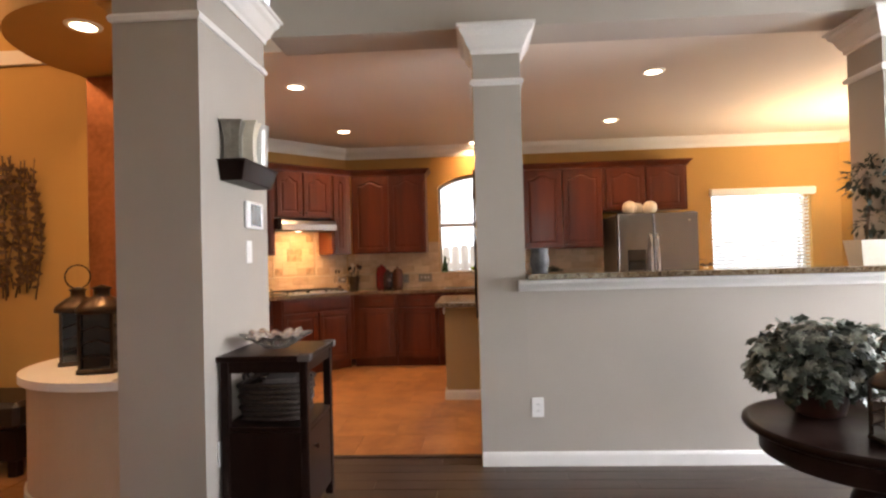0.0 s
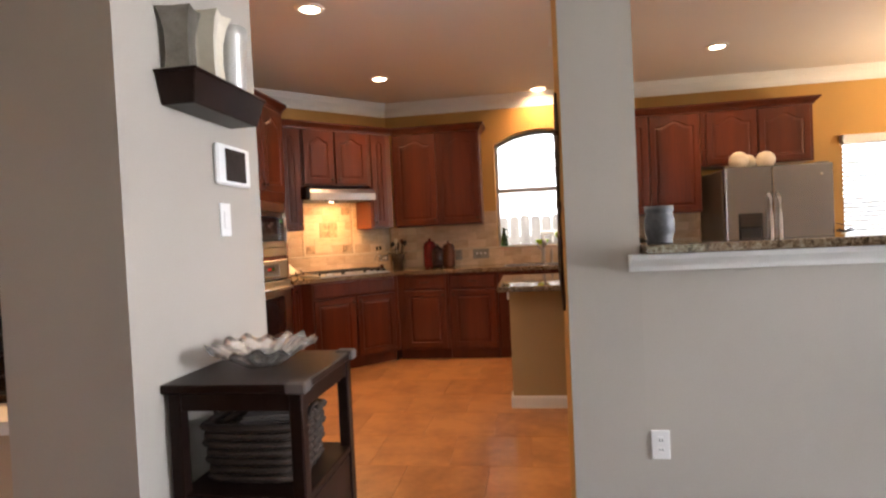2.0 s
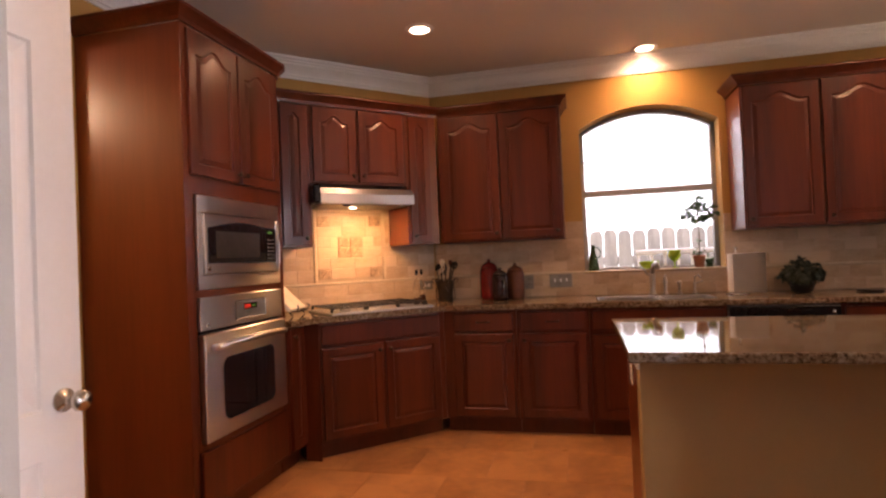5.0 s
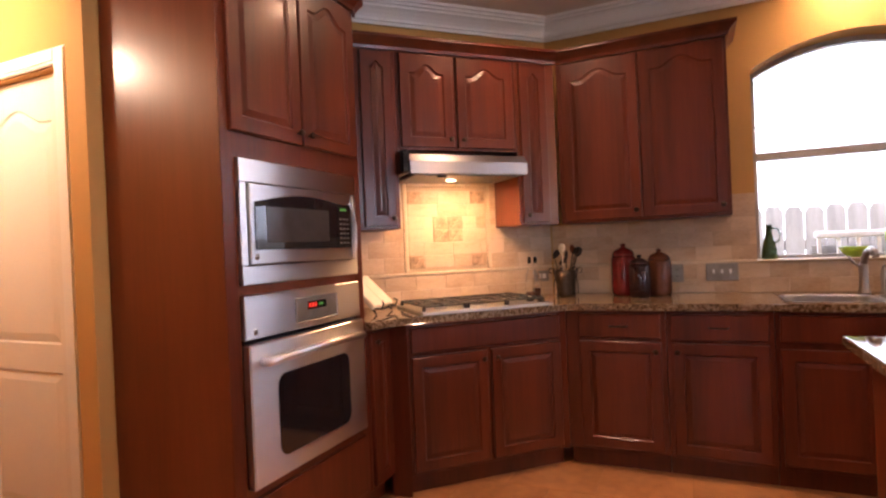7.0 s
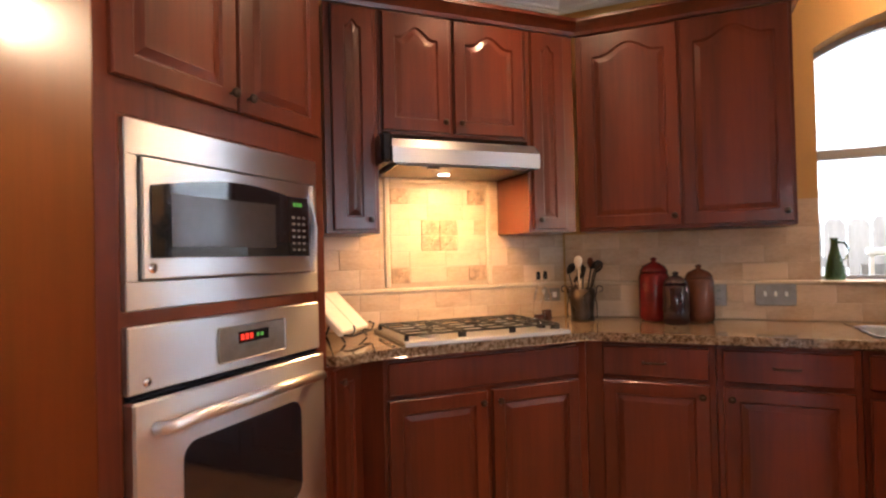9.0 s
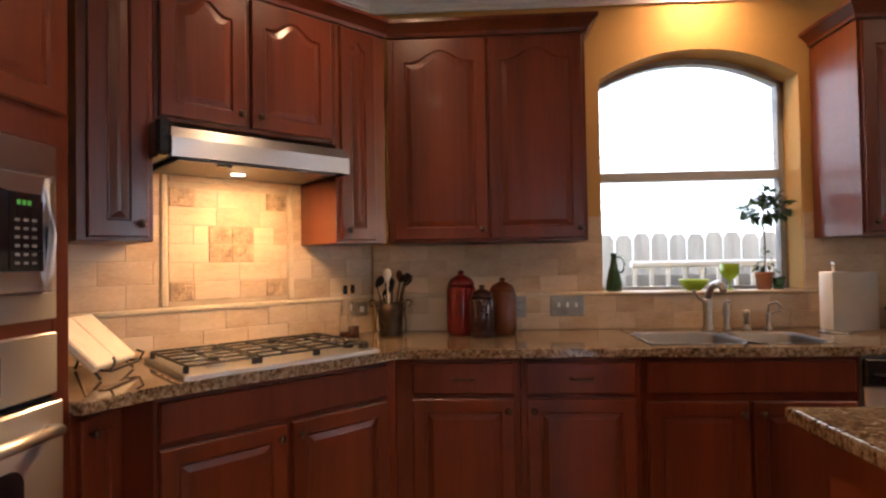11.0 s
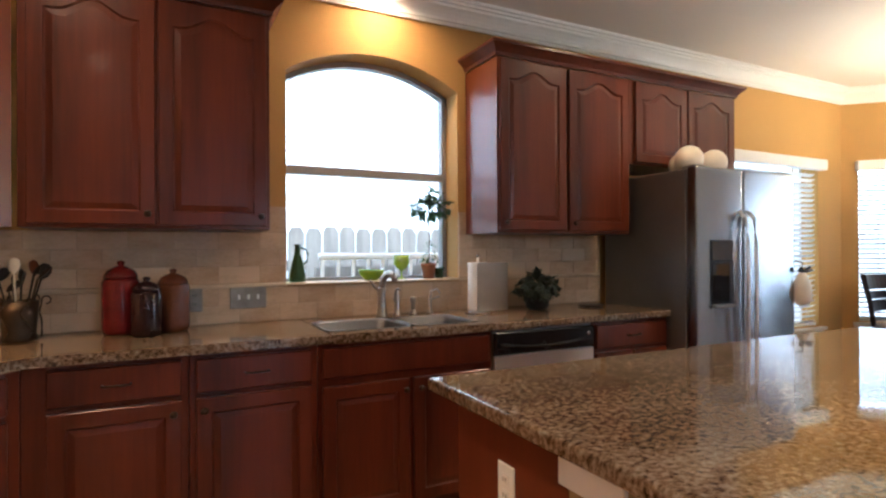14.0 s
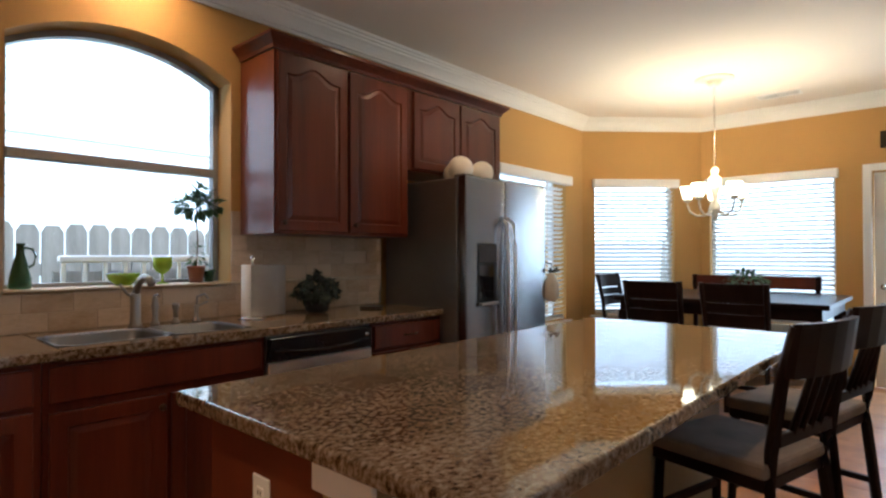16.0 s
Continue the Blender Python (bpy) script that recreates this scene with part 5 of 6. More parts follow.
d = part("door", cubes((CW - 0.034, CW - 0.014, 0.048, CD - 0.052, 0.075, 0.47), bev=0.003), ESPRESSO, ct)
part("knob", KNOB, None, d, "small metal knob", pose(CW - 0.014, 0.10, 0.38, 0, 90, 0))
for y in (0.012, CD - 0.012):
    part("corner_guard", cubes((CW - 0.055, CW + 0.012, y - 0.028, y + 0.028, CH - 0.03, CH + 0.006), bev=0.005), FELT, ct, "grey foam corner guard")
bs = thing("wicker_basket", pose(-1.06, 3.55, 0.501), "dark woven basket on the cart shelf", "basket")
rng = random.Random(4)
for k in range(7):
    z, o = k * 0.028, 0.014 * k / 6
    b = bmesh.new()
    n = 44
    pts = []
    for i in range(n):
        a = 2 * math.pi * i / n
        cx, cy = math.cos(a), math.sin(a)
        q = 1 / max(abs(cx), abs(cy)) ** 0.8
        wv = 0.004 * (1 if (i + k) % 2 else -1)
        pts.append(((0.150 + o + wv) * cx * q, (0.135 + o + wv) * cy * q, z + 0.014))
    tube(b, pts + pts[:1], 0.0135, 6)
    part("woven_band", b, WICKER, bs)
part("bottom", cubes((-0.135, 0.135, -0.12, 0.12, 0.0, 0.01)), WICKER, bs)
for s in (-1, 1):
    part("handle", tubes(0.007, [(s * 0.165, -0.04, 0.17), (s * 0.175, -0.025, 0.215), (s * 0.175, 0.025, 0.215), (s * 0.165, 0.04, 0.17)]), WICKER, bs)
mg = thing("papers", pose(-1.05, 3.56, 0.655, 0, 0, 12), "stack of dark magazines in the woven basket", "papers")
for k in range(5):
    part("magazine", cubes((-0.10 + 0.01 * k, 0.12 - 0.008 * k, -0.11, 0.10, 0.011 * k, 0.009 + 0.011 * k), bev=0.001), FELT, mg)
b = bmesh.new()
N = 128
prof = [(0.0, 0.004), (0.06, 0.004), (0.09, 0.022), (0.14, 0.055), (0.180, 0.072), (0.183, 0.079), (0.14, 0.066), (0.086, 0.036), (0.05, 0.016), (0.0, 0.014)]
rr = []
for i, (r, z) in enumerate(prof):
    if r < 1e-6:
        rr.append([b.verts.new((0, 0, z))])
        continue
    k = min(1, max(0, (r - 0.07) / 0.1))
    rr.append([b.verts.new((r * (1 + 0.04 * k * math.cos(16 * a)) * math.cos(a), r * (1 + 0.04 * k * math.cos(16 * a)) * math.sin(a), z + (0.009 * math.cos(16 * a + 0.4) + 0.007 * math.cos(5 * a)) * k)) for a in [2 * math.pi * j / N for j in range(N)]])
for p, q in zip(rr, rr[1:]):
    for j in range(N):
        if len(p) == 1:
            b.faces.new((p[0], q[j], q[(j + 1) % N])).smooth = True
        elif len(q) == 1:
            b.faces.new((p[j], q[0], p[(j + 1) % N])).smooth = True
        else:
            b.faces.new((p[j], q[j], q[(j + 1) % N], p[(j + 1) % N])).smooth = True
bmesh.ops.recalc_face_normals(b, faces=b.faces[:])
solid("glass_bowl", b, CRYSTAL, "clear fluted glass bowl on the cart", "bowl", pose(-1.06, 3.55, 0.851))

# ---- column ornament, ledge things ----
b = bmesh.new()
for s in (-1, 1):
    tube(b, [(0, s * 0.02, 0.0), (-0.008, s * 0.09, 0.16), (-0.004, s * 0.09, 0.7), (0, s * 0.02, 0.9)], 0.007, 6)
    for k in range(5):
        z = 0.13 + k * 0.155
        pts = [(-0.006 - 0.003 * math.sin(q * 0.9), s * (0.045 + 0.038 * math.cos(q) * (1 - q / 9)), z + 0.045 * math.sin(q) * (1 - q / 9)) for q in [0.55 * j for j in range(12)]]
        tube(b, pts, 0.006, 5)
tube(b, [(0, 0, -0.02), (-0.004, 0, 0.1), (-0.004, 0, 0.8), (0, 0, 0.95)], 0.007, 6)
for z in (0.05, 0.45, 0.86):
    lathe(b, [(0.0, z - 0.03), (0.010, z - 0.01), (0.010, z + 0.01), (0.0, z + 0.03)], (-0.001, 0, 0), 8)
solid("iron_wall_art", b, BRONZE, "tall dark scrolled iron ornament on the column", "wall art", pose(0.011, 4.29, 0.93))

jar = thing("stone_jar", pose(0.415, 4.22, 1.195), "grey speckled stone jar on the bar ledge", "jar")
part("body", turned([(0.052, 0), (0.054, 0.008), (0.050, 0.014), (0.060, 0.05), (0.062, 0.09), (0.054, 0.122), (0.052, 0.128), (0.058, 0.136), (0.058, 0.158), (0.050, 0.158), (0.046, 0.12), (0.0, 0.02)], seg=28), STONEJ, jar)
pot = thing("ledge_plant", pose(2.41, 4.20, 1.195), "leafy green plant in a white square pot on the ledge", "potted plant")
b = bmesh.new()
lo = [b.verts.new((x * 0.065, y * 0.065, 0)) for x, y in ((-1, -1), (1, -1), (1, 1), (-1, 1))]
hi = [b.verts.new((x * 0.085, y * 0.085, 0.155)) for x, y in ((-1, -1), (1, -1), (1, 1), (-1, 1))]
ii = [b.verts.new((x * 0.075, y * 0.075, 0.155)) for x, y in ((-1, -1), (1, -1), (1, 1), (-1, 1))]
dd = [b.verts.new((x * 0.072, y * 0.072, 0.13)) for x, y in ((-1, -1), (1, -1), (1, 1), (-1, 1))]
b.faces.new(lo[::-1])
for p, q in ((lo, hi), (hi, ii), (ii, dd)):
    for i in range(4):
        b.faces.new((p[i], p[(i + 1) % 4], q[(i + 1) % 4], q[i]))
b.faces.new(dd)
part("pot", b, CREAM, pot, "white square pot")
part("stem", tubes(0.008, [(0, 0, 0.12), (0.02, 0.0, 0.3), (0.04, 0, 0.5)]), STEM, pot)
part("leaves", foliage((0.07, 0.02, 0.53), (0.19, 0.15, 0.15), 240, 0.06, 21, 0.3), LEAFD, pot)
part("leaves", foliage((0.04, 0.0, 0.26), (0.12, 0.09, 0.10), 90, 0.05, 22, 0.3), LEAFD, pot)

# ---- round table in the living room ----
rt = thing("round_table", pose(1.33, 2.61, 0), "dark round pedestal table with molded rim", "table")
part("tabletop", turned([(0.0, 0.667), (0.345, 0.667), (0.375, 0.673), (0.392, 0.685), (0.390, 0.699), (0.378, 0.705), (0.366, 0.703), (0.360, 0.697), (0.0, 0.697)], seg=56), ESPRESSO, rt)
part("apron", turned([(0.325, 0.590), (0.338, 0.598), (0.340, 0.650), (0.352, 0.6665), (0.0, 0.6665)], seg=48), ESPRESSO, rt)
part("pedestal", turned([(0.10, 0.06), (0.09, 0.10), (0.05, 0.16), (0.07, 0.26), (0.085, 0.36), (0.065, 0.46), (0.045, 0.50), (0.07, 0.55), (0.12, 0.58), (0.12, 0.592)], seg=28), ESPRESSO, rt)
for k in range(4):
    a = radians(45 + 90 * k)
    part("foot", tubes(0.028, [(0.05 * math.cos(a), 0.05 * math.sin(a), 0.12), (0.17 * math.cos(a), 0.17 * math.sin(a), 0.08), (0.28 * math.cos(a), 0.28 * math.sin(a), 0.029)], seg=8), ESPRESSO, rt)
iv = thing("ivy_plant", pose(1.25, 2.76, 0.6975), "bushy variegated ivy in a brown pot on the round table", "potted plant")
part("pot", turned([(0.065, 0), (0.08, 0.01), (0.10, 0.10), (0.105, 0.125), (0.095, 0.125), (0.085, 0.10), (0.0, 0.10)], seg=24), POTB, iv, "brown glazed pot")
part("ivy_leaves", ivy((0.02, 0, 0.205), (0.29, 0.19, 0.165), 620, 0.050, 31), LEAF2, iv)
part("ivy_leaves", ivy((0.01, 0, 0.19), (0.28, 0.18, 0.16), 620, 0.052, 32), LEAFD, iv)


def lantern(m, s, label, candle=True, ring=True):
    t = thing("lantern", m, label, "lantern")
    w = 0.06 * s
    part("base", cubes((-w * 1.2, w * 1.2, -w * 1.2, w * 1.2, 0, 0.02 * s), bev=0.004), BRONZE, t)
    for x in (-w, w):
        for y in (-w, w):
            part("post", cubes((x - 0.006 * s, x + 0.006 * s, y - 0.006 * s, y + 0.006 * s, 0.02 * s, 0.24 * s)), BRONZE, t)
    b_ = bmesh.new()
    for k in range(4):
        r_ = Matrix.Rotation(k * math.pi / 2, 4, "Z")
        for i in range(3):
            z = (0.06 + 0.055 * i) * s
            tube(b_, [r_ @ Vector((-w, -w, z)), r_ @ Vector((0, -w * 1.02, z + 0.02 * s)), r_ @ Vector((w, -w, z))], 0.003 * s, 5)
    part("grille", b_, BRONZE, t)
    part("roof", turned([(0.095 * s, 0.24 * s), (0.095 * s, 0.255 * s), (0.085 * s, 0.27 * s), (0.05 * s, 0.30 * s), (0.03 * s, 0.31 * s), (0.03 * s, 0.335 * s), (0.042 * s, 0.34 * s), (0.0, 0.355 * s)], seg=12), BRONZE, t)
    if not candle:
        part("smoked_glass", cubes((-w * 0.93, w * 0.93, -w * 0.93, w * 0.93, 0.02 * s, 0.239 * s)), DARKGLASS, t, "smoked dark glass")
    if ring:
        part("ring", tubes(0.004 * s, [(0.05 * s * math.cos(a), 0, (0.40 + 0.055 * math.sin(a)) * s) for a in [k * math.pi / 8 for k in range(17)]], seg=6), BRONZE, t)
    if candle:
        part("candle", turned([(0.032 * s, 0.0205 * s), (0.032 * s, 0.15 * s), (0.02 * s, 0.146 * s), (0.0, 0.145 * s)], seg=18), CANDLE, t, "ivory pillar candle")


lantern(pose(1.285, 2.44, 0.6975), 0.72, "dark metal lantern with ivory candle on the round table")

# ---- curved niche and foyer ----
NC = (-1.98, 4.02)
b = bmesh.new()
def half_disc(b, r, z0, z1, bev=0.0):
    pts = [(NC[0] + r * math.cos(radians(a)), NC[1] + r * math.sin(radians(a))) for a in range(158, 292, 6)]
    pts += [(-1.866, pts[-1][1]), (-1.866, 4.374), (pts[0][0], 4.374)]
    prism(b, pts, z0, z1, bev)
half_disc(b, 0.67, 0.0, 0.685)
fabric("niche_base", b, BEIGE, "beige curved base of the niche", "ledge")
b = bmesh.new()
half_disc(b, 0.71, 0.6855, 0.73, 0.008)
fabric("niche_ledge", b, WHITE, "white curved ledge top", "ledge")
b = bmesh.new()
half_disc(b, 0.685, 0.0, 0.10, 0.01)
fabric("niche_plinth", b, WHITE, "white curved baseboard", "baseboard")
b = bmesh.new()
half_disc(b, 0.76, 2.63, HIGH - 0.002)
fabric("niche_soffit", b, GOLD, "curved gold soffit above the niche", "soffit")
fabric("niche_panel", cubes((-2.66, -1.99, 4.335, 4.372, 0.732, 2.628), bev=0.01), COPPER, "copper toned panel at the back of the niche", "panel")
can_light(-2.10, 3.55, 2.629)
lantern(pose(-2.07, 3.62, 0.731, 0, 0, 12), 1.35, "large dark bronze lantern on the curved ledge", False, False)
lantern(pose(-2.385, 3.86, 0.731, 0, 0, 30), 1.3, "second bronze lantern with tall ring on the ledge", False)
branches = thing("branch_wall_art", pose(-3.35, 4.498, 1.08), "bronze branch and leaf wall sculpture", "wall art")
rng = random.Random(9)
for k in range(15):
    b = bmesh.new()
    u = -1 + k / 7
    low, top = 0.09 * rng.random(), rng.uniform(0.90, 1.06)
    pts = []
    for j in range(12):
        v = j / 11
        half = 0.16 + 0.075 * math.sin(math.pi * min(1.0, v * 1.15))
        pts.append((0.02 + u * half + 0.028 * math.sin(5.5 * v + 2.4 * k), -0.02 - 0.014 * math.sin(7 * v + k), low + v * (top - low)))
    tube(b, pts, 0.0055, 6)
    stem = part("branch", b, BRANCH, branches)
    b = bmesh.new()
    for j in range(1, 11):
        for s in (-1, 1):
            leaf(b, Vector(pts[j]), Vector((s * 0.6, -0.3, rng.uniform(-0.3, 0.9))), Vector((0, -1, 0)), rng.uniform(0.036, 0.066), 0.7)
    part("leaf_spray", b, BRANCH, stem)
bench = thing("leather_ottoman", pose(-3.47, 4.20, 0), "low black leather bench against the foyer wall", "bench")
part("seat", cubes((-0.6, 0.6, -0.24, 0.24, 0.30, 0.47), bev=0.03), LEATHER, bench)
part("frame", cubes((-0.58, 0.58, -0.22, 0.22, 0.10, 0.30), bev=0.006), ESPRESSO, bench)
for x in (-0.54, 0.54):
    for y in (-0.18, 0.18):
        part("leg", cubes((x - 0.03, x + 0.03, y - 0.03, y + 0.03, 0, 0.10), bev=0.004), ESPRESSO, bench)

# ---- worktop things ----
Z = CT1 + 0.0005


def canister(x, y, h, w, material, label):
    t = thing("canister", pose(x, y, Z, 0, 0, 4), label, "canister", "canisters")
    part("body", turned([(w * 0.85, 0), (w * 0.95, 0.012), (w, 0.03), (w, h * 0.70), (w * 0.93, h * 0.74), (w * 0.86, h * 0.755)], seg=28, flute=0.03, count=4), material, t)
    part("lid", turned([(w * 0.94, h * 0.756), (w * 0.94, h * 0.79), (w * 0.75, h * 0.86), (w * 0.35, h * 0.91), (0.010, h * 0.93), (0.016, h * 0.96), (0.014, h * 0.985), (0.0, h)], seg=28), material, t)


canister(-1.208, 7.84, 0.325, 0.072, RED, "tall red glazed ceramic canister")
canister(-1.105, 7.72, 0.255, 0.060, PLUM, "small dark plum glazed canister")
canister(-1.000, 7.84, 0.285, 0.068, CARAMEL, "caramel brown glazed ceramic canister")

cr = thing("utensil_crock", pose(-1.565, 7.80, Z), "dark scrolled metal crock full of cooking utensils", "utensil holder")
part("crock", turned([(0.060, 0), (0.064, 0.01), (0.058, 0.03), (0.064, 0.10), (0.070, 0.165), (0.064, 0.165), (0.056, 0.1), (0.0, 0.02)], seg=20), BRONZE, cr)
for k in range(6):
    b = bmesh.new()
    a0 = k * math.pi / 3
    tube(b, [(0.076 * math.cos(a0 + 0.3 * math.sin(q)), 0.076 * math.sin(a0 + 0.3 * math.sin(q)), 0.015 + 0.022 * q) for q in range(8)], 0.004, 5)
    tube(b, [((0.076 + 0.016 * (1 - math.cos(q))) * math.cos(a0), (0.076 + 0.016 * (1 - math.cos(q))) * math.sin(a0), 0.165 + 0.016 * math.sin(q)) for q in [0.6 * n_ for n_ in range(9)]], 0.0035, 5)
    part("scroll_wire", b, BRONZE, cr)
rng = random.Random(12)
for k, mt in enumerate((IRON, WICKER, IRON, CHERRY_LIT, IRON, BRONZE, WICKER, CREAM, IRON, IRON)):
    a = k * 2.4
    sp = 0.035 + 0.06 * rng.random()
    tx, ty = sp * math.cos(a) + 0.012, sp * math.sin(a)
    L = 0.19 + 0.10 * rng.random()
    b = bmesh.new()
    tube(b, [(tx * 0.2, ty * 0.2, 0.03), (tx, ty, L)], 0.004, 6)
    n0 = len(b.verts)
    lathe(b, [(0.0, -0.01), (0.016, 0.008), (0.022, 0.03), (0.017, 0.052), (0.0, 0.060)], (0, 0, 0), 8)
    lean = Matrix.Translation((tx * 1.05, ty * 1.05, L)) @ Matrix.Rotation(0.5 * math.sin(k * 1.7) + 0.35, 4, "Y") @ Matrix.Rotation(k * 0.9, 4, "Z") @ Matrix.Diagonal((1.0, 0.25, 1.0, 1.0))
    for w_ in b.verts[:][n0:]:
        w_.co = lean @ w_.co
    part("utensil", b, mt, cr, "kitchen spoon or spatula")
for k, (x, y) in enumerate((corner(0.47, 0.20), corner(0.53, 0.17))):
    bt = thing("oil_bottle", pose(x, y, Z), "clear glass oil bottle with dark stopper beside the cooktop", "bottle", "oil bottles")
    part("glass", turned([(0.028, 0), (0.030, 0.008), (0.030, 0.12), (0.024, 0.15), (0.012, 0.175), (0.011, 0.215), (0.013, 0.22)], seg=20), GLASS, bt)
    part("oil", turned([(0.025, 0.004), (0.025, 0.04 + 0.02 * k), (0.0, 0.04 + 0.02 * k)], seg=16), CARAMEL, bt)
    part("stopper", turned([(0.010, 0.221), (0.012, 0.235), (0.009, 0.262), (0.0, 0.264)], seg=12), BLACK, bt)
x, y = corner(-0.56, 0.27)
bk = thing("cookbook_stand", pose(x, y, Z, 0, 0, 97), "open cookbook on a scrolled iron stand", "cookbook")
b = bmesh.new()
cub(b, -0.13, 0.0, -0.004, 0.026, 0.0, 0.225, 0.006)
cub(b, 0.0, 0.13, -0.004, 0.022, 0.0, 0.225, 0.006)
part("book", b, PLASTW, bk, "white open pages", pose(0, -0.06, 0.045, -46))
b = bmesh.new()
for s in (-1, 1):
    tube(b, [(s * 0.10, 0.14, 0.004), (s * 0.10, 0.085, 0.15), (s * 0.10, -0.03, 0.035), (s * 0.10, -0.085, 0.03), (s * 0.10, -0.10, 0.06), (s * 0.08, -0.085, 0.07)], 0.005, 6)
    tube(b, [(s * 0.10, -0.03, 0.035), (s * 0.11, -0.06, 0.004)], 0.005, 6)
tube(b, [(-0.10, -0.085, 0.03), (0.10, -0.085, 0.03)], 0.005, 6)
part("stand", b, IRON, bk, "black scrolled iron stand")
tw = thing("paper_towel_holder", pose(0.593, 7.80, Z), "white paper towel roll with a loose sheet on a steel holder", "paper towels")
part("base", turned([(0.075, 0), (0.075, 0.008), (0.06, 0.012), (0.0, 0.012)], seg=28), CHROME, tw)
part("rod", turned([(0.006, 0.012), (0.006, 0.315), (0.011, 0.322), (0.010, 0.335), (0.0, 0.34)], seg=12), CHROME, tw)
part("roll", turned([(0.018, 0.014), (0.056, 0.014), (0.058, 0.02), (0.058, 0.286), (0.056, 0.29), (0.018, 0.29)], seg=36), PAPER, tw)
b = bmesh.new()
cols = [(0.059 * math.cos(a), 0.059 * math.sin(a)) for a in (radians(-125), radians(-110), radians(-95))] + [(0.020, -0.064), (0.060, -0.070), (0.110, -0.066), (0.178, -0.040)]
lo = [b.verts.new((x * 1.01, y * 1.01, 0.014)) for x, y in cols]
hi = [b.verts.new((x * 1.01, y * 1.01, 0.289)) for x, y in cols]
for i in range(len(cols) - 1):
    b.faces.new((lo[i], lo[i + 1], hi[i + 1], hi[i])).smooth = True
bmesh.ops.solidify(b, geom=b.faces[:], thickness=0.0012)
part("loose_sheet", b, PAPER, tw)
pp = thing("counter_plant", pose(1.00, 7.78, Z), "dark leafy plant in a bowl on the worktop", "potted plant")
part("bowl", turned([(0.045, 0), (0.065, 0.01), (0.075, 0.05), (0.07, 0.07), (0.06, 0.06), (0.0, 0.055)], seg=24), IRON, pp)
part("leaves", ivy((0, 0, 0.135), (0.13, 0.12, 0.095), 330, 0.05, 41), LEAFD, pp)
solid("trivet", turned([(0.0, 0), (0.055, 0.0), (0.075, 0.005), (0.078, 0.012), (0.07, 0.012), (0.0, 0.007)], seg=28), BRONZE, "small dark dish near the refrigerator", "dish", pose(1.40, 7.75, Z))

# window sill things
SZ = WZ0 + 0.0145
cu = thing("green_cruet", pose(-0.39, 8.05, SZ), "dark green bottle cruet with handle on the sill", "bottle")
part("body", turned([(0.040, 0), (0.044, 0.01), (0.042, 0.05), (0.030, 0.11), (0.018, 0.15), (0.014, 0.19), (0.020, 0.205), (0.014, 0.205), (0.010, 0.18), (0.0, 0.02)], seg=24), GRNGLASS, cu)
part("handle", tubes(0.006, [(0.014, 0, 0.185), (0.045, 0, 0.18), (0.058, 0, 0.15), (0.05, 0, 0.11), (0.026, 0, 0.09)]), GRNGLASS, cu)
solid("lime_bowl", turned([(0.035, 0), (0.04, 0.006), (0.065, 0.03), (0.078, 0.058), (0.074, 0.06), (0.06, 0.034), (0.0, 0.012)], seg=28), LIME, "lime green glass bowl on the sill", "bowl", pose(0.03, 8.05, SZ))
solid("green_goblet", turned([(0.034, 0), (0.030, 0.004), (0.006, 0.012), (0.006, 0.05), (0.03, 0.065), (0.046, 0.09), (0.050, 0.14), (0.047, 0.14), (0.043, 0.095), (0.0, 0.07)], seg=28), LIME, "green stemmed goblet on the sill", "goblet", pose(0.222, 8.06, SZ))
tp = thing("topiary_plant", pose(0.400, 8.06, SZ), "thin topiary with leafy crown in a terracotta pot", "potted plant")
part("pot", turned([(0.032, 0), (0.044, 0.075), (0.048, 0.078), (0.048, 0.092), (0.042, 0.092), (0.04, 0.075), (0.0, 0.075)], seg=24), TERRA, tp)
part("stem", tubes(0.004, [(0, 0, 0.07), (0.008, -0.005, 0.22), (0.0, 0.0, 0.36), (0.01, 0, 0.52)]), STEM, tp)
part("leaves", foliage((0.015, -0.01, 0.42), (0.13, 0.08, 0.06), 170, 0.058, 51, 0.3), LEAF, tp)
part("leaves", foliage((0.03, 0, 0.49), (0.055, 0.05, 0.055), 40, 0.05, 52, 0.3), LEAF, tp)
part("leaves", foliage((0, 0, 0.15), (0.05, 0.045, 0.075), 40, 0.035, 53, 0.3), LEAF, tp)
gp = thing("small_green_pot", pose(0.472, 8.06, SZ), "small green pot with sprouts on the sill", "potted plant")
part("pot", turned([(0.024, 0), (0.030, 0.055), (0.034, 0.062), (0.028, 0.062), (0.0, 0.05)], seg=20), GRNGLASS, gp)
part("leaves", foliage((0, 0, 0.075), (0.025, 0.025, 0.03), 24, 0.025, 54, 0.2), LEAF, gp)

# globes on the refrigerator
for gx, gy, s in ((1.87, 7.39, 0.086), (2.11, 7.40, 0.083), (2.005, 7.56, 0.08)):
    prof = [(s * math.sin(math.pi * k / 14), s - s * math.cos(math.pi * k / 14)) for k in range(15)]
    prof[0] = (0.01, 0.0)
    solid("decor_ball", turned(prof, seg=28), CREAM, "cream woven decor ball on the refrigerator", "ornament", pose(gx, gy, 1.757), "decor balls")
hb = thing("hanging_bag", pose(2.645, 7.165, 0.86), "cream bag with bow hung beside the refrigerator", "bag")
part("bag", turned([(0.0, 0.06), (0.036, 0.066), (0.055, 0.11), (0.052, 0.19), (0.030, 0.255), (0.016, 0.278), (0.0, 0.285)], seg=20), CREAM, hb)
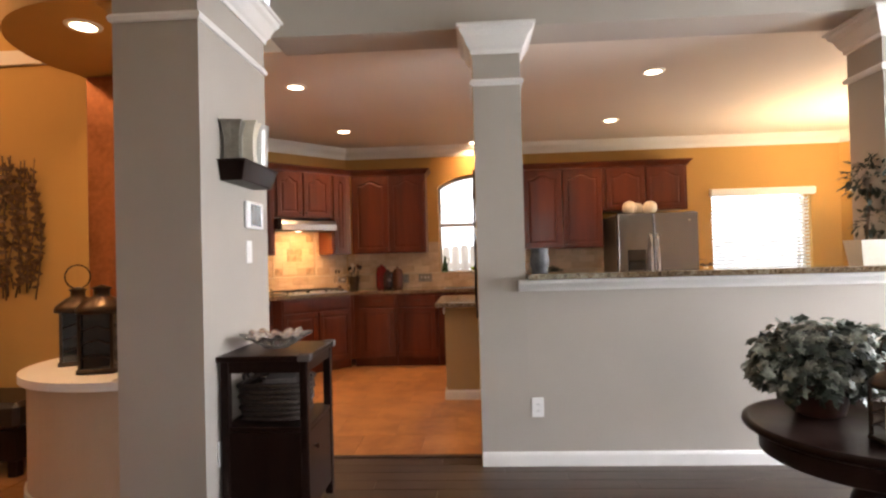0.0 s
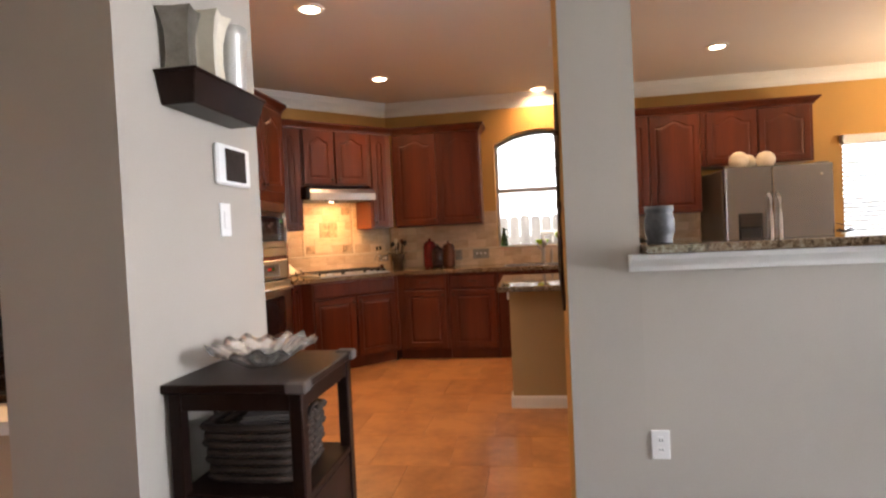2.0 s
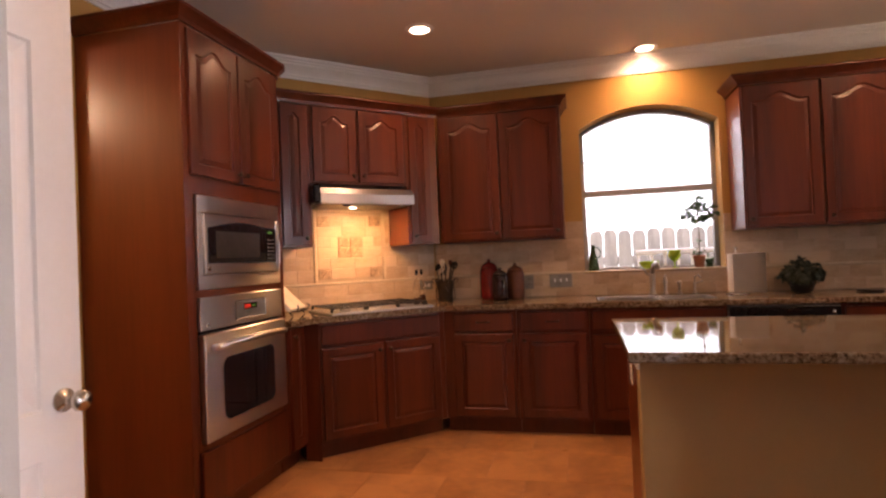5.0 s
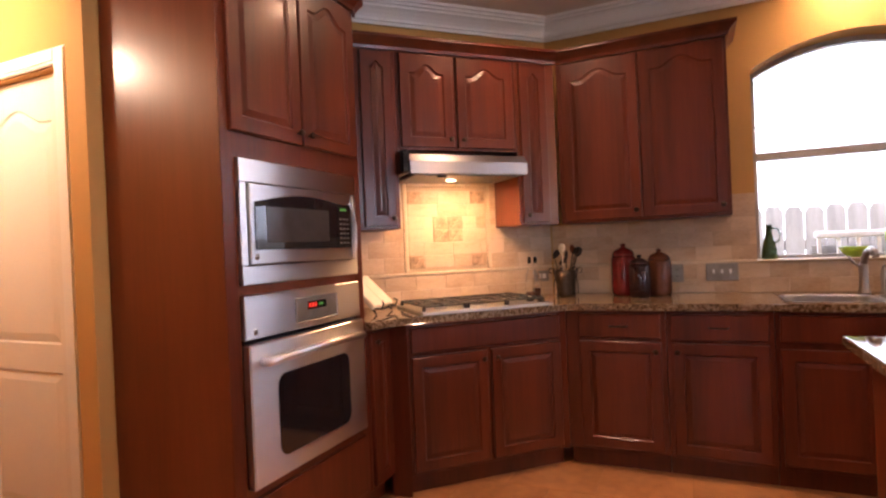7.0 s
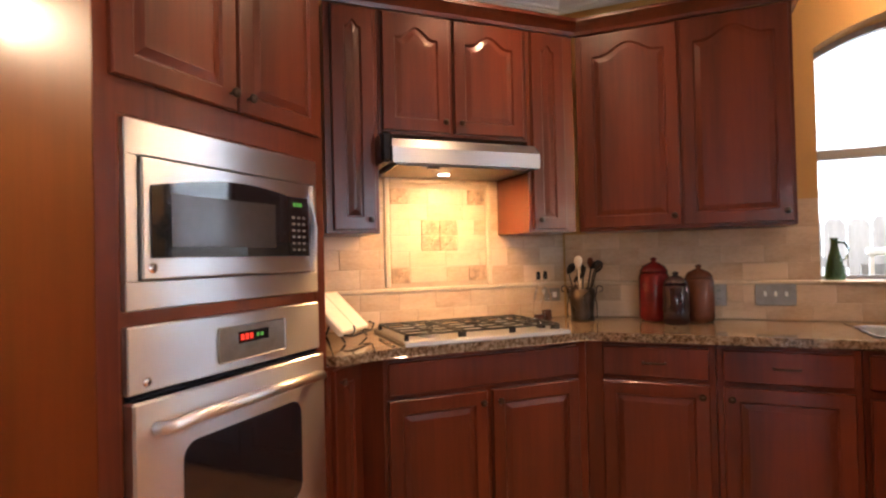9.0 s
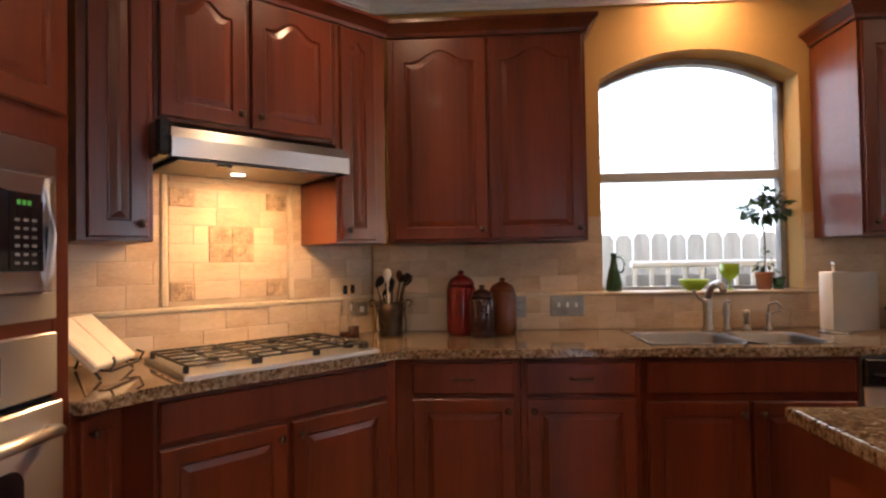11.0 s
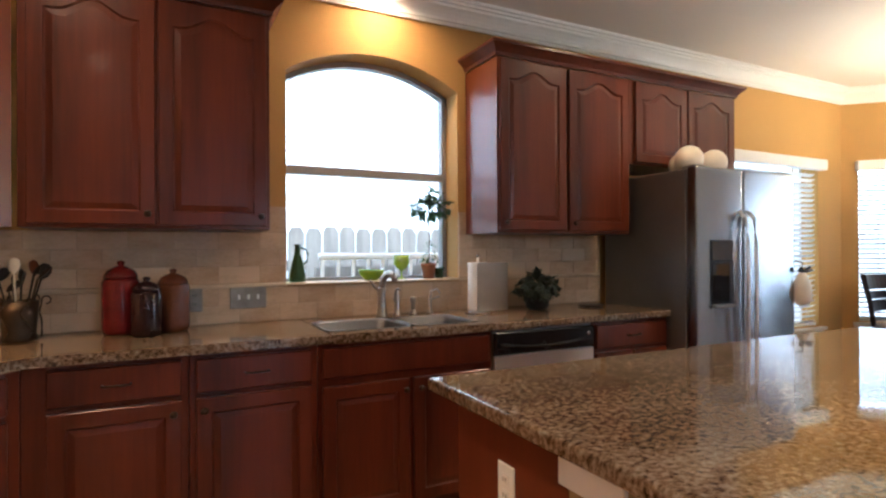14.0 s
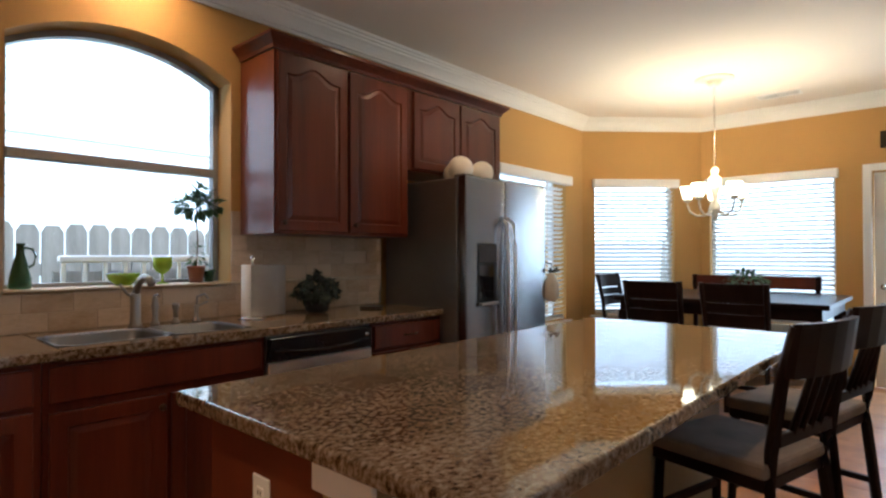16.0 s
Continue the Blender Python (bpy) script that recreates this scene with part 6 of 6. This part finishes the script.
part("bow", tubes(0.008, [(0, 0, 0.275), (0.05, -0.02, 0.31), (0.07, -0.02, 0.29), (0, -0.01, 0.275), (-0.05, -0.02, 0.305), (-0.07, -0.02, 0.29), (0, 0, 0.275)]), IRON, hb, "dark bow")
part("hook", tubes(0.004, [(0, 0, 0.28), (0, 0.0, 0.34), (-0.055, 0.06, 0.36)]), IRON, hb)

# ---- stools ----


def stool(m):
    t = thing("bar_stool", m, "dark wooden counter stool with tan upholstered seat", "stool", "stools at the island")
    b_ = bmesh.new()
    cub(b_, -0.215, 0.215, -0.20, 0.215, 0.575, 0.625, 0.022, 3)
    part("seat", b_, SEAT, t, "tan upholstered cushion")
    part("seat_frame", cubes((-0.205, 0.205, -0.19, 0.205, 0.535, 0.574), bev=0.004), ESPRESSO, t)
    for x in (-0.185, 0.185):
        part("front_leg", tubes(0.02, [(x, 0.185, 0.54), (x * 1.08, 0.205, 0.0)], seg=4), ESPRESSO, t)
        part("back_leg", tubes(0.021, [(x * 1.08, -0.25, 0.0), (x, -0.195, 0.54), (x, -0.20, 0.66), (x, -0.235, 0.90), (x, -0.275, 1.055)], seg=4), ESPRESSO, t)
    for y0, z in ((0.2, 0.22), (0.195, 0.36)):
        part("stretcher", cubes((-0.19, 0.19, y0 - 0.012, y0 + 0.006, z - 0.014, z + 0.014)), ESPRESSO, t)
    for x in (-0.192, 0.192):
        part("stretcher", cubes((x - 0.009, x + 0.009, -0.21, 0.19, 0.275, 0.30)), ESPRESSO, t)
    b_ = bmesh.new()
    pts = [(0.20 * s, -0.262 - 0.03 * (1 - s * s)) for s in (-1, -0.6, -0.2, 0.2, 0.6, 1)]
    lo_ = [b_.verts.new((x, y + 0.014, 0.90)) for x, y in pts] + [b_.verts.new((x, y - 0.012, 0.90)) for x, y in pts[::-1]]
    hi_ = [b_.verts.new((x, y - 0.012, 1.065)) for x, y in pts] + [b_.verts.new((x, y - 0.036, 1.065)) for x, y in pts[::-1]]
    b_.faces.new(lo_[::-1])
    b_.faces.new(hi_)
    for i in range(12):
        b_.faces.new((lo_[i], lo_[(i + 1) % 12], hi_[(i + 1) % 12], hi_[i]))
    part("crest_rail", b_, ESPRESSO, t)
    part("lower_rail", cubes((-0.18, 0.18, -0.225, -0.205, 0.68, 0.72), bev=0.003), ESPRESSO, t)
    for x in (-0.09, -0.03, 0.03, 0.09):
        part("back_slat", tubes(0.011, [(x, -0.216, 0.71), (x, -0.250, 0.82), (x, -0.275, 0.91)], seg=4), ESPRESSO, t)
    return t


s1 = stool(pose(1.20, 5.535, 0, 0, 0, -14))
copy_thing(s1, pose(1.94, 5.48, 0, 0, 0, -12))

# ---- dining set ----
dt = thing("dining_table", pose(4.43, 6.41, 0), "dark counter-height dining table", "table")
part("tabletop", cubes((-0.65, 0.65, -0.81, 0.81, 0.865, 0.905), bev=0.006), ESPRESSO, dt)
part("apron", cubes((-0.60, 0.60, -0.76, 0.76, 0.775, 0.864)), ESPRESSO, dt)
for x in (-0.57, 0.57):
    for y in (-0.73, 0.73):
        part("leg", cubes((x - 0.045, x + 0.045, y - 0.045, y + 0.045, 0, 0.775), bev=0.005), ESPRESSO, dt)


def chair(m):
    t = thing("dining_chair", m, "dark wooden ladder-back counter-height dining chair", "chair", "chairs round the table")
    part("seat", cubes((-0.22, 0.22, -0.20, 0.22, 0.595, 0.635), bev=0.012), SEAT, t, "tan upholstered seat")
    part("seat_frame", cubes((-0.21, 0.21, -0.19, 0.21, 0.55, 0.594), bev=0.003), ESPRESSO, t)
    for x in (-0.19, 0.19):
        part("front_leg", cubes((x - 0.02, x + 0.02, 0.17, 0.21, 0, 0.55), bev=0.003), ESPRESSO, t)
        part("back_post", tubes(0.022, [(x * 1.08, -0.25, 0.0), (x * 1.08, -0.205, 0.58), (x * 1.1, -0.235, 0.82), (x * 1.15, -0.29, 1.06)], seg=4), ESPRESSO, t)
        part("side_stretcher", cubes((x - 0.01, x + 0.01, -0.20, 0.17, 0.30, 0.33)), ESPRESSO, t)
    part("footrest", cubes((-0.17, 0.17, 0.18, 0.20, 0.20, 0.235)), ESPRESSO, t)
    for z0, z1, y in ((0.925, 1.055, -0.268), (0.845, 0.912, -0.245), (0.735, 0.832, -0.228)):
        b_ = bmesh.new()
        cub(b_, -0.225, 0.225, -0.011, 0.011, z0, z1, 0.004)
        bmesh.ops.subdivide_edges(b_, edges=[e for e in b_.edges if abs(e.verts[0].co.x - e.verts[1].co.x) > 0.3], cuts=6)
        for v in b_.verts:
            v.co.y += y + 0.035 * (v.co.x / 0.225) ** 2 - 0.025 - 0.20 * (v.co.z - (z0 + z1) / 2)
        part("back_slat", b_, ESPRESSO, t)
    return t


c1 = chair(pose(3.69, 6.72, 0, 0, 0, -90))
copy_thing(c1, pose(3.69, 6.12, 0, 0, 0, -92))
copy_thing(c1, pose(4.70, 7.43, 0.0, 0, 0, 178))
bn = thing("dining_bench", pose(5.31, 6.485, 0), "reddish dark wooden bench with high back behind the table", "bench")
part("seat", cubes((-0.22, 0.18, -0.60, 0.60, 0.42, 0.46), bev=0.008), ESPRESSO, bn)
part("back_rail", cubes((0.17, 0.20, -0.60, 0.60, 0.915, 1.045), bev=0.006), CHERRY, bn)
part("back_rail", cubes((0.17, 0.195, -0.60, 0.60, 0.70, 0.86), bev=0.006), CHERRY, bn)
for y in (-0.59, 0.55):
    part("end_post", cubes((0.165, 0.21, y, y + 0.04, 0, 1.05), bev=0.004), ESPRESSO, bn)
    part("front_leg", cubes((-0.21, -0.17, y, y + 0.04, 0, 0.42), bev=0.004), ESPRESSO, bn)
cp = thing("centerpiece_plant", pose(4.52, 6.33, 0.9055), "green leafy centerpiece in a low bowl on the table", "potted plant")
part("bowl", turned([(0.06, 0), (0.10, 0.03), (0.14, 0.08), (0.13, 0.08), (0.0, 0.05)], seg=24), BRONZE, cp)
part("leaves", foliage((0, 0, 0.12), (0.19, 0.19, 0.085), 240, 0.06, 61, 0.3), LEAF, cp)
# star ornament above the patio door
b = bmesh.new()
star = [((0.16 if k % 2 == 0 else 0.065) * math.cos(radians(90 + 36 * k)), (0.16 if k % 2 == 0 else 0.065) * math.sin(radians(90 + 36 * k))) for k in range(10)]
mid = b.verts.new((0, -0.03, 0))
rim = [b.verts.new((x, -0.004, z)) for x, z in star]
bk_ = [b.verts.new((x, -0.001, z)) for x, z in star]
for k in range(10):
    b.faces.new((rim[k], rim[(k + 1) % 10], mid))
    b.faces.new((bk_[k], bk_[(k + 1) % 10], rim[(k + 1) % 10], rim[k]))
tube(b, [(0.17 * math.cos(a), -0.012, 0.17 * math.sin(a)) for a in [k * math.pi / 12 for k in range(25)]], 0.01, 6)
cub(b, -0.30, -0.19, -0.012, -0.002, -0.10, 0.06, 0.004)
cub(b, 0.19, 0.30, -0.012, -0.002, -0.10, 0.06, 0.004)
bmesh.ops.recalc_face_normals(b, faces=b.faces[:])
solid("star_ornament", b, BRONZE, "dark metal star ornament above the patio door", "wall art", pose(5.648, 5.14, 2.36, 0, 0, -90))

# ---- outside ----
fabric("ground", cubes((-400, 400, -400, 400, -0.45, -0.25)), LAWN, "lawn reaching to the horizon", "ground")
fabric("patio", cubes((5.87, 9.5, 3.4, 7.4, -0.249, -0.06)), PATIO, "concrete patio outside the glazed door", "patio")


def fence(x0, x1, y, m, group):
    """A dog-eared picket fence along x at y."""
    t = thing("wooden_fence", m, "weathered grey picket fence in the yard", "fence", group)
    w, gap = 0.14, 0.152
    b = bmesh.new()
    pts = [(0, 0), (w, 0), (w, 1.77), (w - 0.03, 1.82), (0.03, 1.82), (0, 1.77)]
    prism(b, pts, 0, 0.018)
    b.transform(Matrix.Rotation(math.pi / 2, 4, "X"))
    me = mesh_of(b, "picket", FENCE)
    n = int((x1 - x0) / gap)
    for i in range(n):
        part("picket", me, None, t, "", pose(x0 + i * gap, y, -0.24 + 0.01 * math.sin(i * 1.7)))
    part("rail", cubes((x0, x1, y + 0.002, y + 0.04, 0.0, 0.09)), FENCE, t)
    part("rail", cubes((x0, x1, y + 0.002, y + 0.04, 1.2, 1.29)), FENCE, t)




def neighbour_house():
    t = thing("neighbour_house", pose(0, 15.5, -0.25), "pale lap-sided house wall beyond the fence, raised above its eave", "house")
    # wall carried up past the eave so the upper pane stays white
    part("wall", cubes((-9, 14, 0.03, 6, 0, 7.6)), SIDING, t)
    b = bmesh.new()
    for k in range(42):
        z = 0.1 + k * 0.178
        v = [b.verts.new(p) for p in ((-9, 0.012, z), (14, 0.012, z), (14, 0.029, z + 0.178), (-9, 0.029, z + 0.178), (-9, 0.029, z), (14, 0.029, z))]
        b.faces.new((v[0], v[1], v[2], v[3]))
        b.faces.new((v[0], v[4], v[5], v[1]))
    part("siding_boards", b, SIDING, t)["kind"] = "stuff"
    # board across the raised wall stands in for the eave line
    part("belt_board", cubes((-9, 14, -0.02, 0.01, 3.42, 3.58)), WHITE, t, "white board standing in for the eave line")
    # unseen roof, added to close the raised wall
    b = bmesh.new()
    v = [b.verts.new(p) for p in ((-9.4, -0.5, 7.5), (14.4, -0.5, 7.5), (14.4, 3.0, 9.2), (-9.4, 3.0, 9.2), (14.4, 6.5, 7.5), (-9.4, 6.5, 7.5))]
    b.faces.new((v[0], v[1], v[2], v[3]))
    b.faces.new((v[3], v[2], v[4], v[5]))
    bmesh.ops.solidify(b, geom=b.faces[:], thickness=0.06)
    part("roof", b, ROOF, t, "grey shingle roof added above the view")


neighbour_house()
fence(-6, 14, 9.9, pose(0, 0, -0.08), "yard fences")
fence(-6, 9, 0, pose(12.5, 5.0, 0, 0, 0, -90), "yard fences")
t = thing("garden_rail", pose(0, 0, 0), "low white railing in front of the yard fence", "railing")
part("top_rail", cubes((0.05, 2.6, 9.3, 9.35, 1.22, 1.27), bev=0.01), WHITE, t)
part("bottom_rail", cubes((0.05, 2.6, 9.3, 9.35, 0.18, 0.24), bev=0.01), WHITE, t)
b = bmesh.new()
cub(b, -0.012, 0.012, -0.012, 0.012, -0.25, 1.22)
me = mesh_of(b, "baluster", WHITE)
for i in range(21):
    part("baluster", me, None, t, "", pose(0.08 + i * 0.125, 9.325, 0))
part("panel", cubes((0.05, 2.6, 9.45, 9.47, -0.25, 1.16)), FENCE, t)

# ---- floors and tiles ----
floor_k = fabric("floor_kitchen", cubes((-5.6, 5.86, 4.30, 8.2, -0.12, -0.005)), FGROUT, "warm terracotta tile floor", "floor")
floor_f = fabric("floor_foyer", cubes((-5.6, -1.75, -2.8, 4.298, -0.12, -0.005)), FGROUT, "warm tile floor of the foyer", "floor")
floor_l = fabric("floor_living", cubes((-1.748, 5.09, -2.79, 4.298, -0.12, -0.016)), mat_slot, "dark glossy wood floor", "floor")
S = 0.455
b = bmesh.new()
cub(b, 0.0012, S - 0.0012, 0.0012, S - 0.0012, -0.008, 0.0, 0.001)
FT = mesh_of(b, "tile", FTILE)
b = bmesh.new()
cub(b, 0.0012, S - 0.0012, 0.0012, S / 2 - 0.0012, -0.008, 0.0, 0.001)
FTH = mesh_of(b, "tile", FTILE)
for j in range(8):
    for i in range(-7, 13):
        x, y = 0.06 + i * S - (S / 2 if j % 2 else 0), 4.303 + j * S
        if -3.2 < x < 5.5:
            part("tile", FT, None, floor_k, "", pose(x, y, 0))
b = bmesh.new()
for j in range(6):
    for i in range(8):
        x, y = -5.55 + i * S, 1.58 + j * S
        if x < -2.2:
            cub(b, x + 0.003, x + S - 0.003, y + 0.003, y + S - 0.003, -0.008, 0)
part("tiles", b, FTILE, floor_f)["kind"] = "stuff"
b = bmesh.new()
cub(b, 0.0006, 1.4994, 0.0006, 0.1244, -0.016, 0.0, 0.0015)
PL = mesh_of(b, "plank", OAK)
for j in range(38):
    y = 4.295 - 0.125 * (j + 1)
    for i in range(5):
        x = -1.74 + 1.5 * i - (0.37 * (j * 7 % 4))
        if x < -1.9:
            continue
        if x < 3.45 and y > -0.5:
            part("plank", PL, None, floor_l, "", pose(x, y, 0))
b = bmesh.new()
for j in range(38):
    y = 4.295 - 0.125 * (j + 1)
    x = -1.74 + 1.5 * 0 - (0.37 * (j * 7 % 4))
    if x < -1.9:
        cub(b, -1.745, x + 1.5 - 0.0006, y + 0.0006, y + 0.1244, -0.016, 0)
    last = max(-1.74 + 1.5 * i - (0.37 * (j * 7 % 4)) for i in range(5) if -1.74 + 1.5 * i - (0.37 * (j * 7 % 4)) < 3.45) + 1.5
    cub(b, last + 0.0006, 4.95, y + 0.0006, y + 0.1244, -0.016, 0)
cub(b, -1.745, 4.95, -2.65, -0.46, -0.016, 0)
part("planks", b, OAK, floor_l)["kind"] = "stuff"
fabric("threshold", cubes((-1.28, 0.02, 4.28, 4.33, 0.0005, 0.011), bev=0.004), OAK, "dark wood threshold strip", "threshold")

# backsplash on the north wall and the corner wall
TH, TW = 0.0985, 0.198


def tile_mesh(w, h):
    b = bmesh.new()
    cub(b, 0.001, w - 0.001, -0.0075, -0.001, 0.001, h - 0.001, 0.0014)
    return mesh_of(b, "tile", TILE)


TM = {}


def lay(parent, m, u0, u1, z0, z1, shift, skip=()):
    """Rows of stone tiles on a wall in its own u, z; skip: rectangles left free."""
    rows = round((z1 - z0) / TH)
    th = (z1 - z0) / rows
    for r in range(rows):
        za = z0 + r * th
        u = u0 - (TW * 0.5 if (r + shift) % 2 else 0)
        while u < u1 - 0.01:
            a, c = max(u, u0), min(u + TW, u1)
            u += TW
            if c - a < 0.02:
                continue
            for s0, s1, t0, t1 in skip:
                if za + th > t0 + 0.012 and za < t1 - 0.012:
                    if a >= s0 - 1e-4 and c <= s1 + 1e-4:
                        a = c
                    elif a < s0 < c:
                        c = s0
                    elif a < s1 < c:
                        a = s1
            if c - a < 0.02:
                continue
            key = (round(c - a, 3), round(th, 4))
            if key not in TM:
                TM[key] = tile_mesh(*key)
            part("tile", TM[key], None, parent, "", m @ pose(a, 0, za))


ZT = 1.105
inv = wall_n.matrix_basis.inverted()
mN = inv @ pose(0, 7.9985, 0)
lay(wall_n, mN, -1.685, 1.70, CT1 + 0.002, ZT - 0.006, 0, [(WX0 - 9, WX0 - 9, 0, 0)])
lay(wall_n, mN, -1.685, WX0, ZT + 0.02, 1.384, 1)
lay(wall_n, mN, WX1, 1.70, ZT + 0.02, 1.384, 1)
lay(wall_n, mN, -0.598, WX0, 1.385, 1.52, 0)
lay(wall_n, mN, WX1, 0.655, 1.385, 1.52, 0)
for a, c in ((-1.685, WX0), (WX1, 1.70)):
    part("pencil_trim", cubes((a, c, -0.014, -0.001, ZT - 0.004, ZT + 0.018), bev=0.005), TRIMT, wall_n, "stone pencil trim", mN)
part("grout", cubes((-1.685, WX0 - 0.001, -0.004, -0.0008, CT1, 1.384), (WX1 + 0.001, 1.70, -0.004, -0.0008, CT1, 1.384), (WX0 - 0.001, WX1 + 0.001, -0.004, -0.0008, CT1, ZT - 0.004), (-0.598, WX0 - 0.001, -0.004, -0.0008, 1.384, 1.52), (WX1 + 0.001, 0.655, -0.004, -0.0008, 1.384, 1.52)), GROUT, wall_n, "", mN)
mC = wall_c.matrix_basis.inverted() @ pose(*corner(0, 0.0015), 0, 0, 0, 45)
PW = 0.297
lay(wall_c, mC, -0.92, 0.755, CT1 + 0.002, ZT - 0.006, 0)
lay(wall_c, mC, -0.92, -PW - 0.001, ZT + 0.02, 1.70, 1)
lay(wall_c, mC, PW + 0.001, 0.755, ZT + 0.02, 1.70, 0)
part("grout", cubes((-0.92, 0.755, -0.004, -0.0008, CT1, 1.82)), GROUT, wall_c, "", mC)
part("pencil_trim", cubes((-0.92, 0.755, -0.016, -0.001, ZT - 0.004, ZT + 0.018), bev=0.005), TRIMT, wall_c, "stone pencil trim", mC)
PZ0, PH = 1.147, 0.0803
deco = [(-0.262, PZ0), (0.164, PZ0), (-0.262, PZ0 + 5 * PH), (0.164, PZ0 + 5 * PH), (-0.099, PZ0 + 2 * PH), (0.001, PZ0 + 2 * PH), (-0.099, PZ0 + 3 * PH), (0.001, PZ0 + 3 * PH)]
FR = [(-PW, -PW + 0.028, ZT + 0.02, 1.70), (PW - 0.028, PW, ZT + 0.02, 1.70), (-PW + 0.028, PW - 0.028, 1.655, 1.683)]
for a, c, z0, z1 in FR:
    part("panel_frame", cubes((a, c, -0.018, -0.001, z0, z1), bev=0.006), TRIMT, wall_c, "stone frame of the mosaic panel", mC)
for r in range(6):
    za = PZ0 + r * PH
    spans = {0: [(-0.162, 0.162)], 5: [(-0.162, 0.162)], 2: [(-0.265, -0.101), (0.101, 0.265)], 3: [(-0.265, -0.101), (0.101, 0.265)]}.get(r, [(-0.265, 0.265)])
    for a0, a1 in spans:
        lay(wall_c, mC, a0, a1, za, za + PH, r)
lay(wall_c, mC, -PW + 0.03, PW - 0.03, 1.685, 1.78, 1)
for u, z in deco:
    tl = part("carved_tile", cubes((u, u + 0.098, -0.012, -0.001, z + 0.001, z + PH - 0.001), bev=0.003), DECO, wall_c, "carved leaf relief tile", mC)
    b = bmesh.new()
    for s in range(5):
        cx, cz, ang = u + 0.03 + 0.01 * s, z + 0.018 + 0.011 * s, 0.6 + (0.9 if s % 2 else -0.5)
        pts = [(cx + 0.020 * math.cos(q) * math.cos(ang) - 0.007 * math.sin(q) * math.sin(ang), cz + 0.020 * math.cos(q) * math.sin(ang) + 0.007 * math.sin(q) * math.cos(ang)) for q in [k * math.pi / 4 for k in range(8)]]
        lo = [b.verts.new((x, -0.0121, zz)) for x, zz in pts]
        top_ = b.verts.new((cx, -0.0165, cz))
        for k in range(8):
            b.faces.new((lo[k], lo[(k + 1) % 8], top_))
    part("leaf_relief", b, DECO, tl)
